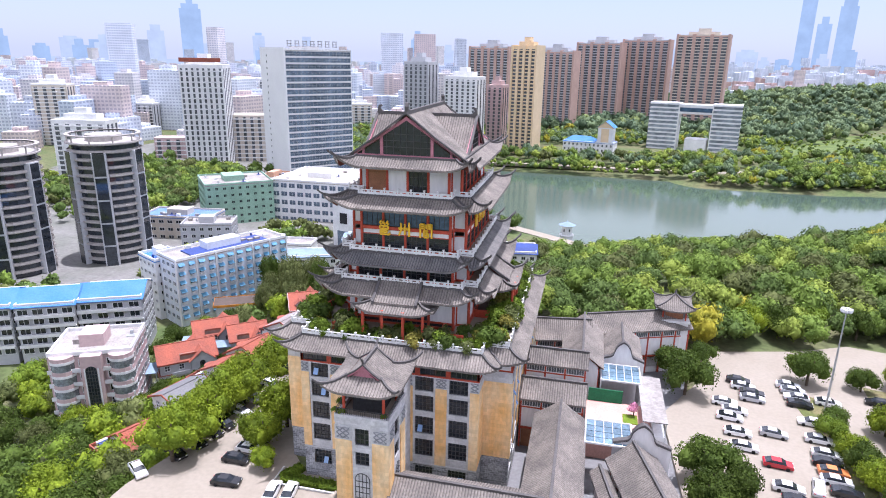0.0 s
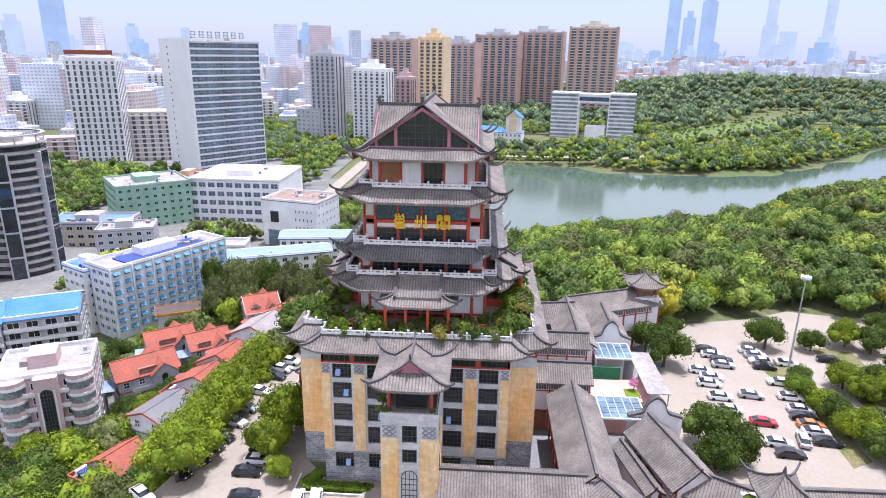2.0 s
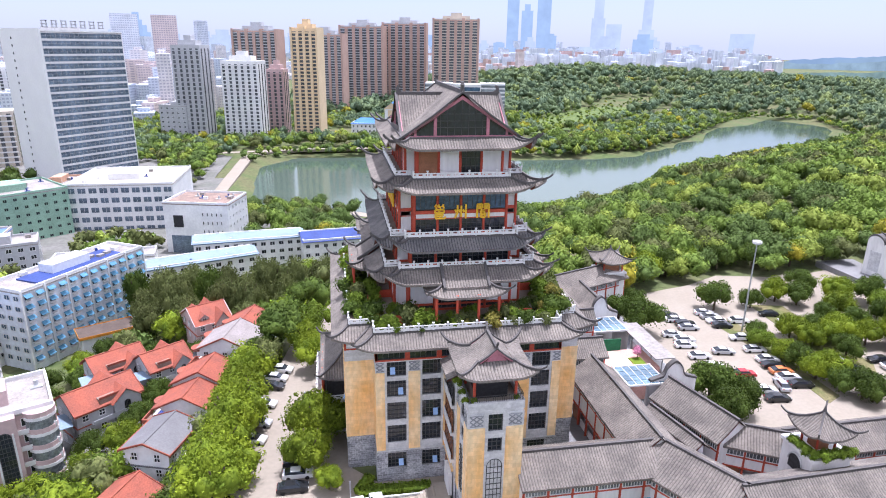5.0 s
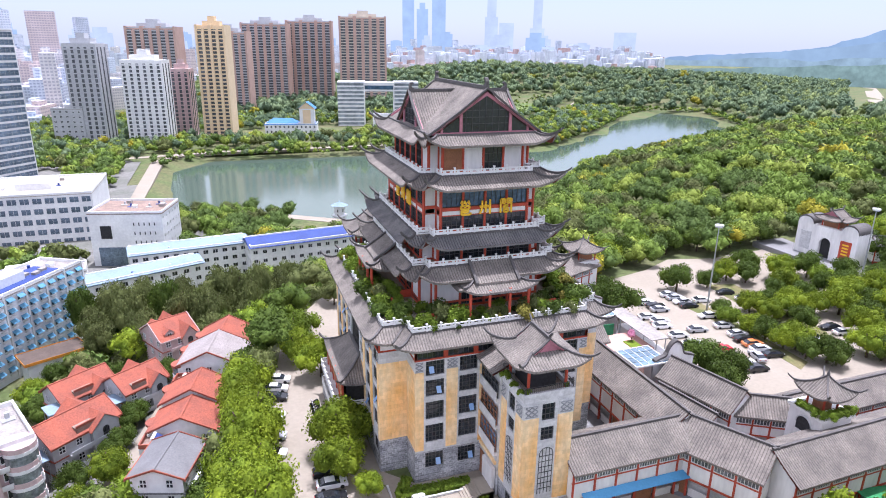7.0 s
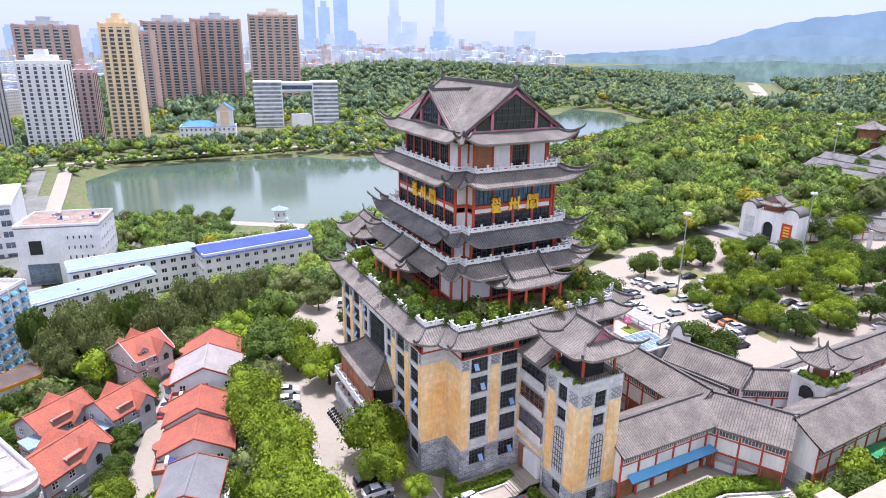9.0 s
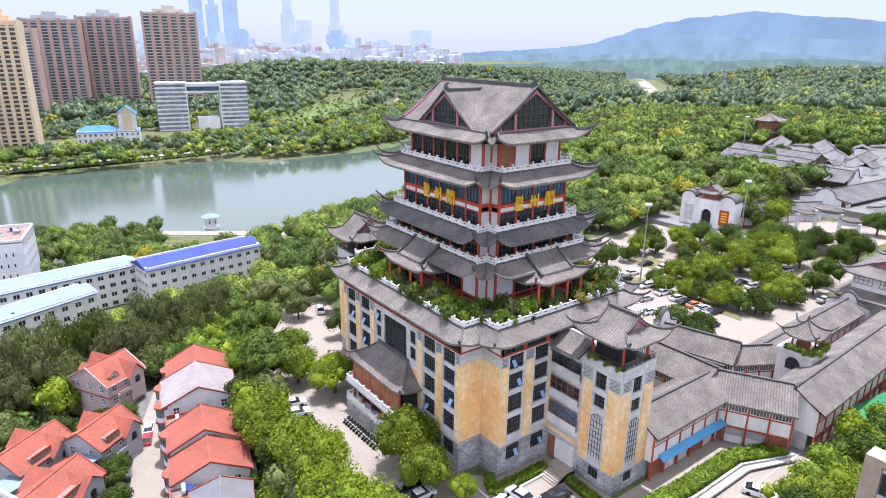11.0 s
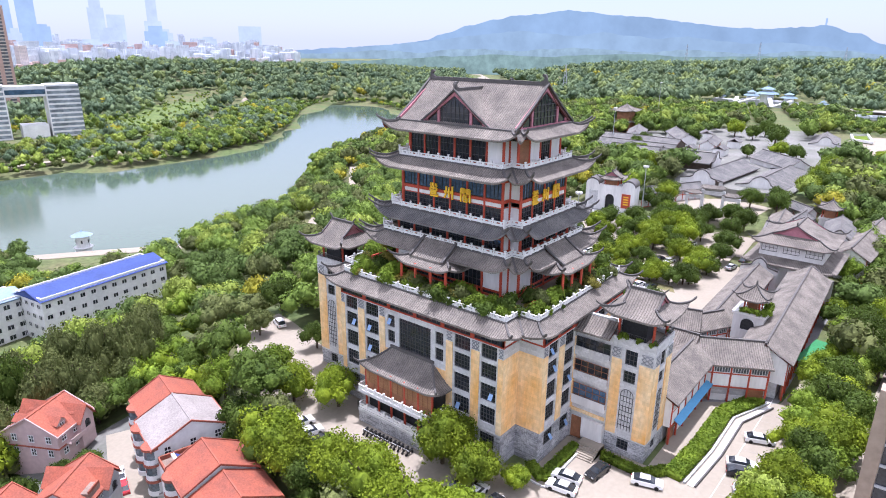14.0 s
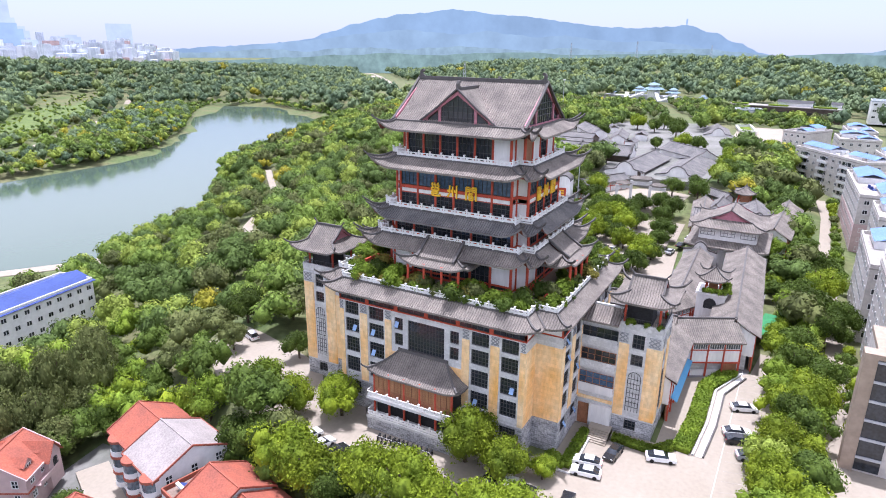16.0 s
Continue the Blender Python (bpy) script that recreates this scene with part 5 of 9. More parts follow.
def house(label, x, y, z0, w, d, h, rise, rz, wall, roofm, dormer=True, terrace=None, porch=True, cross=True, bays=(), flat_part=None, trim=None, end=(0, 0)):
    """A villa with a pitched roof, dormers, windows, balcony and a roof terrace."""
    ob = thing("house", label, "house", (x, y, z0), rz)
    trim = trim or RED_ROOF
    body = Mesh().box(-w / 2, -d / 2, -4, w / 2, d / 2, h)
    for sx in (-1, 1):
        body.face([(sx * w / 2, -d / 2, h), (sx * w / 2, d / 2, h), (sx * w / 2, 0, h + rise)])
    b = part("wall", body, wall, ob)
    roof = Mesh()
    for sy in (-1, 1):
        n = [(-w / 2 - 0.5, sy * (d / 2 + 0.5), h - 0.3), (w / 2 + 0.5, sy * (d / 2 + 0.5), h - 0.3), (w / 2 + 0.5, 0, h + rise), (-w / 2 - 0.5, 0, h + rise)]
        up = [(px, py, pz + 0.22) for px, py, pz in n]
        roof.face(up if sy < 0 else up[::-1]).face(n if sy > 0 else n[::-1])
        roof.face([n[0], n[1], up[1], up[0]] if sy < 0 else [up[0], up[1], n[1], n[0]])
        for i, j in ((0, 3), (1, 2)):
            roof.face([n[i], n[j], up[j], up[i]])
    part("roof", roof, roofm, ob)
    part("ridge", Mesh().box(-w / 2 - 0.5, -0.15, h + rise + 0.12, w / 2 + 0.5, 0.15, h + rise + 0.32), roofm, ob)
    if dormer:
        for sy in (-1, 1):
            for x0 in (-w * 0.22, w * 0.25):
                g = Mesh()
                y0 = sy * d * 0.42
                g.box(x0 - 1.1, min(y0, sy * d * 0.1), h - 0.2, x0 + 1.1, max(y0, sy * d * 0.1), h + 1.3, 0)
                for s in (-1, 1):
                    g.face([(x0 + s * 1.4, y0 + sy * 0.3, h + 1.15), (x0, y0 + sy * 0.3, h + 2.3), (x0, sy * 0.02, h + 2.3), (x0 + s * 1.4, sy * 0.02, h + 1.15)], 1)
                g.face([(x0 - 1.1, y0, h + 1.3), (x0 + 1.1, y0, h + 1.3), (x0, y0, h + 2.2)], 0)
                dm = part("dormer", g, [wall, roofm], ob)
                part("window", shared_window(1.2, 1.1, 2, 1), None, dm, at=(x0, y0 + sy * 0.17, h + 0.2), rz=0 if sy < 0 else math.pi)
    if terrace:
        tx, tw = terrace
        t0 = h + rise * 0.42
        part("roof_terrace", Mesh().box(tx - tw / 2, -d / 2 - 0.1, h - 0.4, tx + tw / 2, -d * 0.16, t0, 0).box(tx - tw / 2, -d / 2 - 0.1, t0, tx + tw / 2, -d / 2 + 0.15, t0 + 0.5, 1), [WELL, roofm], ob)
    if cross:
        # a cross wing with its own gable towards the front
        g = Mesh()
        x0, hw, zr = w * 0.24, min(2.6, w * 0.2), h + rise * 0.85
        for sy in (-1, 1):
            y1 = sy * (d / 2 + 1.0)
            g.box(x0 - hw, min(0, y1), 0, x0 + hw, max(0, y1), h, 0)
            g.face([(x0 - hw, y1, h), (x0 + hw, y1, h), (x0, y1, zr - 0.2)], 0)
            for s in (-1, 1):
                q = [(x0 + s * (hw + 0.5), 0, h - 0.3), (x0 + s * (hw + 0.5), y1 + sy * 0.5, h - 0.3), (x0, y1 + sy * 0.5, zr), (x0, 0, zr)]
                g.face(q, 1).face([(a_, b_, c_ - 0.18) for a_, b_, c_ in q], 1)
        cw = part("cross_wing", g, [wall, roofm], ob)
        for sy in (-1, 1):
            part("window", arched_window(1.2, 2.2), None, cw, at=(x0, sy * (d / 2 + 1.15), h - 2.6), rz=0 if sy < 0 else math.pi)
    for sy in (-1, 1):
        part("fascia", Mesh().box(-w / 2 - 0.55, sy * (d / 2 + 0.55) - 0.08, h - 0.45, w / 2 + 0.55, sy * (d / 2 + 0.55) + 0.08, h - 0.05), trim, ob)
    for sx in (-1, 1):
        line = [(sx * (w / 2 + 0.52), -d / 2 - 0.5, h - 0.2), (sx * (w / 2 + 0.52), 0, h + rise + 0.05), (sx * (w / 2 + 0.52), d / 2 + 0.5, h - 0.2)]
        part("verge_board", Mesh().tube(line, 0.16, 0.34), trim, ob)
    for bx in bays:
        for f in range(3):
            zf = h - 3.0 * (f + 1)
            part("bay", Mesh().cyl(bx, d / 2 + 0.1, zf, zf + 0.9, 1.4, k=14), wall, ob)
            part("bay_band", Mesh().cyl(bx, d / 2 + 0.1, zf + 2.55, zf + 3.0, 1.55, k=14), trim, ob)
            part("bay_window", Mesh().cyl(bx, d / 2 + 0.1, zf + 0.9, zf + 2.55, 1.3, k=14), VILLA_GLASS, ob)
    if flat_part:
        # a lower flat terrace with a red-edged parapet and a solar heater
        fx, fw, fd = flat_part
        zt = h - 1.2
        part("terrace_wing", Mesh().box(fx - fw / 2, d / 2, -4, fx + fw / 2, d / 2 + fd, zt), wall, ob)
        part("terrace_floor", Mesh().box(fx - fw / 2 + 0.2, d / 2, zt, fx + fw / 2 - 0.2, d / 2 + fd - 0.2, zt + 0.1), WELL, ob)
        part("parapet", Mesh().box(fx - fw / 2, d / 2 + fd - 0.2, zt, fx + fw / 2, d / 2 + fd, zt + 0.8).box(fx - fw / 2, d / 2, zt, fx - fw / 2 + 0.2, d / 2 + fd - 0.2, zt + 0.8).box(fx + fw / 2 - 0.2, d / 2, zt, fx + fw / 2, d / 2 + fd - 0.2, zt + 0.8), trim, ob)
        part("solar_heater", Mesh().face([(fx - 0.9, d / 2 + 0.8, zt + 0.3), (fx + 0.9, d / 2 + 0.8, zt + 0.3), (fx + 0.9, d / 2 + 2.2, zt + 1.3), (fx - 0.9, d / 2 + 2.2, zt + 1.3)]).box(fx - 1.0, d / 2 + 2.1, zt + 0.1, fx + 1.0, d / 2 + 2.5, zt + 1.5), SOLAR_BLUE, ob)
    for sx, ln in zip((1, -1), end):
        # a flat brown roof terrace at one end, behind a red-edged parapet
        if ln:
            x0, x1, zt = min(sx * w / 2, sx * (w / 2 + ln)), max(sx * w / 2, sx * (w / 2 + ln)), h - 0.9
            part("terrace_wing", Mesh().box(x0, -d * 0.1, -4, x1, d / 2 + 0.6, zt), wall, ob)
            part("terrace_floor", Mesh().box(x0 + 0.2, -d * 0.1 + 0.2, zt, x1 - 0.2, d / 2 + 0.4, zt + 0.1), WELL, ob)
            part("parapet", Mesh().box(x0, d / 2 + 0.4, zt, x1, d / 2 + 0.65, zt + 0.85), trim, ob)
            xe = x1 if sx > 0 else x0
            part("parapet", Mesh().box(xe - 0.12, -d * 0.1, zt, xe + 0.12, d / 2 + 0.4, zt + 0.85), trim, ob)
            xm, ym = (x0 + x1) / 2, d * 0.28
            heater = part("solar_heater", Mesh().face([(xm - 0.9, ym - 0.7, zt + 0.3), (xm + 0.9, ym - 0.7, zt + 0.3), (xm + 0.9, ym + 0.7, zt + 1.3), (xm - 0.9, ym + 0.7, zt + 1.3)]).box(xm - 0.9, ym + 0.7, zt + 0.1, xm + 0.9, ym + 0.8, zt + 1.2), SOLAR_BLUE, ob)
            part("tank", Mesh().box(xm - 1.0, ym + 0.8, zt + 0.9, xm + 1.0, ym + 1.3, zt + 1.4), MARBLE, heater)
    fl = max(2, round(h / 3.2))
    for f in range(fl):
        z = f * h / fl + 0.9
        for sy in (-1, 1):
            k = max(2, round(w / 3.2))
            for i in range(k):
                part("window", shared_window(1.3, 1.5, 2, 2), None, b, at=(-w / 2 + w * (i + 0.5) / k, sy * (d / 2 + 0.17), z), rz=0 if sy < 0 else math.pi)
        for sx in (-1, 1):
            k = max(2, round(d / 3.6))
            for i in range(k):
                part("window", shared_window(1.2, 1.6, 2, 2), None, b, at=(sx * (w / 2 + 0.17), -d / 2 + d * (i + 0.5) / k, z), rz=sx * math.pi / 2)
        if porch and f:
            part("balcony", Mesh().box(-w * 0.3, -d / 2 - 1.3, f * h / fl - 0.1, w * 0.3, -d / 2, f * h / fl + 0.1).box(-w * 0.3, -d / 2 - 1.3, f * h / fl, w * 0.3, -d / 2 - 1.18, f * h / fl + 0.9), wall, ob)
            part("cornice", Mesh().box(-w / 2 - 0.25, -d / 2 - 0.25, f * h / fl - 0.14, w / 2 + 0.25, d / 2 + 0.25, f * h / fl), roofm, ob)
    return ob


PALE_ROOF = material("pale_weathered_roof", (0.31, 0.275, 0.265), 0.85, 0.3, 1.0, 0.1, second=(0.25, 0.225, 0.215))
SHEET_GREY = material("grey_sheet_roof", (0.17, 0.17, 0.175), 0.6, 0.2, 1.0, 0.1)
WELL = material("brown_roof_terrace", (0.30, 0.22, 0.18), 0.9, 0.3)
HG, HW, HP = TOWN_GREY, TOWN_WHITE, TOWN_PINK
house("white villa wing with a red pitched roof", -66.0, 142.4, -12, 8.6, 10.6, 11.0, 2.8, 77, HW, RED_ROOF, False, cross=False, bays=(1.5,), end=(0, 3.4))
house("white villa with a pale weathered roof and red eaves", -68.3, 133.3, -12, 9.8, 12.4, 11.4, 2.9, 77, HW, PALE_ROOF, False, cross=False, bays=(-3.6, 3.0))
house("white villa with a red roof and small roof terrace", -71.4, 119.4, -12, 7.4, 11.0, 10.6, 2.8, 77, HW, RED_ROOF, False, cross=False, bays=(2.0,), end=(4.2, 0))
house("white villa with a red roof and brown roof terrace", -73.0, 111.4, -12, 6.6, 11.2, 9.8, 2.6, 77, HW, RED_ROOF, False, cross=False, bays=(0.0,), end=(0, 3.6))
house("pale pink villa with red roof, dormers and round balconies", -79.7, 163.0, -12.5, 9.0, 10.6, 5.7, 3.1, 30, HP, RED_ROOF, True, cross=True, flat_part=(0.0, 9.0, 3.6), trim=HP)
house("grey villa with a red roof and a sunken terrace", -94.8, 126.0, -17, 13.0, 9.0, 9.4, 2.7, 42, HG, RED_ROOF, False, (1.0, 5.5))
house("grey villa with red roof and arched windows", -84.9, 138.6, -15, 9.2, 8.2, 8.4, 2.6, 38, HG, RED_ROOF, False, (-1.5, 3.0), cross=True)
house("grey villa with a low red roof", -96.2, 141.4, -16, 11.0, 8.0, 8.2, 2.6, 38, HG, RED_ROOF, False, (-1.0, 4.0))
house("villa with a grey sheet roof and red eaves", -75.4, 98.4, -12.2, 9, 8.0, 11.4, 1.4, 72, HW, SHEET_GREY, False, cross=False)
house("white villa with a bright red roof and solar heater", -78.6, 88.0, -12.4, 6.4, 7.4, 7.6, 2.0, 68, HW, RED_ROOF, False, cross=False, end=(0, 3.6))
shed = thing("shed", "low flat-roofed shed with an orange fascia", "shed", (-108.3, 172.5, -17.5), 28)
part("wall", Mesh().box(-6.5, -3.2, -5, 6.5, 3.2, 4.2), TOWN_WHITE, shed)
part("roof", Mesh().box(-7.2, -3.9, 4.2, 7.2, 3.9, 4.5), material("dark_brown_felt_roof", (0.13, 0.10, 0.085), 0.9, 0.3), shed)
part("fascia", Mesh().box(-7.3, -4.0, 4.0, 7.3, -3.9, 4.75).box(-7.3, 3.9, 4.0, 7.3, 4.0, 4.75).box(-7.3, -3.9, 4.0, -7.2, 3.9, 4.75).box(7.2, -3.9, 4.0, 7.3, 3.9, 4.75), material("orange_fascia", (0.75, 0.3, 0.04), 0.6), shed)
for x, y, w, d, z in ((-100.6, 119.0, 5, 6, -9.6), (-89.0, 133.6, 7.5, 4.5, -8.2), (-98.2, 135.0, 6.5, 4.5, -8.6)):
    ob = thing("lean_to_roof", "pale blue sheet-metal lean-to roof between the villas", "roof", (x, y, z), 28)
    part("sheet", Mesh().box(-w / 2, -d / 2, 0, w / 2, d / 2, 0.12), PALE_BLUE, ob)
    for sx in (-1, 1):
        for sy in (-1, 1):
            part("post", Mesh().cyl(sx * (w / 2 - 0.3), sy * (d / 2 - 0.3), -9.5, 0, 0.08, k=6), STEEL, ob)

BAY_GLASS = glass_material("curtained_bay_glass", (0.24, 0.27, 0.28), 0.15)
# pink block with a tall arched stair window
pink = block("pink and white apartment block with a tall arched stair window", -106.5, 111.5, -16, 17, 14, 16.2, 26, TOWN_PINK, 5, 6, win=(2.0, 1.7), sides="SEW", balcony="S", trim=TOWN_WHITE)
part("stair_window", arched_window(2.2, 13.0), None, pink, "tall arched stair window in a white surround", at=(0.5, -9.0, 1.5))
part("stair_surround", Mesh().box(-1.6, -8.8, -3, 2.6, -7.0, 16.8), TOWN_PINK, pink)
for f in range(6):
    for x0 in (-5.6, 6.2):
        part("bay_band", Mesh().cyl(x0, -6.4, f * 3.2 - 0.9, f * 3.2 - 0.3, 2.65, k=16), TOWN_WHITE, pink)
        part("bay_band", Mesh().cyl(x0, -6.4, f * 3.2 - 0.3, f * 3.2 + 0.6, 2.6, k=16), TOWN_PINK, pink)
for x0 in (-5.6, 6.2):
    part("bay_window", Mesh().cyl(x0, -6.4, 0, 16, 2.5, k=16), BAY_GLASS, pink)
part("arch_trim", Mesh().box(-1.0, -8.95, 1.0, -0.7, -8.8, 14.0).box(1.7, -8.95, 1.0, 2.0, -8.8, 14.0), TOWN_WHITE, pink)

DORM_WALL = material("pale_blue_wall", (0.70, 0.74, 0.79), 0.85, 0.15, 0.3, 0.0, second=(0.60, 0.64, 0.70))
AWNING = material("teal_blue_awning", (0.09, 0.25, 0.38), 0.6, 0.2, 0.5, 0.0)
dorm = block("white dormitory block with blue window awnings", -120.5, 186.5, -20, 41, 13, 20.5, 61, DORM_WALL, 7, 12, win=(1.9, 1.5), glass=GLASS_BLUE, sides="SW", balcony=None, trim=TOWN_WHITE)
for i in range(7):
    part("pilaster", Mesh().box(-20.7 + 41 * i / 6, -7.0, -2, -20.3 + 41 * i / 6, -6.5, 21.4), TOWN_WHITE, dorm)
for f in range(7):
    for i in range(12):
        u = -20.5 + 41 * (i + 0.5) / 12
        part("awning", Mesh().face([(u - 1.0, -7.7, f * 2.93 + 1.75), (u + 1.0, -7.7, f * 2.93 + 1.75), (u + 1.0, -6.55, f * 2.93 + 2.5), (u - 1.0, -6.55, f * 2.93 + 2.5)]).face([(u - 1.0, -6.55, f * 2.93 + 2.4), (u + 1.0, -6.55, f * 2.93 + 2.4), (u + 1.0, -7.7, f * 2.93 + 1.65), (u - 1.0, -7.7, f * 2.93 + 1.65)]), AWNING, dorm)
        part("ledge", Mesh().box(u - 0.8, -7.3, f * 2.93 + 0.55, u + 0.8, -6.5, f * 2.93 + 0.72), TOWN_WHITE, dorm)
part("solar_sheet", Mesh().box(-14, -5, 20.9, 14, 3, 21.3), SOLAR_BLUE, dorm)
block("low white wing beside the dormitory", -138.0, 176.5, -20, 10, 12, 18.5, 61, TOWN_WHITE, 6, 3, win=(1.4, 1.3), sides="SW", roof=BLUE_ROOF)

# blue-roofed blocks
for x, y, w in ((-134.5, 150.0, 17), (-148.5, 141.5, 15), (-163.0, 135.0, 14)):
    ob = block("grey block with glazed galleries under a blue sheet roof", x, y, -19, w, 15, 14.5, 27, TOWN_GREY, 5, 4, win=(2.8, 1.8), glass=GLASS, sides="SE", balcony="S", trim=TOWN_WHITE, hut=False, roof=BLUE_ROOF)
    g = Mesh()
    for sy, z0, z1 in ((-1, 14.8, 18.0), (1, 14.8, 18.0)):
        q = [(-w / 2 - 0.6, sy * 8.2, z0), (w / 2 + 0.6, sy * 8.2, z0), (w / 2 + 0.6, 0, z1), (-w / 2 - 0.6, 0, z1)]
        g.face(q if sy < 0 else q[::-1]).face([(a, b, c - 0.2) for a, b, c in (q[::-1] if sy < 0 else q)])
    for sx in (-1, 1):
        g.face([(sx * (w / 2 + 0.2), -7.6, 14.5), (sx * (w / 2 + 0.2), 7.6, 14.5), (sx * (w / 2 + 0.2), 0, 17.9)], 1)
    part("sheet_roof", g, [BLUE_ROOF, TOWN_WHITE], ob)


ROUND_WALL = material("brown_grey_tower_wall", (0.44, 0.41, 0.385), 0.8, 0.2, 0.4, 0.0)


def round_tower(x, y, z0, r, h, floors, label):
    """A round apartment tower with ring balconies and glass fins."""
    ob = thing("apartment_tower", label, "building", (x, y, z0))
    part("wall", Mesh().cyl(0, 0, -3, h, r - 1.2, k=28), ROUND_WALL, ob)
    fh = h / floors
    ring = Mesh()
    k = 28
    for i in range(k):
        a0, a1 = 2 * math.pi * i / k, 2 * math.pi * (i + 1) / k
        for r0, r1, z0_, z1_ in ((r - 1.3, r, 0, 0.2), (r - 0.12, r, 0.2, 0.7)):
            q = [(rr * math.cos(a), rr * math.sin(a)) for rr, a in ((r0, a0), (r1, a0), (r1, a1), (r0, a1))]
            ring.face([(*p, z1_) for p in q]).face([(*p, z0_) for p in q[::-1]]).face([(*q[1], z0_), (*q[2], z0_), (*q[2], z1_), (*q[1], z1_)]).face([(*q[3], z0_), (*q[0], z0_), (*q[0], z1_), (*q[3], z1_)])
    me = ring.make("balcony", ROUND_WALL)
    glass = Mesh().cyl(0, 0, 1.0, fh - 0.5, r - 1.1, k=28).make("window_band", GLASS)
    for f in range(floors):
        part("balcony", me, None, ob, at=(0, 0, f * fh))
        part("window_band", glass, None, ob, at=(0, 0, f * fh))
    for a in (-115, -60, 5):
        c, s_ = math.cos(radians(a)), math.sin(radians(a))
        fin = part("fin", Mesh().box(r - 1.5, -2.6, -3, r + 0.8, 2.6, h - 3), TOWN_GREY, ob, rz=radians(a))
        for f in range(0, floors, 3):
            part("pane", Mesh().box(r + 0.8, -2.1, f * fh + 0.4, r + 0.9, 2.1, min(h - 3.4, (f + 3) * fh - 0.3)), GLASS, fin)
    crown = Mesh().cyl(0, 0, h, h + 0.5, r + 0.4, k=28).cyl(0, 0, h + 0.5, h + 3.0, r * 0.5, k=16)
    for i in range(10):
        a = 2 * math.pi * i / 10
        crown.cyl((r - 0.6) * math.cos(a), (r - 0.6) * math.sin(a), h, h + 3.0, 0.3, k=6)
    for i in range(28):
        a0, a1 = 2 * math.pi * i / 28, 2 * math.pi * (i + 1) / 28
        q = [(rr * math.cos(a), rr * math.sin(a)) for rr, a in ((r - 1.3, a0), (r + 0.1, a0), (r + 0.1, a1), (r - 1.3, a1))]
        crown.face([(*p, h + 3.5) for p in q]).face([(*p, h + 3.0) for p in q[::-1]]).face([(*q[1], h + 3.0), (*q[2], h + 3.0), (*q[2], h + 3.5), (*q[1], h + 3.5)])
    part("roof", crown, ROUND_WALL, ob)
    return ob


round_tower(-196, 224, -22, 14.0, 50.5, 16, "grey round apartment tower with ring balconies and glass fins")
round_tower(-221, 197, -22, 14.0, 48.0, 15, "grey round apartment tower with ring balconies and glass fins")

# hospital slab and its low wings
SHEET_BLUE = material("light_blue_sheet_roof", (0.15, 0.25, 0.50), 0.75, 0.2, 0.6, 0.05, spec=0.15)
CURTAIN = glass_material("blue_grey_curtain_wall", (0.19, 0.25, 0.33), 0.12)
CREAM_ROOF = material("cream_roof_screed", (0.50, 0.46, 0.40), 0.9, 0.2, 0.5, 0.1)
ORANGE_WALL = material("peach_wall", (0.60, 0.36, 0.24), 0.8, 0.15, 0.3, 0.0)
slab = block("tall white slab with a dark striped curtain wall", -198.3, 426.3, -24, 50, 36, 90, 52, TOWN_WHITE, 22, 18, name="office_tower", win=None, sides="S", glass=CURTAIN, frame=TOWN_GREY)
part("end_wall", Mesh().box(-25.8, -18.8, -3, -24.9, 18.8, 92), material("clean_white_cladding", (0.74, 0.74, 0.74), 0.7, 0.05, 0.3, 0.0), slab)
for f in range(21):
    part("window", shared_window(1.4, 1.6, 1, 1), None, slab, at=(-25.95, 8.0, 4 + f * 4.1), rz=-math.pi / 2)
for i in range(7):
    g = Mesh().box(0, 0, 0, 3.6, 0.3, 0.6).box(0, 0, 1.6, 3.6, 0.3, 2.2).box(0, 0, 3.4, 3.6, 0.3, 4.0).box(0.3, 0, 0, 0.9, 0.3, 4.0).box(2.7, 0, 0, 3.3, 0.3, 4.0)
    part("roof_sign", g, TOWN_GREY, slab, at=(-22 + i * 5.6, -16, 92.5))
block("low white clinic with a pale flat roof", -141, 324, -23, 46, 42, 22.5, 0, TOWN_WHITE, 5, 10, win=(3.6, 2.6), glass=CURTAIN, roof=CREAM_ROOF, sides="SW", name="clinic", trim=TOWN_WHITE)
block("orange and white clinic annex", -172, 322, -23, 14, 24, 21, 0, ORANGE_WALL, 5, 4, win=(2.2, 2.0), sides="SW")
cube = block("white cube block with dark roof yard", -98, 272, -22, 27, 21, 21.5, -14, TOWN_WHITE, 6, 8, win=(0.9, 1.4), sides="WE", roof=WELL, hut=False)
part("entrance_bay", Mesh().box(-11, -10.75, 0, -1, -10.4, 8.5), CURTAIN, cube)
# dark box on the wall face draws the shaded opening
part("recess", Mesh().box(-9.5, -10.7, 12, -5.5, -10.4, 17), DARK, cube)
for i in range(5):
    for f in range(5):
        part("window", shared_window(0.7, 1.5, 1, 1), None, cube, at=(3.0 + i * 1.9, -10.67, 2.5 + f * 3.6))
block("building wrapped in pale green scaffold netting", -184, 300, -22, 34, 30, 21.5, 40, NET_GREEN, 6, 9, win=(1.6, 1.4), frame=NET_GREEN, sides="SW")
block("low old block with blue roof", -190, 262, -22, 34, 18, 11, 8, TOWN_BEIGE, 3, 8, win=(2.6, 1.6), sides="SE", roof=SHEET_BLUE)
block("low old grey block", -166, 247, -22, 22, 14, 12.5, 20, TOWN_GREY, 4, 6, sides="SE")
block("low white sheds by the court", -128, 236, -21, 34, 10, 8.5, 8, TOWN_WHITE, 2, 8, sides="S")

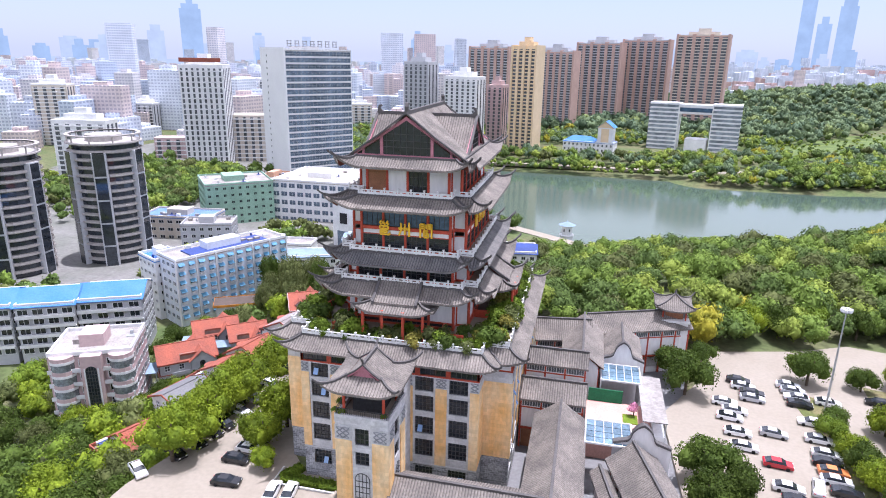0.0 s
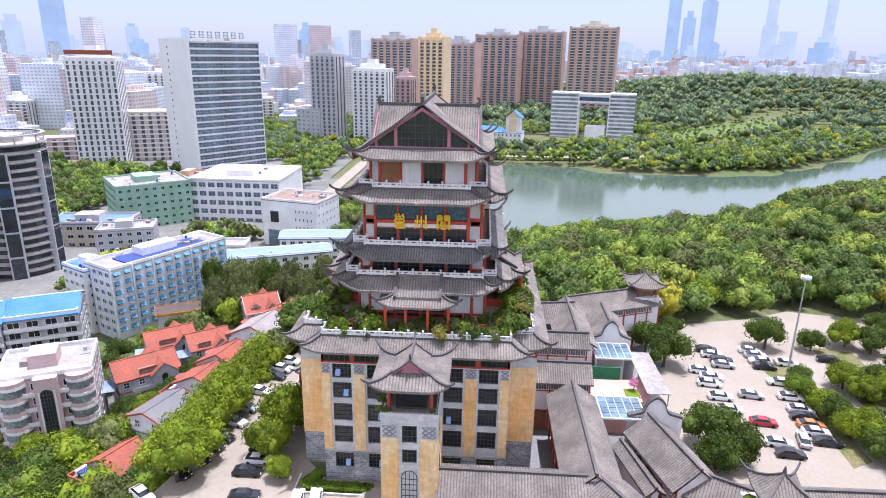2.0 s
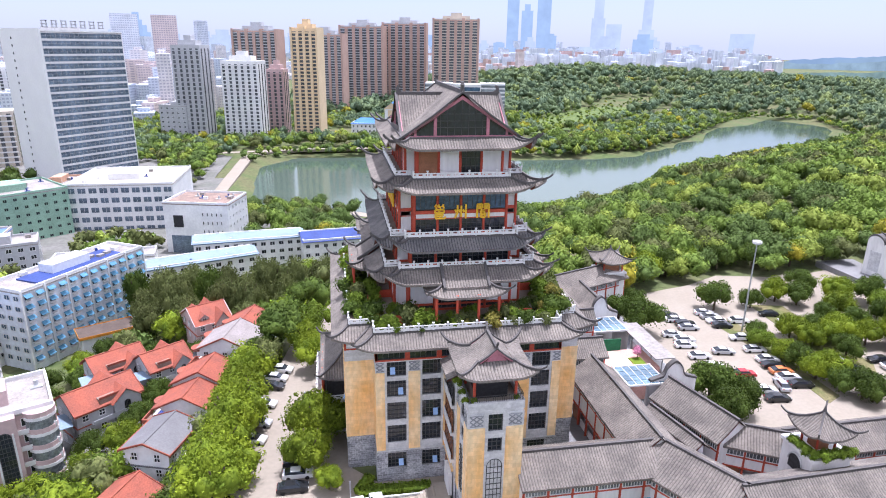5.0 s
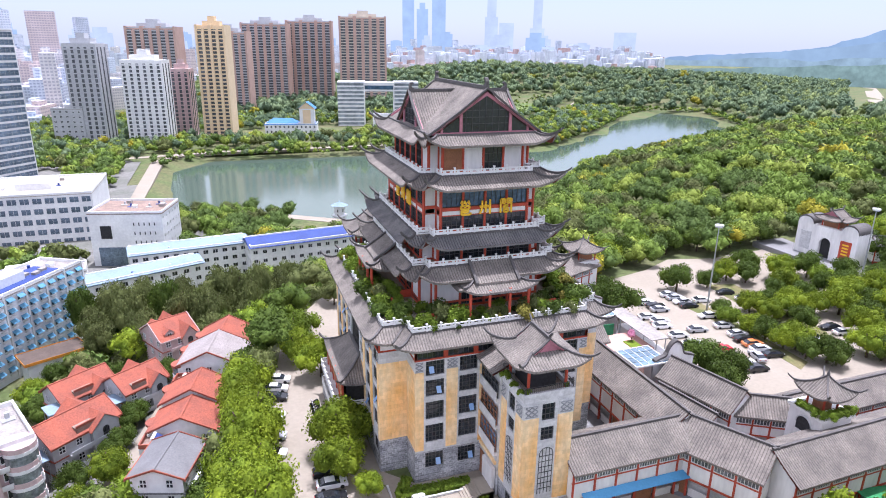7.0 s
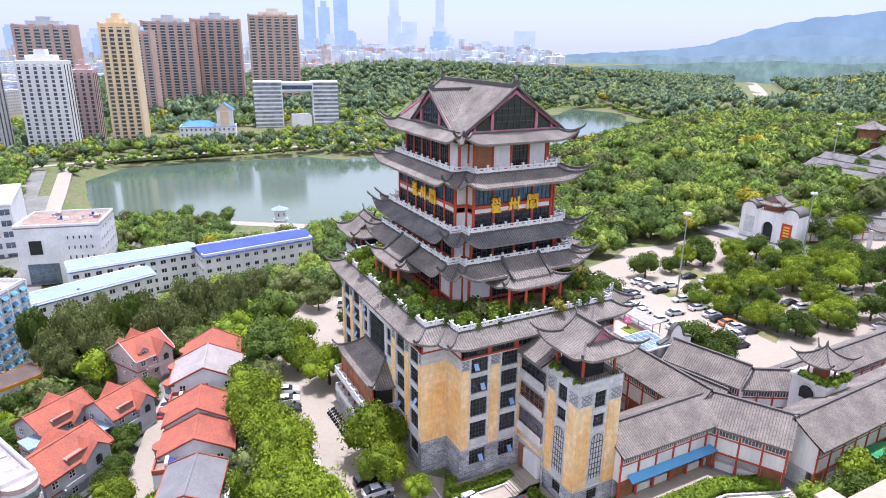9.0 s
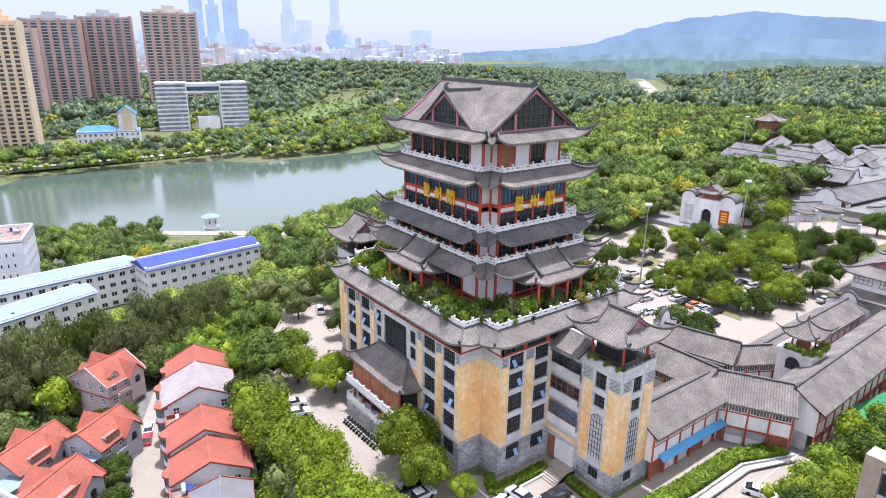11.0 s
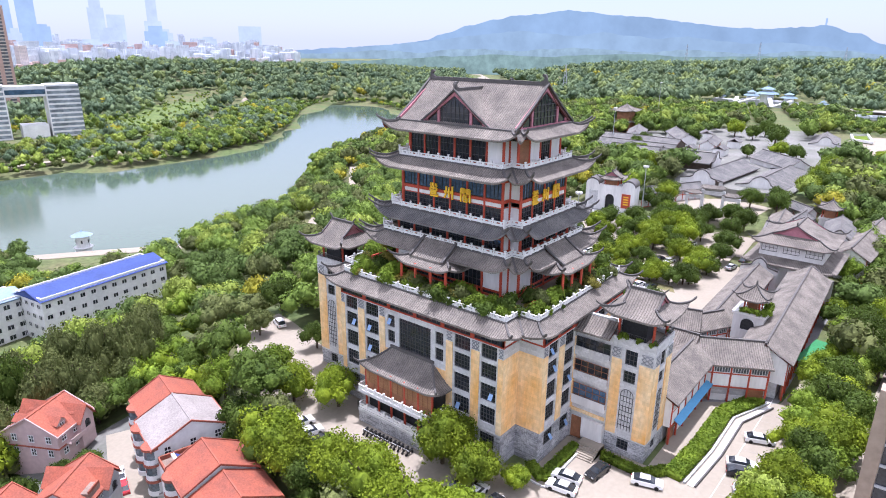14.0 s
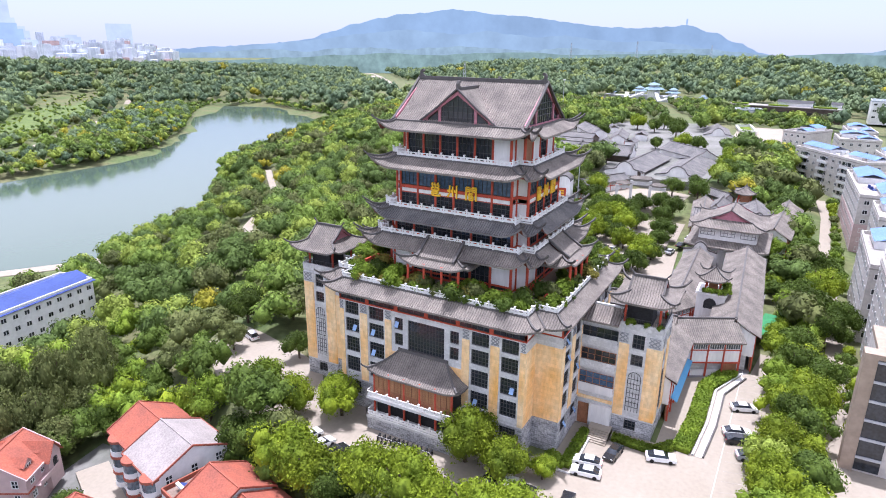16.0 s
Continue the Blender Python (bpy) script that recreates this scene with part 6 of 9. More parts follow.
# lakeside school with solar roof
school = block("long white school block with a deep blue roof", -38, 239, -22, 40, 13, 13.6, 8, TOWN_WHITE, 4, 12, win=(1.7, 1.5), sides="SWE", hut=False, name="school_block")
g = Mesh()
for sy in (-1, 1):
    q = [(-20.6, sy * 7.2, 13.9), (20.6, sy * 7.2, 13.9), (20.6, 0, 16.2), (-20.6, 0, 16.2)]
    g.face(q if sy < 0 else q[::-1]).face([(a, b, c - 0.15) for a, b, c in (q[::-1] if sy < 0 else q)])
for sx in (-1, 1):
    g.face([(sx * 20.3, -7, 13.7), (sx * 20.3, 7, 13.7), (sx * 20.3, 0, 16.1)])
part("sheet_roof", g, SOLAR_BLUE, school)
for label, x, y, w, d, rz in (("long low school block with a pale blue sheet roof", -78, 244, 40, 11, 8), ("long school wing with a pale sheet roof", -96, 218, 46, 10, 22)):
    wing = block(label, x, y, -22, w, d, 12.4, rz, TOWN_WHITE, 4, 12, sides="S", roof=PALE_BLUE, hut=False)
    g = Mesh()
    for sy in (-1, 1):
        q = [(-w / 2 - 0.6, sy * (d / 2 + 0.8), 13.0), (w / 2 + 0.6, sy * (d / 2 + 0.8), 13.0), (w / 2 + 0.6, 0, 14.6), (-w / 2 - 0.6, 0, 14.6)]
        g.face(q if sy < 0 else q[::-1]).face([(a, b, c - 0.15) for a, b, c in (q[::-1] if sy < 0 else q)])
    part("sheet_roof", g, PALE_BLUE, wing)

# towers across the lake
# grey kept light to paint haze over the distant glazing
STRIP = glass_material("grey_window_strip", (0.16, 0.17, 0.19), 0.2)


def tower(label, x, y, w, d, h, rz, wall, accent, floors, z0=-22, ribs=6, name="apartment_tower", crown=True, piers=False):
    """A tall block with balcony slabs on each storey, upright window strips and a stepped head."""
    ob = thing(name, label, "building", (x, y, z0), rz)
    body = Mesh().box(-w / 2, -d / 2, -2, w / 2, d / 2, h)
    part("wall", body, wall, ob)
    fh = h / floors
    comb = []
    for i in range(ribs):
        x0 = -w / 2 + w * (i + 0.5) / ribs
        comb += [(x0 - w / ribs * 0.36, -d / 2 - 0.06), (x0 - w / ribs * 0.36, -d / 2 - 1.0), (x0 + w / ribs * 0.36, -d / 2 - 1.0), (x0 + w / ribs * 0.36, -d / 2 - 0.06)]
    slab_mesh = Mesh().prism(comb + [(x, -y) for x, y in comb[::-1]], 0, 0.9 if not piers else 1.1)
    me = slab_mesh.make("balcony", accent)
    for f in range(1, floors):
        part("balcony", me, None, ob, at=(0, 0, f * fh))
    for i in range(ribs):
        x0 = -w / 2 + w * (i + 0.5) / ribs
        part("window_strip", Mesh().box(x0 - w / ribs * (0.34 if piers else 0.2), -d / 2 - 0.1, 1, x0 + w / ribs * (0.34 if piers else 0.2), d / 2 + 0.1, h - 1.5), STRIP, ob)
    if piers:
        for i in range(ribs + 1):
            x0 = -w / 2 + w * i / ribs
            part("pier", Mesh().box(max(-w / 2 - 0.6, x0 - w / ribs * 0.2), -d / 2 - 1.7, 0, min(w / 2 + 0.6, x0 + w / ribs * 0.2), d / 2 + 1.7, h - (2 if i % 2 else -2)), wall, ob)
    k = max(2, round(d / 6))
    for i in range(k):
        y0 = -d / 2 + d * (i + 0.5) / k
        part("window_strip", Mesh().box(-w / 2 - 0.1, y0 - 1.1, 1, w / 2 + 0.1, y0 + 1.1, h - 1.5), STRIP, ob)
    if crown:
        part("roof", Mesh().box(-w * 0.3, -d * 0.3, h, w * 0.3, d * 0.3, h + 5).box(-w * 0.12, -d * 0.2, h + 5, w * 0.12, d * 0.2, h + 9).box(-w / 2, -d / 2, h, w / 2, d / 2, h + 1.2), accent, ob)
    return ob


BT = "brown and grey high-rise apartment tower across the lake"
tower(BT, -122, 775, 50, 26, 96, -14, BROWN_WALL, TOWN_GREY, 32, piers=True)
tower(BT, -48, 800, 46, 26, 93, -14, BROWN_WALL, TOWN_GREY, 32, piers=True)
tower(BT, 2, 905, 58, 30, 105, -14, BROWN_WALL, TOWN_GREY, 32, piers=True)
tower(BT, 62, 930, 60, 30, 110, -14, BROWN_WALL, TOWN_GREY, 32, piers=True)
tower(BT, 124, 875, 60, 30, 115, -14, BROWN_WALL, TOWN_BEIGE, 33, piers=True)
tower("slender buff apartment tower on the lake shore", -63, 602, 23, 20, 95, -14, BUFF_WALL, BUFF_WALL, 30, ribs=4, piers=True)
tower("white apartment tower with curved balconies", -117, 583, 32, 20, 68, -14, TOWN_WHITE, TOWN_WHITE, 22)
tower("dark glass and grey office tower", -160, 590, 25, 20, 80, -14, TOWN_GREY, TOWN_GREY, 22, ribs=5)
tower("pink tiled apartment tower", -92, 620, 16, 16, 60, -14, TOWN_PINK, TOWN_PINK, 18, ribs=3)
block("small grey tower block with a flat cap", -176, 592, -22, 24, 18, 31, -14, TOWN_GREY, 8, 5, sides="SW")
office = tower("white gridded office tower with a sign on its roof", -295, 452, 32, 30, 76, 20, TOWN_WHITE, TOWN_WHITE, 19, ribs=8, name="office_tower")
part("roof_sign", Mesh().box(-15, -15.5, 79, 15, -15, 82), RED_ROOF, office)
tower("cream apartment block with round balconies", -284, 478, 52, 24, 38, 20, TOWN_BEIGE, TOWN_WHITE, 11, ribs=9, crown=False)

PALE_GLASS = glass_material("pale_office_glass", (0.34, 0.39, 0.44), 0.2)
arch = thing("office_gateway", "grey glass office building bridged like a gateway", "building", (97, 680, -22), -13)
part("wall", Mesh().box(-42, -11, 0, -14, 11, 46), TOWN_WHITE, arch)
part("wall", Mesh().box(16, -11, 0, 42, 11, 46), TOWN_WHITE, arch)
part("bridge", Mesh().box(-14, -9, 36, 16, 9, 45), TOWN_WHITE, arch)
part("low_wing", Mesh().box(-6, -12, 0, 14, 8, 12), TOWN_WHITE, arch)
for f in range(11):
    for a, b in ((-42.2, -15), (17, 42.2)):
        part("window_band", Mesh().box(a, -11.2, 2 + f * 4, b, 11.2, 4.4 + f * 4), PALE_GLASS, arch)
part("window_band", Mesh().box(-14, -9.2, 38, 16, 9.2, 42), GLASS_BLUE, arch)

temple = block("white lakeside hall with blue roof and a gabled tower", -2, 605, -22, 46, 18, 13, -13, TOWN_WHITE, 3, 12, win=(1.6, 2.2), sides="S", roof=BLUE_ROOF, hut=False)
g = Mesh()
pts = [(-23.8, -9.8), (7.0, -9.8), (7.0, 9.8), (-23.8, 9.8)]
for p, q in zip(pts, pts[1:] + pts[:1]):
    mid_p, mid_q = [(max(-16, min(0, v[0])), 0) for v in (p, q)]
    g.face([(*p, 13.4), (*q, 13.4), (*mid_q, 18.0), (*mid_p, 18.0)] if mid_p != mid_q else [(*p, 13.4), (*q, 13.4), (*mid_q, 18.0)])
part("hip_roof", g, BLUE_ROOF, temple)
part("front_panel", Mesh().box(11, -7.2, 14, 18, -7.0, 26), BUFF_WALL, temple)
part("tower", Mesh().box(8, -7, 0, 21, 6, 27), TOWN_WHITE, temple)
part("tower_roof", Mesh().face([(6.5, -8, 27), (14.5, -8, 33), (14.5, 7, 33), (6.5, 7, 27)]).face([(14.5, -8, 33), (22.5, -8, 27), (22.5, 7, 27), (14.5, 7, 33)]).face([(7, -7.2, 27), (22, -7.2, 27), (14.5, -7.2, 32.6)], 1), [BLUE_ROOF, BUFF_WALL], temple)

rng = random.Random(5)
WALLS = [TOWN_WHITE, TOWN_BEIGE, TOWN_GREY, TOWN_PINK, TOWN_WHITE]
# the nearer town behind the hospital
for i in range(12):
    x, y = rng.uniform(-620, -250), rng.uniform(330, 900)
    if x > -330 and y < 500 or x > -260 and y < 640:
        continue
    h = rng.choice([18, 22, 26, 30, 40, 55])
    w, d = rng.uniform(22, 48), rng.uniform(14, 22)
    m = rng.choice(WALLS)
    tower(rng.choice(["white town block with balconies", "pale apartment block with balconies"]), x, y, w, d, h, rng.choice([10, 20, 100]), m, TOWN_WHITE, max(5, round(h / 3.3)), ribs=max(3, round(w / 7)), crown=h > 26)

# far town: many small blocks joined, too small to tell apart
far = Mesh()
for i in range(2600):
    ang = rng.uniform(-62, 33)
    dist = 900 + 2900 * rng.random() ** 1.3
    x, y = math.sin(radians(ang)) * dist, math.cos(radians(ang)) * dist
    if -180 < x < 330 and y < 1500 or x > 330 and y < 1900 - (x - 330) * 0.1 or x < -180 and y < 640:
        continue
    h = rng.choice([9, 12, 16, 20, 26, 34]) * (1.5 if x < -250 else 0.8)
    if rng.random() < 0.06:
        h *= 2.4
    w, d = rng.uniform(14, 40), rng.uniform(12, 24)
    z = height(x, y)
    far.box(x - w / 2, y - d / 2, z - 5, x + w / 2, y + d / 2, z + h, rng.randrange(5) if x < 330 or rng.random() < 0.6 else 5, turn=rng.uniform(0, 1.5))
for i in range(620):
    # the district beyond the wooded hills rises over them
    ang, dist = rng.uniform(2, 36), rng.uniform(2300, 3900)
    x, y = math.sin(radians(ang)) * dist, math.cos(radians(ang)) * dist
    h = rng.choice([26, 34, 40, 46, 54, 64]) * (dist / 3000) * (1.35 if rng.random() < 0.12 else 1.0)
    w, d = rng.uniform(24, 70), rng.uniform(16, 30)
    far.box(x - w / 2, y - d / 2, -40, x + w / 2, y + d / 2, h - 22, 5 if rng.random() < 0.07 else rng.choice([0, 0, 0, 1]), turn=rng.uniform(0, 1.5))
for i in range(620):
    # closely packed town behind the slab
    ang, dist = rng.uniform(-64, -12), rng.uniform(640, 1700)
    x, y = math.sin(radians(ang)) * dist, math.cos(radians(ang)) * dist
    if x > -330 and y < 720 or x > -190 and y < 1050 or y < 470:
        continue
    h = rng.choice([14, 18, 22, 28, 36, 48, 62]) * rng.uniform(0.85, 1.15)
    w, d = rng.uniform(16, 44), rng.uniform(13, 20)
    z = height(x, y)
    t_ = rng.choice([0.15, 0.35, 1.4, 1.75])
    mi = rng.choice([0, 0, 1, 2, 3, 4])
    far.box(x - w / 2, y - d / 2, z - 5, x + w / 2, y + d / 2, z + h, mi, turn=t_)
    far.box(x - w * 0.2, y - d * 0.3, z + h, x + w * 0.15, y + d * 0.3, z + h + rng.uniform(2.5, 6), mi, turn=t_)
def storeys(m, step=3.4, share=0.5, dark=0.42):
    """Adds dark window bands at each storey of a far wall."""
    t = m.node_tree
    b = t.nodes["Principled BSDF"]
    co, sep, mul, fr, gt, mx = [t.nodes.new("ShaderNode" + n) for n in ("TexCoord", "SeparateXYZ", "Math", "Math", "Math", "Mix")]
    mul.operation, fr.operation, gt.operation = "MULTIPLY", "FRACT", "GREATER_THAN"
    mul.inputs[1].default_value, gt.inputs[1].default_value = 1 / step, share
    mx.data_type, mx.blend_type = "RGBA", "MULTIPLY"
    mx.inputs[7].default_value = (dark, dark * 1.05, dark * 1.15, 1)
    t.links.new(co.outputs["Object"], sep.inputs[0])
    t.links.new(sep.outputs[2], mul.inputs[0])
    t.links.new(mul.outputs[0], fr.inputs[0])
    t.links.new(fr.outputs[0], gt.inputs[0])
    # window bands broken up by piers
    add, mul2, fr2, gt2, both = [t.nodes.new("ShaderNodeMath") for _ in range(5)]
    add.operation, mul2.operation, fr2.operation, gt2.operation, both.operation = "ADD", "MULTIPLY", "FRACT", "GREATER_THAN", "MULTIPLY"
    mul2.inputs[1].default_value, gt2.inputs[1].default_value = 1 / 4.3, 0.36
    t.links.new(sep.outputs[0], add.inputs[0])
    t.links.new(sep.outputs[1], add.inputs[1])
    t.links.new(add.outputs[0], mul2.inputs[0])
    t.links.new(mul2.outputs[0], fr2.inputs[0])
    t.links.new(fr2.outputs[0], gt2.inputs[0])
    t.links.new(gt.outputs[0], both.inputs[0])
    t.links.new(gt2.outputs[0], both.inputs[1])
    t.links.new(both.outputs[0], mx.inputs[0])
    t.links.new(b.inputs["Base Color"].links[0].from_socket, mx.inputs[6])
    t.links.new(mx.outputs[2], b.inputs["Base Color"])
    return m


# far walls carry the haze in their colour: pale, bluish, softened window bands
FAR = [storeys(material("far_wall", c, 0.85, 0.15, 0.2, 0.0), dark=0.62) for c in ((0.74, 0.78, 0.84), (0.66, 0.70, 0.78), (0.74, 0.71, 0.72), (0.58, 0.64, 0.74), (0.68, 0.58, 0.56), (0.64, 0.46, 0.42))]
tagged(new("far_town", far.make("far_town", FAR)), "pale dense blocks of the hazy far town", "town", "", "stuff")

# skyline and mountains, their haze painted as self-lit colour
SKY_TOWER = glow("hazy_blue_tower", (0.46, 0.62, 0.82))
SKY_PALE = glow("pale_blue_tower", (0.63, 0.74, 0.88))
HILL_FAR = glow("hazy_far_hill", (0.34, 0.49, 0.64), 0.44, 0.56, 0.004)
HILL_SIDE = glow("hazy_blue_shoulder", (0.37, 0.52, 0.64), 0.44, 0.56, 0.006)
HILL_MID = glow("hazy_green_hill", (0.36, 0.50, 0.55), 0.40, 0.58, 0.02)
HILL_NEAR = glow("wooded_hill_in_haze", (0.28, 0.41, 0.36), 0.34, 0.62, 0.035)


def skyline(name, label, az0, az1, el_list, dist, mat, base=-60):
    """A far form in the haze, given by bearings from the town's middle and heights."""
    g = Mesh()
    k = len(el_list) - 1
    pts = []
    jag = random.Random(k)
    for i in range(k * 5 + 1):
        j, u = min(i // 5, k - 1), (i - min(i // 5, k - 1) * 5) / 5
        u = u * u * (3 - 2 * u)
        el = el_list[j] * (1 - u) + el_list[j + 1] * u + jag.uniform(-1, 1) * dist * 0.0009
        a = radians(az0 + (az1 - az0) * i / (k * 5))
        pts.append((math.sin(a) * dist, math.cos(a) * dist, el))
    for p, q in zip(pts, pts[1:]):
        g.face([(p[0], p[1], base), (q[0], q[1], base), q, p]).face([p, q, (q[0] * 1.05, q[1] * 1.05, base), (p[0] * 1.05, p[1] * 1.05, base)])
    return tagged(new(name, g.make(name, mat)), label, "backdrop", "", "structure")


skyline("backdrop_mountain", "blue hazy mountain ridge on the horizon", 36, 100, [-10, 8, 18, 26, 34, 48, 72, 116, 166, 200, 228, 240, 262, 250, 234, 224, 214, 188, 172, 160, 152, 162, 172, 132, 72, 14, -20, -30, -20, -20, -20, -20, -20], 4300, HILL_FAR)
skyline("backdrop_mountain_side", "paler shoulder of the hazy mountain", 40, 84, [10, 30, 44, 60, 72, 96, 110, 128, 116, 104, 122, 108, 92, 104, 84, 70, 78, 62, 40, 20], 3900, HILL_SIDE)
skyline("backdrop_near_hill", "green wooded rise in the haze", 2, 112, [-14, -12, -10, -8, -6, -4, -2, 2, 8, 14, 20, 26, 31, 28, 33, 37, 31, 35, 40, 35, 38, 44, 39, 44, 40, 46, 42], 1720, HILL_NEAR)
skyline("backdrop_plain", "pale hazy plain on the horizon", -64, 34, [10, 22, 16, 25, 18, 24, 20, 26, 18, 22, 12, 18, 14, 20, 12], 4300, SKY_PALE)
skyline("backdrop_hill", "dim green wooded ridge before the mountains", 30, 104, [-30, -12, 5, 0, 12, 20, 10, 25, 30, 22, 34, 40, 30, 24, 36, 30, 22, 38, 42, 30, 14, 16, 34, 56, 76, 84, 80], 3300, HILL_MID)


def haze_tower(az, w, h, dist, mat, steps=((1.0, 1.0),), z0=-40):
    a = radians(az)
    x, y = math.sin(a) * dist, math.cos(a) * dist
    g = Mesh()
    for sw, sh in steps:
        g.box(x - w * sw / 2, y - w * 0.4, z0, x + w * sw / 2, y + w * 0.4, z0 + (h - z0) * sh, turn=-a)
    return tagged(new("backdrop_tower", g.make("backdrop_tower", mat)), "hazy blue skyscraper on the horizon", "backdrop", "", "structure")


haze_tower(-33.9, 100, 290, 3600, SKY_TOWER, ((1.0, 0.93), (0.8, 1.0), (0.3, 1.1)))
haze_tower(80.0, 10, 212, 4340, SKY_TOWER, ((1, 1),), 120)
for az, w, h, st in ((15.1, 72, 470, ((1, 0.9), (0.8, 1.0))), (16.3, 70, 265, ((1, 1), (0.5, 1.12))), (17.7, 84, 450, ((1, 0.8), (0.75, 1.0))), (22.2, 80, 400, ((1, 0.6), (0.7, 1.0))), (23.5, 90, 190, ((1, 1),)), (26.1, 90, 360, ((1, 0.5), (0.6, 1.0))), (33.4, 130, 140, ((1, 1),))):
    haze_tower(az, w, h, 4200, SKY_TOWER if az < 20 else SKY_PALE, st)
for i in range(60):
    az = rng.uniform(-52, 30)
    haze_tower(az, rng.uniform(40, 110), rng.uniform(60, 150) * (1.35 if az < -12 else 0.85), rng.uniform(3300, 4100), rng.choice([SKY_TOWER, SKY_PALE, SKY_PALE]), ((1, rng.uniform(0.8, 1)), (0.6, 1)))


# ---- the old-style quarter to the east ----
WOOD_WALL = material("dark_timber_wall", (0.10, 0.075, 0.06), 0.7, 0.4, 1.0, 0.2)
QUARTER = "grey-tiled hall with white gable walls in the old-style quarter"
for p0, p1, half, ze, zr, zg in (((146.5, 93.5), (190, 91), 8.5, 10.6, 14.2, 8), ((140.5, 113.6), (184, 110), 7.6, 11.8, 15.2, 8), ((188, 88), (208, 108), 6.5, 13.0, 16.4, 9), ((175.5, 119), (175.5, 143), 7.6, 13.5, 17.2, 9), ((175.5, 143.4), (175.5, 168), 7.6, 13.5, 17.2, 9),
                                 ((192, 142), (194, 182), 7.2, 13.5, 16.6, 9), ((209, 146), (212, 188), 7.2, 14.0, 17.0, 9), ((232, 150), (262, 168), 5.5, 14.0, 16.8, 9), ((286, 94), (322, 99), 7.5, 10.8, 14.2, 8), ((228, 178), (262, 190), 5.5, 13.5, 16.5, 9), ((225, 138), (250, 142), 4.5, 13.0, 15.6, 9),
                                 ((108, 126), (134, 112), 3.0, 10.5, 12.4, 5), ((98, 60), (121, 62.5), 4.5, 8.0, 10.5, 2), ((106, 74), (122, 73), 3.2, 8.0, 10.2, 3), ((137, 86), (122, 71), 2.6, 9.2, 11.0, 5), ((98, 68), (98, 80), 3.6, 8.0, 10.2, 3)):
    hall(QUARTER, p0, p1, half, ze, zr, zg - 3, windows=half < 4.6, rib=0.8, wall=WOOD_WALL if 7 < half < 7.7 else WHITE, tiles=[SLATE, SOFFIT, SOFFIT, SLATE_PAN])
for x, y, rz, w, z0, z1 in ((146.1, 93.5, 90, 18, 10.8, 14.9), (140.1, 113.6, 95, 16, 12.0, 16.0), (175.5, 143.2, 0, 12, 14.0, 18.0), (175.5, 131, 0, 12, 14.0, 18.0), (175.5, 118.6, 0, 12, 14.0, 18.0), (285.6, 94, 98, 16, 11.0, 15.2), (97.6, 60, 97, 9, 8, 11), (190.4, 91, 90, 18, 10.8, 14.6)):
    horse_gable(x, y, rz, w, z0, z1)
rooftop_pavilion(123.5, 66.2, 8.5, 15.0, 3.0)
for x, y, w, d, rz in ((222, 158, 7, 5, 10), (206, 140, 6, 5, 0), (246, 130, 10, 6, 8), (268, 152, 9, 6, 20), (214, 128, 8, 5, 0)):
    ob = thing("kiosk", "small white kiosk with a grey tile roof in the lanes", "kiosk", (x, y, 10.4), rz)
    part("wall", Mesh().box(-w / 2, -d / 2, -1, w / 2, d / 2, 3.6), WHITE, ob)
    g = Mesh()
    g.roof((-w / 2 - 0.6, -d / 2 - 0.6), (1, 0), (0, 1), w + 1.2, d / 2 + 0.6, 3.5, 5.2, 0, 0, pitch=0.8).roof((w / 2 + 0.6, d / 2 + 0.6), (-1, 0), (0, -1), w + 1.2, d / 2 + 0.6, 3.5, 5.2, 0, 0, pitch=0.8)
    part("kiosk_roof", g, [SLATE, SOFFIT, SOFFIT, SLATE_PAN], ob)

gate = thing("gatehouse", "white gatehouse with an arched doorway and a small curled roof", "gatehouse", (101.5, 133.0, 5.2), 97)
part("wall", Mesh().box(-9.0, -3.0, -2, -1.7, 3.0, 8.6).box(1.7, -3.0, -2, 9.0, 3.0, 8.6).box(-1.7, -3.0, 5.4, 1.7, 3.0, 8.6), WHITE, gate)
part("doorway", Mesh().box(-1.7, -2.0, -2, 1.7, 2.0, 5.4), DARK, gate)
for sy in (-1, 1):
    g = Mesh()
    curve = [(1.7 * math.cos(math.pi * i / 12), 3.7 + 1.7 * math.sin(math.pi * i / 12)) for i in range(13)]
    for (ax, az), (bx, bz) in zip(curve, curve[1:]):
        g.face([(ax, sy * 3.01, az), (ax, sy * 3.01, 5.45), (bx, sy * 3.01, 5.45), (bx, sy * 3.01, bz)][::sy])
        g.face([(ax, sy * 3.01, az), (bx, sy * 3.01, bz), (bx, sy * 2.0, bz), (ax, sy * 2.0, az)])
    part("door_arch", g, WHITE, gate)
for sx in (-1, 1):
    line = [(sx * 6.6 + 2.4 * math.cos(math.pi * i / 12), 8.4 + 2.0 * math.sin(math.pi * i / 12)) for i in range(13)]
    part("coping", Mesh().tube([(x, 0, z) for x, z in line], 6.2, 0.5), TILE_DARK, gate)
    for y in (-3.05, 3.05):
        part("round_gable", Mesh().face([(x, y, z) for x, z in line] + [(sx * 6.6 - 2.4, y, 8.0), (sx * 6.6 + 2.4, y, 8.0)]), WHITE, gate)
part("poster", Mesh().box(-7.6, 3.02, 0.8, -4.4, 3.12, 6.0), RED, gate, "red poster with plain gold bars", )
for i in range(4):
    part("poster_bar", Mesh().box(-6.9, 3.12, 2.0 + i * 0.9, -5.1, 3.16, 2.45 + i * 0.9), GOLD, gate)
part("relief_panel", Mesh().box(4.4, 3.02, 0.8, 7.6, 3.1, 6.2), GREY, gate)
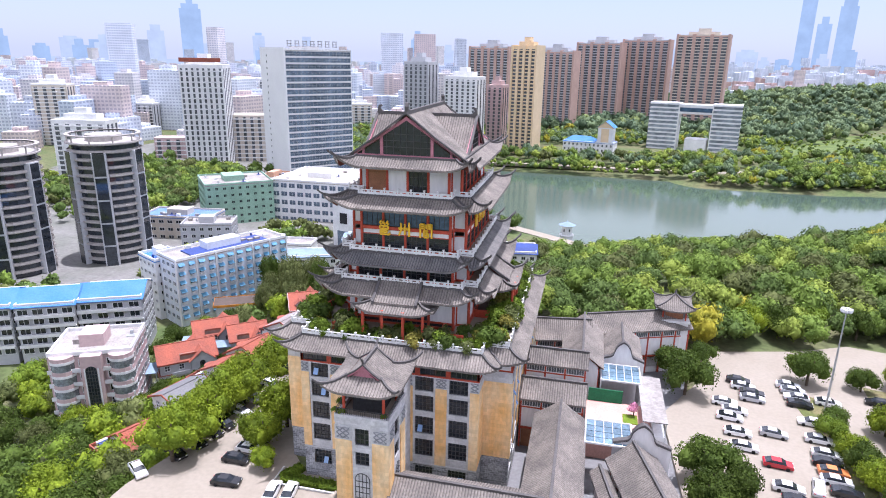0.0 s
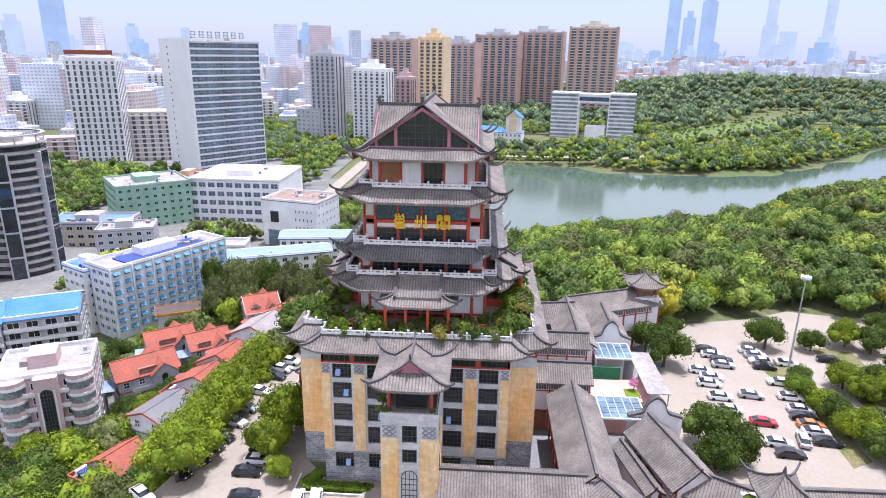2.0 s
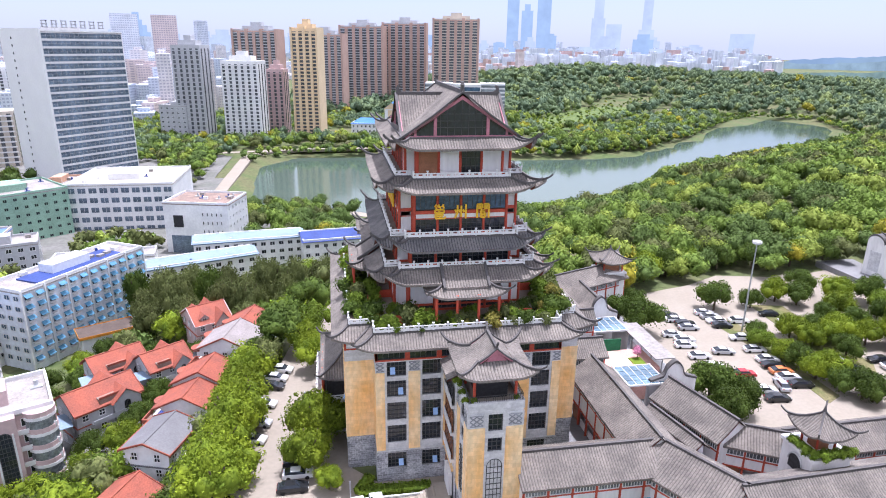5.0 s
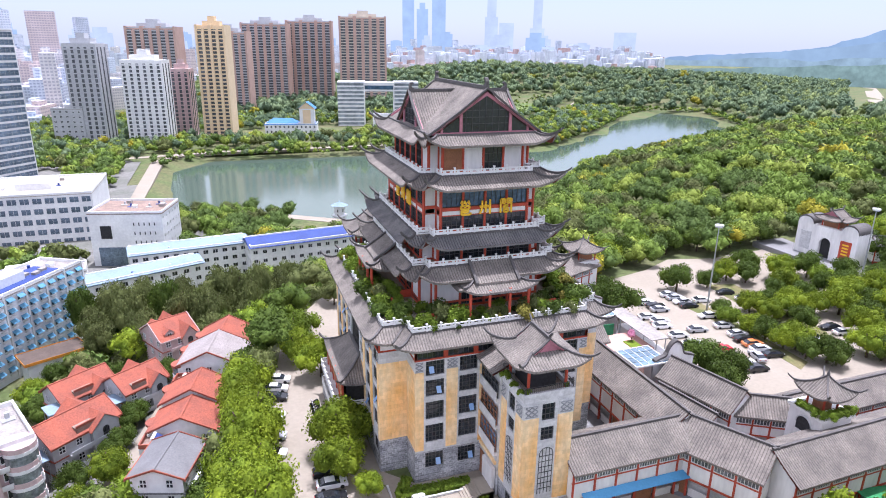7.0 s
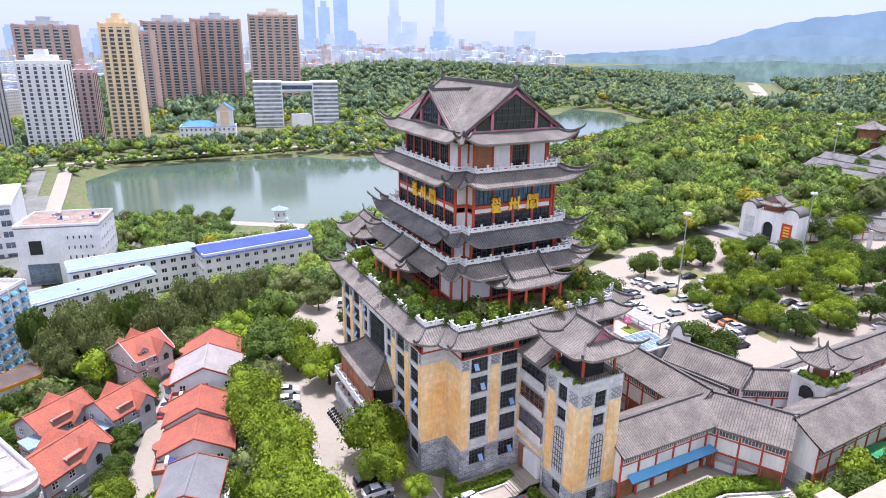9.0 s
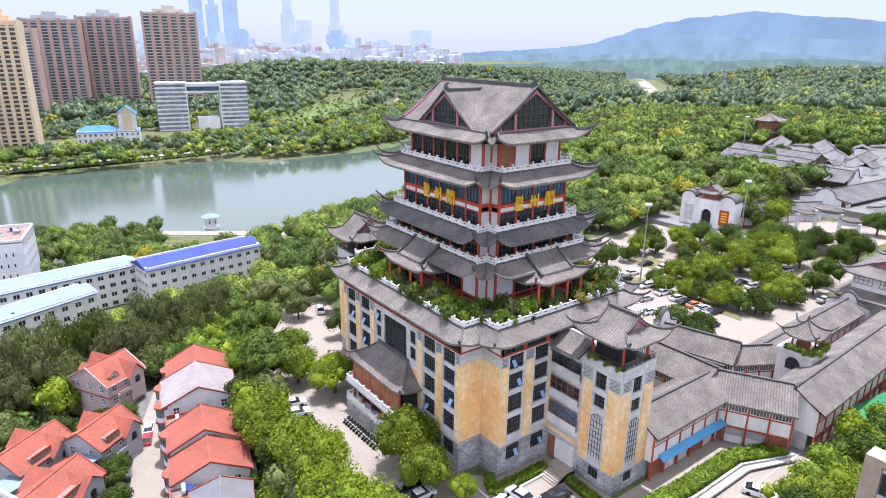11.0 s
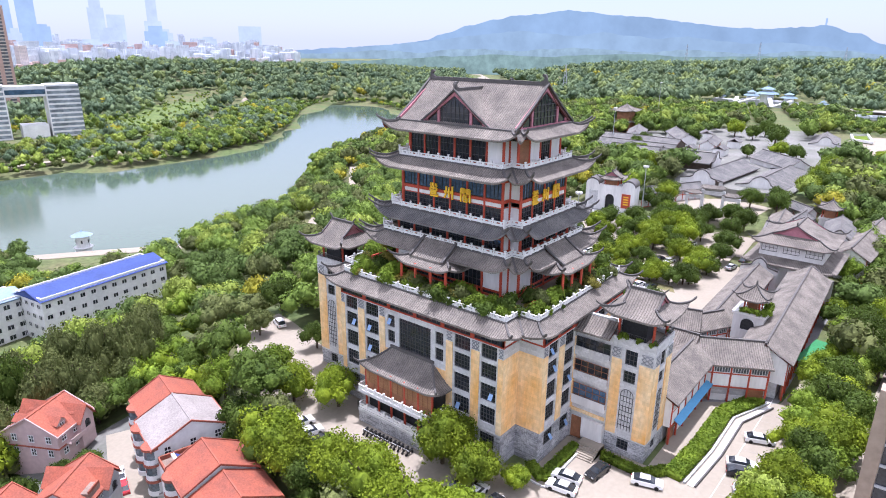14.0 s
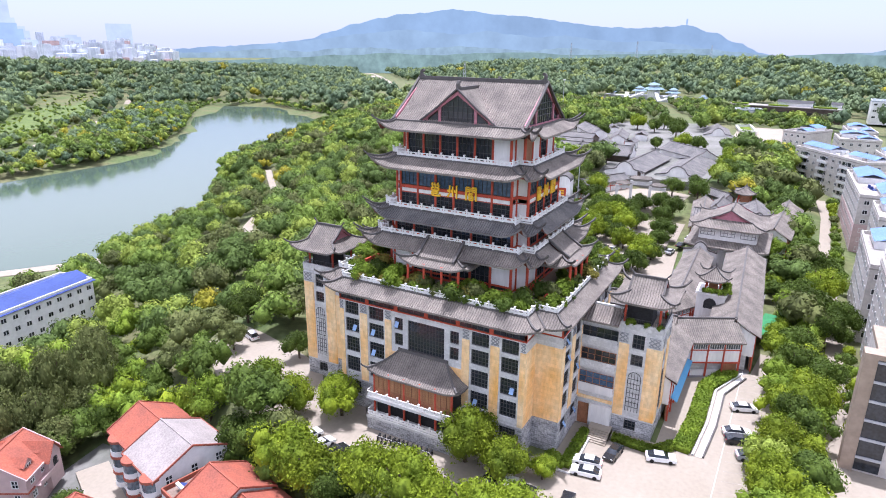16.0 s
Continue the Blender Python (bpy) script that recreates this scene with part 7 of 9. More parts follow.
for sx in (-2.4, 2.4):
    for sy in (-2, 2):
        part("column", Mesh().cyl(sx, sy, 8.6, 11.0, 0.18), RED, gate)
part("loft", Mesh().box(-2.2, -1.8, 8.6, 2.2, 1.8, 10.8), WOOD, gate)
xieshan(gate, 4.2, 3.8, 1.8, 10.8, 11.9, 13.4, 0.7)

paving("pavement_quarter", [(138, 82), (136, 124), (168, 128), (168, 168), (190, 190), (270, 196), (345, 150), (345, 110), (290, 84), (214, 80)], 10.5, TOWN_GROUND, "pale paved lanes of the old-style quarter", thick=6.0)
paving("pavement_plaza", PLAZA, 6.4, CONCRETE, "pale stone plaza before the old-style halls", thick=4.0)
arch2 = thing("memorial_arch", "grey carved stone memorial arch with tiled roofs", "arch", (113.8, 101.2, 6.4), 98)
for x in (-8.5, -3.4, 3.4, 8.5):
    part("pillar", Mesh().box(x - 0.5, -0.5, 0, x + 0.5, 0.5, 7.6 if abs(x) < 5 else 5.6), GREY, arch2)
part("lintel", Mesh().box(-3.4, -0.4, 6.0, 3.4, 0.4, 7.2), GREY, arch2)
for sx in (-1, 1):
    part("lintel", Mesh().box(min(sx * 3.4, sx * 8.5), -0.35, 4.4, max(sx * 3.4, sx * 8.5), 0.35, 5.4), GREY, arch2)
for x, L, z in ((0, 8.8, 8.4), (-6.2, 6.2, 6.2), (6.2, 6.2, 6.2)):
    g = Mesh()
    g.roof((x - L / 2, -1.4), (1, 0), (0, 1), L, 1.4, z, z + 1.0, 1, 1, 0.5).roof((x + L / 2, 1.4), (-1, 0), (0, -1), L, 1.4, z, z + 1.0, 1, 1, 0.5)
    part("arch_roof", g, [TILE, GREY], arch2)

tiered = thing("tiered_pavilion", "dark multi-tiered pavilion rising over the old-style roofs", "pavilion", (272, 203, 3.5))
for z, h in ((0, 7.5), (7.5, 6.2), (14, 5.2)):
    part("storey", Mesh().box(-h + 1, -h + 1, z, h - 1, h - 1, z + 6.5), WOOD, tiered)
    pyramid(tiered, h + 1.8, z + 5.2, z + 7.8 if z < 13 else z + 9.5, 0.9)

HALL_ROOF = material("blue_grey_round_roof", (0.20, 0.29, 0.36), 0.7, 0.2, 0.5, 0.0)
flower = thing("exhibition_hall", "white hall with blue-grey tiered round roofs on the far hillside", "building", (557, 184, 8.6), 72)
part("wall", Mesh().box(-24, -7, -4, 24, 9, 4.2).box(-56, -4, -4, 56, 7, 2.6), TOWN_GREY, flower)
for x, y, r, h in ((-50, 0, 4.6, 4.6), (-18.5, 0, 7.6, 7.6), (0, 5, 10.6, 10.4), (18.5, 0, 7.6, 7.6), (50, 0, 4.6, 4.6)):
    part("drum", Mesh().cyl(x, y, 1, h, r * 0.55, k=16), TOWN_WHITE, flower)
    part("lower_roof", Mesh().cyl(x, y, h, h + r * 0.24, r, r * 0.5, k=20), HALL_ROOF, flower)
    part("lantern", Mesh().cyl(x, y, h + r * 0.2, h + r * 0.42, r * 0.42, k=14), TOWN_WHITE, flower)
    part("upper_roof", Mesh().cyl(x, y, h + r * 0.4, h + r * 0.62, r * 0.62, r * 0.14, k=20).cyl(x, y, h + r * 0.6, h + r * 0.85, 0.5, 0.15, 8), HALL_ROOF, flower)
for sx in (-1, 1):
    for q in ((sx * 5, 9.8, 7.6), (sx * 27, 9.8, 5.4)):
        part("stair_arm", Mesh().tube([(sx * 18.5, 26, 0.6), q], 3.4, 0.9), TOWN_WHITE, flower)

# pylons on the wooded hills
pylon0 = None
for x, y, h in ((600, 424, 36), (1218, 491, 52), (1148, 340, 52), (1226, 218, 44)):
    if pylon0:
        ob = copy_thing(pylon0, pose(x, y, height(x, y)))
        ob.scale.z = h / 40
        continue
    pylon0 = ob = thing("pylon", "pale grey lattice power pylon on the wooded hill", "pylon", (x, y, height(x, y)), 20, "pylons")
    for sx in (-1, 1):
        for sy in (-1, 1):
            part("leg", Mesh().tube([(sx * 4.4, sy * 4.4, -2), (sx * 1.3, sy * 1.3, 26), (sx * 0.5, sy * 0.5, 40)], 0.5, 0.5), STEEL, ob)
    for z, w in ((5, 3.8), (12, 3.0), (19, 2.1), (26, 1.3), (32, 0.95)):
        part("ring", Mesh().tube([(-w, -w, z), (w, -w, z), (w, w, z), (-w, w, z), (-w, -w, z)], 0.35, 0.35), STEEL, ob)
    for z, w in ((27, 8), (32, 7), (37, 5.5)):
        part("cross_arm", Mesh().tube([(-w, 0, z), (w, 0, z)], 0.5, 0.6), STEEL, ob)

# the paved square and low buildings east of the old-style quarter
paving("pavement_square", [(212, 62), (222, 80), (288, 86), (346, 88), (352, 62), (292, 58)], 9.9, CONCRETE, "pale paved square beside the halls", thick=5.0)
ob = thing("planter_ring", "low white angular planter wall around a lawn", "planter", (330, 82, 9.9), 10)
part("rim", Mesh().tube([(-18, -4, 0.6), (-12, 5, 0.6), (12, 5, 0.6), (18, -4, 0.6), (-18, -4, 0.6)], 1.0, 1.4), MARBLE, ob)
part("lawn", Mesh().face([(-17, -3.6, 0.7), (17, -3.6, 0.7), (11.6, 4.5, 0.7), (-11.6, 4.5, 0.7)]), LEAF_FRESH, ob)
block("small white shed with a pale low roof", 416, 88, 8, 12, 18, 7.5, 8, TOWN_WHITE, 1, 3, name="shed", sides="W", roof=PALE_BLUE, win=(1.6, 1.6), hut=False)
ob = thing("terraced_arcade", "long dark brown arcade with planting on its flat roof", "building", (466, 66, 7.5), 82)
part("wall", Mesh().box(-42, -7, -3, 42, 7, 7.6), WOOD_WALL, ob)
part("roof", Mesh().box(-42.5, -7.5, 7.6, 42.5, 7.5, 8.2), FLAT_ROOF, ob)
for i in range(13):
    part("bay", Mesh().box(-41 + i * 6.4, 7.0, 0.2, -36.2 + i * 6.4, 7.3, 4.6), DARK, ob)
for x0, x1, mat in ((-38, -22, LEAF_FRESH), (-4, 10, LEAF_FRESH), (26, 38, LEAF_FRESH)):
    part("planting", Mesh().box(x0, 0, 8.2, x1, 6, 9.3), mat, ob)
for x0, x1 in ((-20, 4), (-40, -34)):
    part("loft", Mesh().box(x0, -6, 8.2, x1, 0, 11.0), TOWN_WHITE, ob)
    part("loft_roof", Mesh().face([(x0 - 1, -7, 10.9), (x1 + 1, -7, 10.9), (x1 + 1, -3, 13.0), (x0 - 1, -3, 13.0)]).face([(x0 - 1, -3, 13.0), (x1 + 1, -3, 13.0), (x1 + 1, 1, 10.9), (x0 - 1, 1, 10.9)]), SLATE_PAN, ob)
block("long white hall with pale blue roof below the hill", 506, -28, 5, 64, 18, 15, 90, TOWN_WHITE, 3, 12, sides="N", roof=PALE_BLUE, win=(2.6, 1.6), hut=False)

# flats along the south-east lane
FLAT_WALL = material("cream_flats_wall", (0.60, 0.57, 0.54), 0.85, 0.2, 0.25, 0.02, second=(0.48, 0.45, 0.42))
FLAT = "tall white block of flats with a pale blue sheet roof"


def flats(x, y, w, d, h, rz, floors, bays, pink=0.0, balconies=()):
    """A block of flats: windows on the sides along the lane, balconies, sheet roofs, pink lower walls."""
    ob = block(FLAT, x, y, 0, w, d, h, rz, FLAT_WALL, floors, bays, sides="NW", win=(1.5, 1.4), roof=FLAT_ROOF, hut=False, group="flats along the lane")
    for x0, x1, y0, y1, zz in ((-w * 0.46, -w * 0.1, -d * 0.42, d * 0.05, 1.5), (w * 0.02, w * 0.44, -d * 0.3, d * 0.4, 2.3)):
        part("sheet_roof", Mesh().face([(x0, y0, h + zz), (x1, y0, h + zz), (x1, (y0 + y1) / 2, h + zz + 1.3), (x0, (y0 + y1) / 2, h + zz + 1.3)]).face([(x0, (y0 + y1) / 2, h + zz + 1.3), (x1, (y0 + y1) / 2, h + zz + 1.3), (x1, y1, h + zz), (x0, y1, h + zz)]).box(x0 + 0.4, y0 + 0.4, h + 0.3, x1 - 0.4, y1 - 0.4, h + zz, 1), [SHEET_BLUE, TOWN_WHITE], ob)
    if pink:
        part("lower_wall", Mesh().box(-w / 2 - 0.12, -d / 2 - 0.12, -2, w / 2 + 0.12, d / 2 + 0.12, pink), TOWN_PINK, ob)
    for bx in balconies:
        for f in range(1, floors):
            z = f * h / floors
            part("balcony", Mesh().box(bx - 2.6, d / 2, z - 0.15, bx + 2.6, d / 2 + 1.3, z).box(bx - 2.6, d / 2 + 1.2, z, bx + 2.6, d / 2 + 1.3, z + 0.9), TOWN_WHITE, ob)
            part("balcony_glazing", Mesh().box(bx - 2.4, d / 2 + 0.02, z + 0.9, bx + 2.4, d / 2 + 0.12, z + 2.4), GLASS, ob)
    return ob


TAN_WALL = material("tan_end_wall", (0.36, 0.285, 0.225), 0.85, 0.2, 0.3, 0.02, second=(0.30, 0.235, 0.18))
stair = flats(8, 28.0, 36, 13, 20.5, 0, 6, 10)
part("end_wall", Mesh().box(-30.0, 10.2, -1, -27.6, 12.0, 20.0).box(-30.0, 3.0, 19.2, -17.9, 10.2, 20.0), TAN_WALL, stair)
part("stair_wall", Mesh().box(-29.4, 3.0, -1, -17.9, 10.2, 19.2), FLAT_WALL, stair)
part("stair_glazing", Mesh().box(-29.6, 6.8, 0.5, -29.42, 10.1, 19.0), GLASS, stair)
for f in range(6):
    part("stair_sill", Mesh().box(-29.9, 6.8, 2.6 + f * 3.2, -29.45, 10.15, 2.95 + f * 3.2), TOWN_GREY, stair)
flats(46.4, 28.4, 30, 14, 17.0, 0, 5, 8)
flats(88, 24, 22, 13, 17.5, 0, 5, 6)
flats(128, 28, 46, 12.5, 17.8, 2, 6, 12, pink=9.5)
flats(190.3, 35.5, 44, 12, 18.2, 33.7, 6, 11, balconies=(-12, 2, 15))
flats(198, 13, 34, 13, 17.5, 8, 6, 9)
flats(286, 48, 24, 14, 16.6, -30, 5, 7)
flats(262, 26, 24, 18, 17.2, 4, 5, 7)
flats(312, 22, 30, 14, 16.0, 4, 5, 8)

# ---- courtyard fittings and roads ----
paving("road_north", [(98, 105), (93, 118), (92, 152), (104, 152), (100, 120)], 4.6, ASPHALT, "grey lane to the gatehouse", "road", 3.0)
ROOF_GLASS = glass_material("courtyard_roof_glass", (0.16, 0.26, 0.34), 0.2)
skylight = thing("glass_roof", "pale blue glass courtyard roof in a white frame", "roof", (6.2, 89.9, 8.7))
part("frame", Mesh().box(-3.6, -3.4, -9, -3.4, 3.4, 0).box(3.4, -3.4, -9, 3.6, 3.4, 0).box(-3.6, -3.4, -0.2, 3.6, -3.2, 0.1).box(-3.6, 3.2, -0.2, 3.6, 3.4, 0.1), WHITE, skylight)
for i in range(5):
    for j in range(4):
        part("pane", Mesh().box(-3.4 + i * 1.36, -3.2 + j * 1.6, -0.05, -2.14 + i * 1.36, -1.72 + j * 1.6, 0.02), ROOF_GLASS, skylight)
    if i:
        part("glazing_bar", Mesh().box(-3.46 + i * 1.36, -3.2, -0.1, -3.38 + i * 1.36, 3.2, 0.06), WHITE, skylight)

copy_thing(skylight, pose(8.6, 110.2, 8.9))
terrace = thing("roof_terrace", "white-walled roof terrace with red brick floor and a small lawn", "terrace", (8.2, 99.2, 0), 0)
part("floor", Mesh().box(-5.5, -3.6, 0, 5.0, 4.0, 6.6), PINK_ROOF, terrace)
part("lawn", Mesh().box(0.6, -2.4, 6.6, 3.0, 0.4, 6.75), LEAF_FRESH, terrace)
part("awning", Mesh().box(3.4, -4.6, 8.7, 7.3, 11.0, 8.85), FLAT_ROOF, terrace)
for y in (-4, 0, 4, 8):
    part("post", Mesh().box(5.0, y - 0.08, 0, 5.16, y + 0.08, 8.7).box(7.05, y - 0.08, 0, 7.2, y + 0.08, 8.7), STEEL, terrace)
part("side_wall", Mesh().box(5.2, -4.4, 0, 7.1, 8.8, 6.2), WHITE, terrace)
part("green_backdrop", Mesh().box(-5.2, 3.9, 6.6, 0.6, 4.1, 9.0), material("green_cloth", (0.02, 0.16, 0.07), 0.8), terrace)
ob = thing("blossom_tree", "small artificial tree with pink blossom", "tree", (10.6, 99.5, 6.6))
part("trunk", Mesh().cyl(0, 0, 0, 1.8, 0.1, 0.07, 7), BARK, ob)
awn = thing("wall_awning", "bright blue sheet awning along the hall", "awning", (-11.5, 64.5, 3.4))
part("sheet", Mesh().face([(-9, 0, 0), (9.2, 0, 0), (9.2, 1.1, 0.7), (-9, 1.1, 0.7)]).face([(-9, 1.1, 0.6), (9.2, 1.1, 0.6), (9.2, 0, -0.1), (-9, 0, -0.1)]), material("bright_blue_sheet", (0.10, 0.34, 0.58), 0.5, 0.1), awn)
net = thing("shade_net", "bright green shade net beside the hall", "net", (23.5, 52.2, 3.2), -8)
part("sheet", Mesh().box(-6.5, -2.2, 0, 6.5, 2.2, 0.08), material("bright_green_net", (0.04, 0.24, 0.09), 0.8, 0.25, 1.5), net)
for sx in (-6, 6):
    for sy in (-2, 2):
        part("post", Mesh().cyl(sx, sy, -3.4, 0, 0.06, k=6), STEEL, net)

ROADS = []
for name, pts, w, mat, label in (("road_shore", [(-130, 520), (-70, 534), (20, 536), (110, 540), (172, 596), (266, 673), (360, 760), (480, 900)], 7, CONCRETE, "pale lakeside road"), ("road_causeway", [(-112, 345), (-110, 420), (-109, 500), (-92, 530)], 8, CONCRETE, "pale causeway beside the lake"),
                                 ("road_far", [(610, 497), (900, 735), (1380, 1129)], 24, CONCRETE, "straight pale avenue through the hills"), ("road_park", [(20, 205), (40, 228), (64, 243), (92, 262), (156, 329)], 3.5, CONCRETE, "pale park path between trees"), ("road_promenade", [(-70, 350), (-45, 337), (-10, 309.5), (18, 291), (40, 295)], 7, CONCRETE, "pale lakeside promenade round the intake hut"), ("road_flats", [(-60, 40), (-17, 40), (2.5, 40), (45, 38.6), (81, 40.6), (137, 39.4), (165, 41)], 3.2, CONCRETE, "narrow pale lane along the flats"), ("road_villas", [(-69.5, 157), (-74.5, 145), (-78.6, 133), (-82.5, 118), (-88, 104), (-96, 96)], 5.5, CONCRETE, "narrow lane between the villas")):
    g = Mesh()
    line = []
    for (ax, ay), (bx, by) in zip(pts, pts[1:]):
        k = max(2, int(math.hypot(bx - ax, by - ay) / 8))
        line += [(ax + (bx - ax) * i / k, ay + (by - ay) * i / k) for i in range(k)]
    line.append(pts[-1])
    edge = []
    for i, (x, y) in enumerate(line):
        d = Vector(line[min(i + 1, len(line) - 1)]) - Vector(line[max(i - 1, 0)])
        nrm = Vector((-d.y, d.x)).normalized() * w / 2
        z = max(height(x, y), height(x + nrm.x, y + nrm.y), height(x - nrm.x, y - nrm.y)) + 0.35
        edge.append(((x + nrm.x, y + nrm.y, z), (x - nrm.x, y - nrm.y, z)))
    for (a, b), (c, d) in zip(edge, edge[1:]):
        g.face([a, b, d, c]).face([(*a[:2], a[2] - 2), (*c[:2], c[2] - 2), c, a]).face([b, (*b[:2], b[2] - 2), (*d[:2], d[2] - 2), d])
    structure(name, g, mat, label, "road")
    if name != "road_villas":
        ROADS.append(([(x, y) for x, y in line], w))


# ---- trees ----
def crown_arrays(seed, radius, tall, lobes, leaves, leaf, flat=0.8, fine=True):
    """Leaf cards over a heap of lobes, with a dark leafy core in each lobe."""
    r = np.random.RandomState(seed)
    cen = r.normal(size=(lobes, 3))
    cen /= np.linalg.norm(cen, axis=1)[:, None]
    cen *= (r.uniform(0.25, 0.68, lobes) * radius)[:, None]
    cen[:, 2] = np.abs(cen[:, 2]) * flat * tall / radius
    cen[0] = (0, 0, tall * 0.35)
    rad = r.uniform(0.3, 0.5, lobes) * radius * (0.78 if lobes > 12 else 1.0)
    pick = r.randint(0, lobes, leaves)
    d = r.normal(size=(leaves, 3))
    d[:, 2] = np.where(r.random(leaves) < 0.7, np.abs(d[:, 2]), d[:, 2])
    d /= np.linalg.norm(d, axis=1)[:, None]
    p = cen[pick] + d * (rad[pick] * r.uniform(0.78, 1.12, leaves))[:, None]
    nrm = d + r.normal(scale=0.55 if fine else 0.34, size=d.shape)
    nrm /= np.linalg.norm(nrm, axis=1)[:, None]
    t = np.cross(nrm, r.normal(size=d.shape))
    t /= np.linalg.norm(t, axis=1)[:, None] + 1e-9
    b = np.cross(nrm, t)
    s1, s2 = (leaf * r.uniform(0.6, 1.25, leaves))[:, None], (leaf * r.uniform(0.45, 0.9, leaves))[:, None]
    cards = np.stack([p - t * s1, p + t * s1 * 0.7 - b * s2, p + t * s1 * 0.7 + b * s2], 1)
    # rough solid cores behind the leaves
    g = (1 + 5 ** 0.5) / 2
    ico = np.array([(-1, g, 0), (1, g, 0), (-1, -g, 0), (1, -g, 0), (0, -1, g), (0, 1, g), (0, -1, -g), (0, 1, -g), (g, 0, -1), (g, 0, 1), (-g, 0, -1), (-g, 0, 1)]) / 1.902
    tri = np.array([(0, 11, 5), (0, 5, 1), (0, 1, 7), (0, 7, 10), (0, 10, 11), (1, 5, 9), (5, 11, 4), (11, 10, 2), (10, 7, 6), (7, 1, 8), (3, 9, 4), (3, 4, 2), (3, 2, 6), (3, 6, 8), (3, 8, 9), (4, 9, 5), (2, 4, 11), (6, 2, 10), (8, 6, 7), (9, 8, 1)])
    if not fine:
        ico = np.array([(1, 0, 0), (-1, 0, 0), (0, 1, 0), (0, -1, 0), (0, 0, 1), (0, 0, -1)]) * 1.12
        tri = np.array([(0, 2, 4), (2, 1, 4), (1, 3, 4), (3, 0, 4), (2, 0, 5), (1, 2, 5), (3, 1, 5), (0, 3, 5)])
    core = (cen[:, None, :] + ico[None] * (rad * (0.74 if fine else 0.84))[:, None, None] * r.uniform(0.85, 1.1, (lobes, len(ico), 1)))
    return cards, core, tri


def raw_mesh(name, verts, quads, tris, mats):
    """A mesh from arrays, quads and triangles."""
    me = bpy.data.meshes.new(name)
    nq, nt = len(quads), len(tris)
    me.vertices.add(len(verts))
    me.vertices.foreach_set("co", np.asarray(verts, np.float32).ravel())
    me.loops.add(nq * 4 + nt * 3)
    me.loops.foreach_set("vertex_index", np.concatenate([np.asarray(quads, np.int32).ravel(), np.asarray(tris, np.int32).ravel()]))
    me.polygons.add(nq + nt)
    me.polygons.foreach_set("loop_start", np.concatenate([np.arange(nq) * 4, nq * 4 + np.arange(nt) * 3]).astype(np.int32))
    for m in mats:
        me.materials.append(m)
    me.update(calc_edges=True)
    return me


def crown_mesh(seed, radius, tall, lobes, leaves, leaf, mat):
    q, core, tri = crown_arrays(seed, radius, tall, lobes, leaves, leaf)
    n = len(q) * 3
    verts = np.concatenate([q.reshape(-1, 3), core.reshape(-1, 3)])
    tris = (tri[None] + n + 12 * np.arange(len(core))[:, None, None]).reshape(-1, 3)
    return raw_mesh("crown", verts, np.zeros((0, 4), int), np.concatenate([np.arange(n).reshape(-1, 3), tris]), [mat])


def trunk_mesh(tall, seed):
    r = random.Random(seed)
    g = Mesh().cyl(0, 0, -0.6, tall * 0.55, 0.24, 0.17, 8)
    for i in range(4):
        a = i * 1.6 + r.random()
        g.tube([(0, 0, tall * 0.4), (math.cos(a) * tall * 0.14, math.sin(a) * tall * 0.14, tall * 0.6), (math.cos(a) * tall * 0.26, math.sin(a) * tall * 0.26, tall * 0.78)], 0.15, 0.14)
    return g.make("trunk", BARK)


TREES = {}
for kind, mat, label, lobes in (("mango", LEAF, "dense round mango tree in full bright green leaf", 15), ("dark", LEAF_DARK, "broad dark green leafy tree", 9), ("olive", LEAF_GREY, "feathery olive-green tree among the villas", 12),
                                ("fresh", LEAF_FRESH, "fresh green leafy tree with a light crown", 9), ("yellow", LEAF_YELLOW, "tree covered in yellow blossom", 9)):
    for v in range(3):
        seed = 17 * v + len(kind) * 101 + lobes
        ob = thing("tree", label, "tree", (0, 0, -500), group="trees round the pagoda")
        part("trunk", trunk_mesh(6.0, seed), None, ob)
        part("crown", crown_mesh(seed, 4.2, 4.0, lobes * 2, 5200 if kind == "mango" else 4000, 0.16 if kind == "mango" else 0.175, mat), None, ob, at=(0, 0, 2.5))
        TREES[kind, v] = ob
count = 0


VILLA_SPOTS = [(-66, 142.4, 7), (-68.3, 133.3, 7.5), (-70.6, 125, 6.5), (-71.4, 119.4, 6.5), (-73, 111.4, 6.5), (-79.7, 163, 7), (-94.8, 126, 7), (-84.9, 138.6, 6), (-96.2, 141.4, 6.5), (-75.8, 98.4, 3.4), (-79, 88.0, 3.4), (-81, 83, 2), (-74.5, 145, 3.5), (-76.5, 139, 3.5), (-78.6, 133, 3.5), (-80.6, 125.5, 3.5), (-82.5, 118, 3), (-71.5, 152, 3.5)]


def tree(x, y, r=4.2, kind="mango", tall=1.12, z=None):
    """One tree with its trunk on the ground. r: crown radius."""
    global count
    if any(math.hypot(x - a, y - b) < c + r * 0.35 for a, b, c in VILLA_SPOTS):
        return None
    r = r * (1.3 if kind == "mango" else 1.17)
    count += 1
    ob = copy_thing(TREES[kind, count % 3], pose(x, y, height(x, y) if z is None else z, 0, 0, (count * 67) % 360) @ Matrix.Diagonal((r / 4.2, r / 4.2, r / 4.2 * tall, 1)))
    s = r / 4.2
    ob.scale = (s, s, s * tall)
    return ob


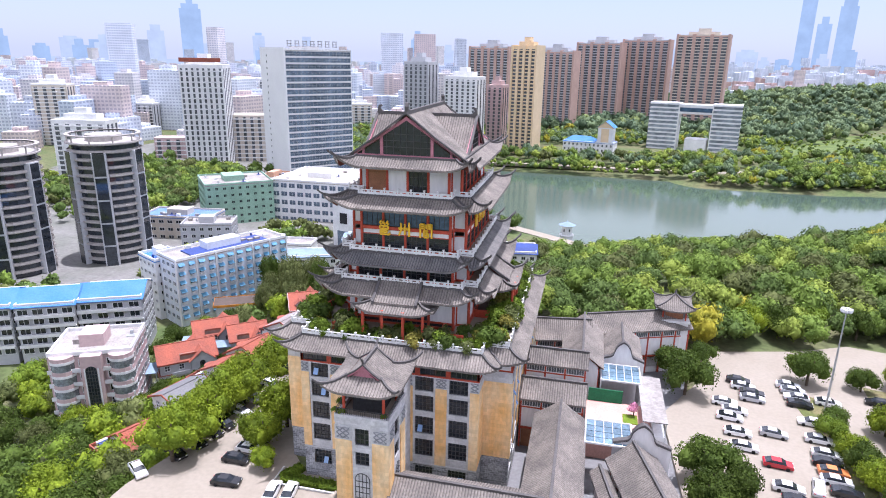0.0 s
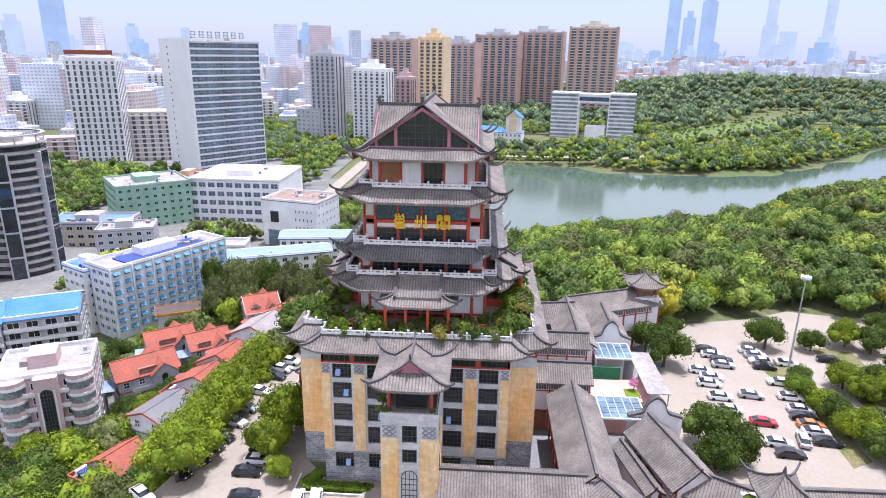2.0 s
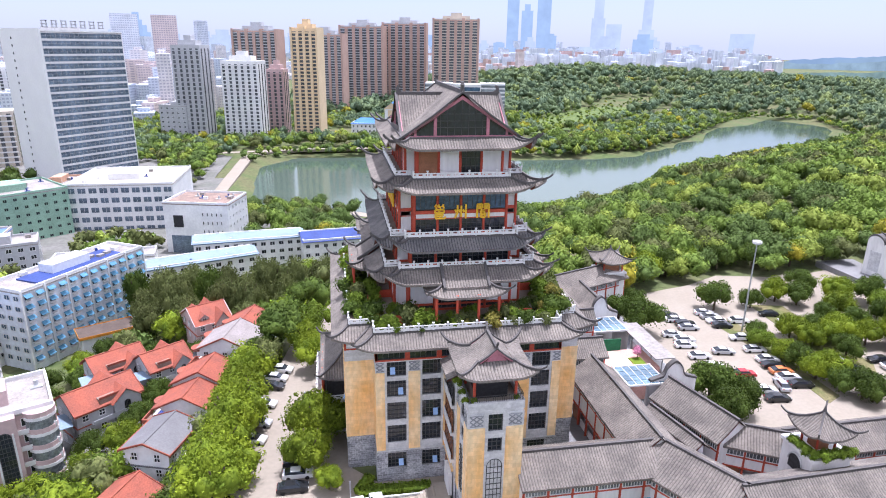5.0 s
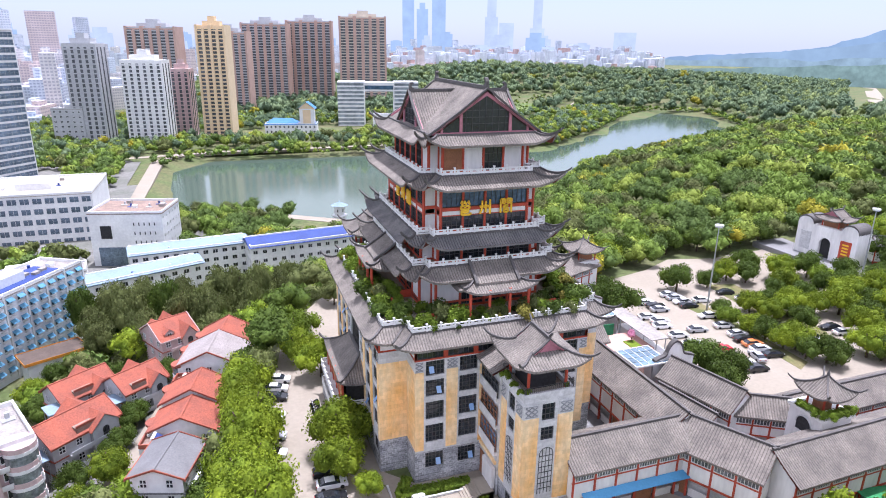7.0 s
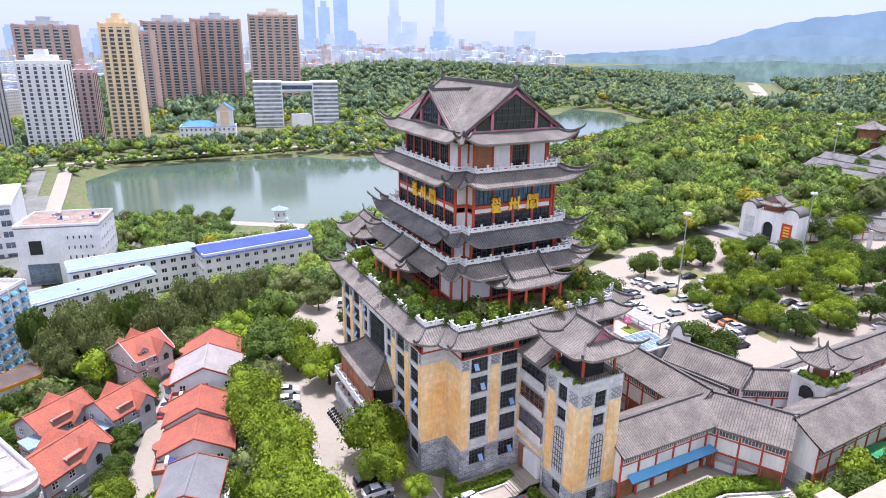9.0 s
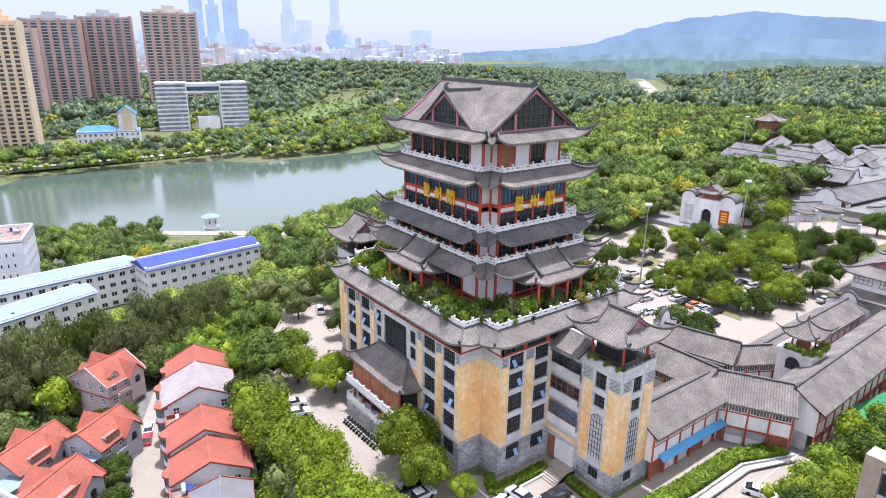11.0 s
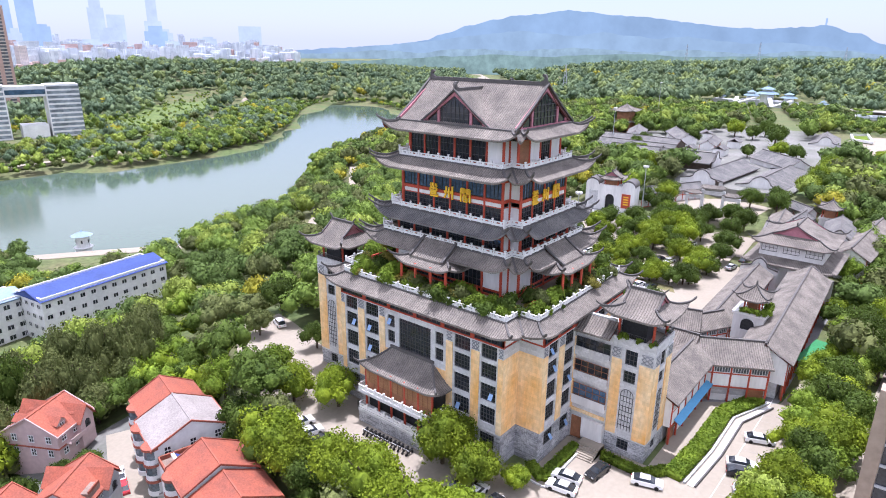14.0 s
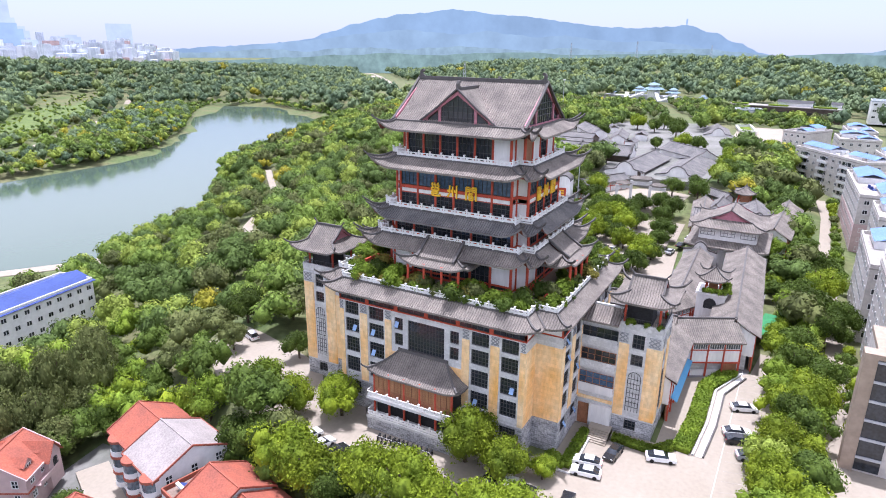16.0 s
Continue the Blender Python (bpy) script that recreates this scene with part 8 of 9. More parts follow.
NEAR = [(24, 147, 4.4, "dark"), (32, 151, 4.6, "dark"), (40, 154, 4.4, "mango"), (48, 157, 4.8, "dark"), (56, 161, 4.6, "fresh"), (66, 160, 4.6, "dark"), (76, 158, 4.8, "dark"), (86, 155, 4.4, "mango"), (94, 152, 4.6, "dark"),
        (-49.2, 91.0, 5.0, "mango"), (-50.0, 84.0, 3.9, "mango"), (-47.3, 79.0, 2.1, "mango"), (-48.5, 115.5, 4.2, "mango"), (-52.5, 123.0, 4.0, "mango"), (-50.5, 131.5, 4.5, "fresh"),
        (-56.0, 140.0, 5.0, "fresh"), (-40.0, 150.5, 3.6, "olive"), (-28.5, 158.0, 5.0, "dark"), (-22.0, 150.0, 4.5, "dark"), (-36.0, 136.0, 3.6, "dark"),
        (22.0, 120.5, 5.6, "dark"), (19.5, 126.5, 4.6, "dark"), (22.0, 92.5, 5.0, "dark"), (25.5, 88.0, 4.4, "dark"), (21.0, 86.0, 4.0, "dark"), (18.0, 133.0, 4.0, "dark"), (27.0, 134.5, 3.6, "dark"), (47.0, 131.0, 4.8, "dark"), (46.5, 105.0, 3.0, "mango"), (46.8, 114.5, 3.0, "dark"), (47.5, 96.5, 3.4, "mango"), (48.5, 91.5, 3.4, "dark"), (56.5, 110.0, 3.2, "mango"), (69.0, 108.0, 3.6, "mango"), (81.5, 104.0, 3.8, "dark"), (92.5, 104.5, 3.8, "mango"), (68.0, 120.0, 3.6, "dark"), (75.0, 123.0, 3.8, "mango"), (57.0, 131.0, 3.4, "dark"), (66.0, 134.0, 3.8, "mango"), (76.0, 138.0, 4.0, "dark"), (88.0, 96.0, 4.0, "dark"), (94.0, 89.0, 4.2, "dark"), (74.5, 86.0, 4.0, "dark"), (68.0, 89.5, 3.6, "mango"), (47.0, 101.0, 3.6, "dark"), (44.8, 110.0, 3.2, "fresh"), (50.9, 88.6, 4.0, "dark"), (61.2, 88.0, 4.0, "mango"),
        (55.2, 114.2, 3.6, "mango"), (63.1, 109.9, 4.0, "mango"), (75.0, 106.3, 4.2, "mango"), (86.2, 115.1, 3.6, "dark"), (80.0, 115.2, 4.0, "dark"), (88.0, 108.0, 4.2, "mango"), (52.0, 87.3, 3.6, "dark"),
        (49.6, 95.1, 3.6, "mango"), (62.8, 86.0, 3.8, "dark"), (82.8, 86.7, 4.4, "dark"), (102.4, 87.1, 4.6, "dark"), (97.4, 99.6, 4.2, "dark"), (60.4, 103.6, 3.6, "dark"), (70.0, 96.0, 4.0, "mango"),
        (-15.0, 47.0, 4.2, "dark"), (4.5, 46.8, 4.6, "dark"), (29.7, 46.5, 5.0, "dark"), (-24.5, 48.0, 4.0, "mango"), (0.7, 42.0, 4.6, "dark"), (-10.1, 44.0, 4.6, "mango"), (23.0, 41.5, 5.0, "dark"), (14.0, 47.0, 4.6, "dark"), (-36.4, 49.0, 4.2, "mango"), (36.0, 44.0, 5.2, "dark"),
        (262, 114, 7.5, "dark"), (222, 96, 5.0, "dark"), (228, 104, 4.6, "mango"), (216, 116, 4.4, "dark"), (219, 80, 5.0, "dark"), (158, 134, 5, "mango"), (152, 139, 5, "mango"), (160, 146, 5, "fresh"), (158, 156, 5, "mango"), (148, 78, 4.6, "mango"), (158, 76, 4.8, "dark"), (168, 78, 4.8, "mango"), (178, 76, 4.8, "dark"), (188, 76, 4.8, "mango"), (200, 78, 5, "fresh"), (128, 92, 4.6, "dark"), (130, 84, 4.6, "dark"), (122, 82, 4.6, "dark"), (122, 120, 4.4, "dark"), (116, 118, 4.4, "mango"), (206, 168, 4.5, "dark"), (186, 158, 4.5, "fresh"), (222, 170, 4.5, "dark"), (246, 152, 5, "dark"), (282, 130, 5.5, "dark"), (290, 142, 5.5, "mango"), (302, 128, 6, "dark"), (272, 176, 6, "dark"),
        (31.8, 38.5, 5.0, "dark"), (44.0, 47.0, 4.8, "dark"), (52.0, 42.0, 5.0, "mango"), (60.0, 47.0, 4.8, "dark"), (70.0, 43.0, 5.0, "dark")]
NEAR += [(70, 131, 4.2, "dark"), (79, 129, 4.0, "mango"), (86, 126, 4.4, "dark"), (91, 119, 4.2, "dark"), (84, 121, 3.8, "fresh"), (72, 115, 3.8, "dark"), (62, 115, 3.4, "dark"), (80, 110, 4.0, "mango"), (94, 111, 4.4, "dark"), (99, 106, 4.4, "dark"), (101, 98, 4.6, "dark"), (106, 92, 4.4, "dark"), (76, 100, 3.8, "dark"), (83, 99, 4.2, "mango"), (110, 124, 4.4, "dark"), (106, 116, 4.6, "dark"), (101, 112, 4.2, "fresh"), (112, 140, 5.0, "dark"), (118, 134, 5.0, "mango"), (126, 128, 4.6, "dark"), (134, 130, 4.8, "dark"),
         (-69.3, 99, 5.4, "dark"), (-69.5, 91.5, 5.8, "dark"), (-71.5, 84, 5.6, "dark"), (-68.6, 106, 5.0, "dark"), (-74.5, 79.5, 5.6, "olive"), (-80.5, 77.5, 5.2, "dark"), (-70.5, 74.5, 5.2, "dark"), (-66, 95, 4.6, "mango"), (-86, 80, 5.0, "dark"), (-92, 84, 5.0, "olive"), (-77.5, 71, 5.4, "dark"), (-84, 72, 5.4, "mango"), (-67.0, 113, 4.4, "dark"), (-65.4, 120, 4.2, "mango"),
         (-104, 100.5, 4.0, "mango"), (-111, 97.5, 4.2, "dark"), (-97.5, 101.0, 3.6, "mango"), (-117, 95, 4.4, "dark"), (-92, 106.5, 3.4, "fresh"), (-93.5, 99.0, 4.0, "dark"), (-100, 94.5, 4.2, "dark"), (-107, 92, 4.4, "olive"), (-91, 92, 4.4, "dark"), (-88, 97.0, 4.0, "mango"), (-124, 100, 4.6, "dark"), (-121, 108, 4.2, "olive"), (-125, 116, 4.4, "dark"), (-119, 123, 4.0, "dark"), (-112, 128, 4.2, "dark"), (-107, 134, 4.0, "olive"), (-112, 140, 4.4, "dark"), (-116, 150, 4.4, "dark"), (-109, 155, 4.4, "mango"), (-104, 149, 4.0, "dark"),
         (-79.5, 148.0, 3.6, "dark"), (-83.0, 150.5, 3.4, "dark"), (-80.0, 130.5, 2.0, "dark"), (-86.0, 122.0, 3.4, "dark"), (-87.5, 131.5, 2.6, "dark"), (-88.5, 142.0, 2.8, "fresh")]
for x, y, r, k in NEAR:
    tree(x, y, r, k)
for i in range(12):
    tree(-63.2 + 0.045 * max(0, i - 5) * 14 + rng.uniform(-0.8, 0.8), 77.0 + i * 5.6, rng.uniform(4.4, 5.4), rng.choice(["mango", "mango", "mango", "dark"]))
    tree(-68.5 + 0.03 * max(0, i - 6) * 14 + rng.uniform(-1.0, 1.0), 70.0 + i * 5.6, rng.uniform(3.8, 4.8), rng.choice(["dark", "mango", "dark"]))
    tree(-72.5 + rng.uniform(-1.5, 1.5), 62.0 + i * 5.4, rng.uniform(3.8, 5.0), rng.choice(["dark", "olive", "dark", "mango"])) if i < 6 else None

part("crown", crown_mesh(5, 1.5, 1.4, 6, 420, 0.16, LEAF_PINK), None, next(o for o in scene.objects if o.name.startswith("blossom_tree")), at=(0, 0, 1.4))
for x, y, r, k in ((-89.5, 138.6, 2.8, "fresh"), (-77.5, 124.0, 2.6, "dark"), (-88.3, 119.5, 3.0, "dark"), (-101.5, 132.5, 3.2, "mango"), (-84.5, 130.5, 3.6, "dark"), (-76.5, 147.0, 3.4, "dark"), (-83.2, 122.0, 3.2, "dark"), (-86.5, 112.5, 3.6, "mango"), (-79.5, 113.0, 3.0, "fresh"), (-98, 90, 2.6, "dark"), (-106, 147, 4.4, "dark"), (-90, 104, 3.4, "mango"), (-72, 164, 4.0, "dark"), (-62.5, 163, 4.6, "dark"), (-98, 158, 4.6, "olive"), (-90, 152, 4.2, "dark"), (-87, 168, 5.0, "olive"), (-80.0, 104.5, 3.8, "mango"), (-93, 114, 3.4, "dark"), (-68, 172, 4.8, "olive"), (-77, 176, 5.0, "olive"),
                   (-90, 165, 4.6, "olive"), (-80, 172, 5, "olive"), (-70, 166, 5, "olive"), (-98, 172, 5, "olive"), (-106, 164, 4.6, "dark"), (-73, 178, 5, "olive"), (-60, 172, 5, "olive"), (-88, 182, 5, "dark"), (-95, 92, 4.6, "olive"), (-88, 86, 4.6, "dark"), (-82, 82, 4.6, "dark"), (-101, 88, 4.4, "dark"), (-78, 92, 4.2, "mango")):
    tree(x, y, r, k)

for x, y, r, k in ((-75.5, 82.0, 4.0, "dark"), (-73.4, 89.0, 3.6, "dark"), (-84.8, 89.5, 4.0, "mango"), (-76.5, 76.0, 4.4, "dark")):
    tree(x, y, r, k)
# tall grey-green trees between the villas and the school
for x, y, r in ((-99, 186, 4.2), (-94, 191, 4.6), (-97, 178, 3.8), (-90, 184, 4.6), (-86, 177, 4.0), (-87, 193, 4.4), (-81, 186, 4.6), (-76, 180, 4.2), (-78, 194, 4.4), (-72, 188, 4.4), (-69, 179, 4.0), (-67, 195, 4.2), (-63, 186, 4.4), (-58, 193, 4.2), (-57, 181, 4.2), (-51, 188, 4.4), (-103, 192, 4.2), (-47, 196, 4.0)):
    tree(x, y - 7, r * 1.2, ("olive", "mango", "olive", "dark", "olive")[int(x * 3 + y) % 5], 1.55 + 0.1 * (int(x * 5 + y * 3) % 7), max(height(x, y - 7), -17.0))

# what keeps the wood off the built ground
KEEP = [[(-69, -50), (-66, 70), (-61, 96), (-60, 106), (-54, 140), (-41, 160), (-28, 160), (-30, 150), (-22, 140), (30, 140), (34, 145), (60, 151), (90, 147), (100, 118), (104, 90), (98, 52), (65, 50), (10, 50), (12, -50)],
        [(-116, 100), (-118, 140), (-103, 155), (-90, 158), (-80, 169), (-60, 160), (-60, 150), (-66, 104)],
        [(-165, 120), (-165, 160), (-128, 222), (-84, 215), (-80, 205), (-108, 160), (-118, 130)],
        [(-118, 205), (-118, 255), (-14, 258), (-14, 228)],
        [(96, 118), (99, 146), (108, 146), (116, 128), (120, 117), (136, 124), (166, 124), (166, 172), (190, 190), (232, 194), (268, 192), (272, 160), (345, 150), (345, 116), (292, 104), (290, 84), (214, 82), (140, 80), (126, 66), (122, 56), (98, 54), (98, 80)],
        [(10, 22), (10, 38), (90, 40), (130, 42), (250, 60), (330, 60), (330, -40), (10, -30)],
        [(228, 58), (238, 90), (300, 102), (400, 102), (478, 114), (490, 20), (490, -64), (450, -64), (440, 30), (400, 62), (330, 52)], [(330, 104), (345, 165), (500, 230), (600, 220), (600, 150), (500, 120)],
        [(86, 118), (86, 150), (104, 150), (104, 118)], [(-122, 82), (-93, 82), (-93, 104), (-122, 104)],
        [(165, 612), (280, 712), (400, 835), (440, 930), (370, 930), (262, 790), (165, 700)],
        [(-85, 585), (-85, 660), (150, 700), (150, 640), (30, 585)]]


def free(x, y):
    ok = ~inside(LAKE, x, y)[0] & (inside(LAKE, x, y)[1] > 3)
    for k in KEEP:
        ok &= ~inside(k, x, y)[0]
    for line, w in ROADS:
        for px, py in line:
            ok &= np.hypot(x - px, y - py) > (w / 2 + 34 if w > 20 else 10 if w == 7 and py > 400 else w / 2 + 5)
    ok &= (np.hypot((x + 8) * 0.75, y - 296) > 24) & (np.hypot(x - 545, y - 185) > 48)
    town = (x < -88) & (y > 190) & (y < 500)
    return ok & ~town


def scatter(x0, x1, y0, y1, step, seed):
    r = np.random.RandomState(seed)
    X, Y = np.meshgrid(np.arange(x0, x1, step), np.arange(y0, y1, step))
    X, Y = X.ravel() + r.uniform(-0.42, 0.42, X.size) * step, Y.ravel() + r.uniform(-0.42, 0.42, X.size) * step
    ok = free(X, Y)
    return X[ok], Y[ok], r


def scatter_box(x0, x1, y0, y1, step, seed):
    r = np.random.RandomState(seed)
    X, Y = np.meshgrid(np.arange(x0, x1, step), np.arange(y0, y1, step))
    return X.ravel() + r.uniform(-0.42, 0.42, X.size) * step, Y.ravel() + r.uniform(-0.42, 0.42, X.size) * step, r


def wood(name, label, pts, lobes, leaves, leaf, radius, mats, weights, seed, variants=5):
    """A wood as one object: many small crowns of leaf cards."""
    X, Y, r = pts
    Z = terrain(X, Y)
    shapes = [crown_arrays(seed + v, 1.0, 0.95, lobes, leaves, leaf, fine=False) for v in range(variants)]
    vq, vc, mq, mc = [], [], [], []
    for v, (q, core, tri) in enumerate(shapes):
        sel = np.where(np.arange(len(X)) % variants == v)[0]
        if not len(sel):
            continue
        a = r.uniform(0, 2 * np.pi, len(sel))
        s = radius * r.uniform(0.75, 1.3, len(sel))
        c, sn = np.cos(a) * s, np.sin(a) * s
        hgt = s * r.uniform(0.85, 1.15, len(sel))
        base = np.stack([X[sel], Y[sel], Z[sel] + s * 0.75], 1)
        kind = r.choice(len(mats), len(sel), p=weights)
        for src, dst, mm, per in ((q, vq, mq, len(q)), (core, vc, mc, len(tri) * len(core))):
            f = src.reshape(-1, 3)
            w = np.stack([f[None, :, 0] * c[:, None] - f[None, :, 1] * sn[:, None], f[None, :, 0] * sn[:, None] + f[None, :, 1] * c[:, None], f[None, :, 2] * hgt[:, None]], 2) + base[:, None, :]
            dst.append(w.reshape(-1, 3))
            mm.append(np.repeat(kind, per))
    vq, vc = np.concatenate(vq), np.concatenate(vc)
    n = len(vq)
    tris = (tri[None] + n + 6 * np.arange(len(vc) // 6)[:, None, None]).reshape(-1, 3)
    me = raw_mesh(name, np.concatenate([vq, vc]), np.zeros((0, 4), int), np.concatenate([np.arange(n).reshape(-1, 3), tris]), mats)
    me.polygons.foreach_set("material_index", np.concatenate([*mq, *mc]).astype(np.int32))
    return tagged(new(name, me), label, "trees", "", "stuff")


# distance haze is put into these paler, bluer leaf colours
LEAF_HAZE = leaf_material("leaves_pale", (0.185, 0.25, 0.125), (0.15, 0.21, 0.105), 0.25)
HAZE_DEEP = leaf_material("leaves_blue_green", (0.135, 0.195, 0.11), (0.105, 0.16, 0.09), 0.25)
HAZE_LIGHT = leaf_material("leaves_pale_yellow_green", (0.25, 0.31, 0.11), (0.20, 0.26, 0.095), 0.25)
WOOD_GREEN = leaf_material("leaves_wood", (0.20, 0.285, 0.05), (0.115, 0.18, 0.032))
WOOD_DEEP = leaf_material("leaves_wood_deep", (0.125, 0.185, 0.045), (0.075, 0.12, 0.03))
WOOD_LIGHT = leaf_material("leaves_wood_light", (0.29, 0.355, 0.06), (0.19, 0.255, 0.045))
MATS, P = [WOOD_GREEN, WOOD_DEEP, LEAF_GREY, WOOD_LIGHT, LEAF_YELLOW], [0.28, 0.36, 0.17, 0.17, 0.02]
wx, wy, wr = scatter(-135, 150, 40, 330, 7.0, 3)
close = (wx < -30) & (wy < 205)
wood("slope_wood", "leafy mixed trees on the slope beside the villas", (wx[close], wy[close], wr), 14, 1100, 0.05, 5.9, [LEAF, LEAF_DARK, LEAF_GREY, LEAF_FRESH], [0.2, 0.46, 0.2, 0.14], 20)
wood("near_wood", "mixed green broadleaf wood on the lake slope", (wx[~close], wy[~close], wr), 10, 640, 0.078, 5.6, MATS, P, 30)
wood("east_wood", "dense green wood reaching down to the lake", scatter(150, 440, 40, 560, 8.0, 4), 7, 180, 0.13, 6.3, MATS, P, 50)
wood("shore_wood", "green belt of trees along the far shore", scatter(-340, 440, 480, 760, 9.0, 5), 6, 110, 0.15, 5.8, MATS + [LEAF_HAZE, HAZE_DEEP], [0.16, 0.12, 0.06, 0.22, 0.04, 0.2, 0.2], 60)
wood("far_wood", "wooded hills beyond the lake", scatter(440, 1500, -200, 1500, 15.5, 6), 5, 56, 0.155, 10.0, [HAZE_LIGHT, LEAF_HAZE, HAZE_DEEP, LEAF_YELLOW], [0.17, 0.45, 0.365, 0.015], 70)
wood("north_wood", "wooded hills beyond the lake", scatter(-90, 440, 760, 1500, 15.0, 7), 5, 40, 0.19, 10.8, [HAZE_LIGHT, LEAF_HAZE, HAZE_DEEP, LEAF_YELLOW], [0.12, 0.45, 0.42, 0.01], 80)
tx, ty, tr = [], [], np.random.RandomState(9)
for _ in range(1900):
    tx.append(tr.uniform(-360, -92)), ty.append(tr.uniform(120, 640))
tx, ty = np.array(tx), np.array(ty)
clear = ~inside(LAKE, tx, ty)[0] & ~((tx > -128) & (ty > 338) & (ty < 535)) & ~((tx > -220) & (tx < -95) & (ty > 285) & (ty < 345)) & ~((np.abs(tx + 98) < 20) & (np.abs(ty - 272) < 17)) & ~((tx < -150) & (tx > -214) & (ty > 240) & (ty < 318)) & ~((tx > -216) & (tx < -158) & (ty > 388) & (ty < 420)) & ~((tx < -165) & (ty < 262) & (ty > 178)) & ~((tx > -250) & (tx < -155) & (ty > 385) & (ty < 475)) & ~((tx > -330) & (tx < -250) & (ty > 425) & (ty < 500)) & ~((ty < 262) & (ty > 205) & (tx > -122)) & ~inside(KEEP[2], tx, ty)[0] & ~inside(KEEP[1], tx, ty)[0]
wood("town_park", "dense green trees of a small town park", scatter_box(-330, -225, 300, 420, 8.0, 15), 7, 160, 0.13, 6.2, MATS, [0.3, 0.45, 0.15, 0.1, 0.0], 95)
cw = scatter_box(-225, -126, 345, 520, 8.5, 16)
cw_ok = ~((cw[0] > -250) & (cw[0] < -155) & (cw[1] > 380) & (cw[1] < 478)) & ~((cw[0] > -150) & (cw[1] > 470) & (cw[1] < 500))
wood("causeway_trees", "leafy trees behind the causeway", (cw[0][cw_ok], cw[1][cw_ok], cw[2]), 6, 130, 0.14, 5.8, MATS, [0.3, 0.4, 0.15, 0.15, 0.0], 97)
wood("street_trees", "street and yard trees of the town", (tx[clear], ty[clear], tr), 5, 120, 0.17, 4.5, MATS, [0.3, 0.4, 0.2, 0.1, 0.0], 90)
# trees down to the water's edge
br = np.random.RandomState(41)
bx_, by_ = [], []
for (ax, ay), (bx, by) in zip(LAKE, LAKE[1:] + LAKE[:1]):
    n = max(1, int(math.hypot(bx - ax, by - ay) / 5.5))
    nx_, ny_ = (by - ay), -(bx - ax)
    ln = math.hypot(nx_, ny_)
    for i in range(n):
        for off in (4.0, 10.0):
            px, py = ax + (bx - ax) * (i + br.uniform(0, 1)) / n, ay + (by - ay) * (i + br.uniform(0, 1)) / n
            side = -1 if inside(LAKE, np.array([px + nx_ / ln * 2]), np.array([py + ny_ / ln * 2]))[0][0] else 1
            px, py = px + side * nx_ / ln * off, py + side * ny_ / ln * off
            if (px > 85 or py > 485) and not inside(LAKE, np.array([px]), np.array([py]))[0][0]:
                bx_.append(px)
                by_.append(py)
wood("bank_trees", "bushes and trees along the water's edge", (np.array(bx_), np.array(by_), br), 4, 80, 0.17, 3.8, MATS, [0.3, 0.4, 0.1, 0.18, 0.02], 140)
mr = np.random.RandomState(31)
mx_, my_ = mr.uniform(150, 450, 900), mr.uniform(600, 940, 900)
inm = inside(KEEP[-2], mx_, my_)[0]
wood("meadow_scrub", "low bushes dotted over the meadow", (mx_[inm], my_[inm], mr), 4, 50, 0.2, 2.6, MATS, [0.3, 0.25, 0.1, 0.33, 0.02], 130)
lr = np.random.RandomState(12)
lx = np.concatenate([np.arange(44, 260, 6.2), np.arange(47, 260, 6.6)])
ly = np.concatenate([46.2 + (np.arange(44, 260, 6.2) - 60) * 0.05, 52.5 + (np.arange(47, 260, 6.6) - 60) * 0.06]) + lr.uniform(-1.0, 1.0, len(lx))
sx_ = np.concatenate([np.arange(-12, 30, 5.5), np.arange(62, 104, 5.0), np.arange(108, 166, 6.0)])
wood("flats_trees", "narrow leafy trees between the lane and the flats", (sx_, 37.2 + lr.uniform(-0.5, 0.5, len(sx_)), lr), 8, 520, 0.09, 2.4, [LEAF, LEAF_DARK, LEAF_GREY, LEAF_FRESH], [0.25, 0.55, 0.1, 0.1], 115)
fx = np.concatenate([np.arange(-50, 46, 5.2), np.arange(-47, 46, 5.6)])
fy = np.concatenate([np.full(len(np.arange(-50, 46, 5.2)), 44.6), np.full(len(np.arange(-47, 46, 5.6)), 49.6)]) + lr.uniform(-0.8, 0.8, len(fx))
wood("forecourt_trees", "dense feathery green trees between the forecourt and the lane", (fx, fy, lr), 14, 1500, 0.05, 4.1, [LEAF, LEAF_DARK, LEAF_FRESH, WOOD_LIGHT], [0.36, 0.2, 0.3, 0.14], 118)
ax_, ay_, ar_ = [], [], np.random.RandomState(77)
for off in (-58, -51, -44, -36, -28, -19, -11, 11, 19, 28, 36, 44, 51):
    for i in range(28):
        u = i / 27
        ax_.append(368 + 150 * u - 0.3 * off + ar_.uniform(-1, 1))
        ay_.append(128 + 44 * u + 0.95 * off * (1 - 0.15 * u) + ar_.uniform(-1, 1))
sq = scatter_box(358, 462, 44, 116, 6.0, 19)
sq_ok = ~((sq[0] > 400) & (sq[0] < 432) & (sq[1] > 74) & (sq[1] < 102)) & ~((sq[0] > 448) & (sq[1] > 20))
wood("square_trees", "low bushy trees before the arcade", (sq[0][sq_ok], sq[1][sq_ok], sq[2]), 6, 160, 0.14, 2.9, MATS, [0.3, 0.45, 0.1, 0.15, 0.0], 127)
wood("avenue_trees", "rounded clipped trees in rows before the hillside hall", (np.array(ax_), np.array(ay_), ar_), 6, 220, 0.13, 3.9, MATS, [0.3, 0.5, 0.1, 0.1, 0.0], 125)
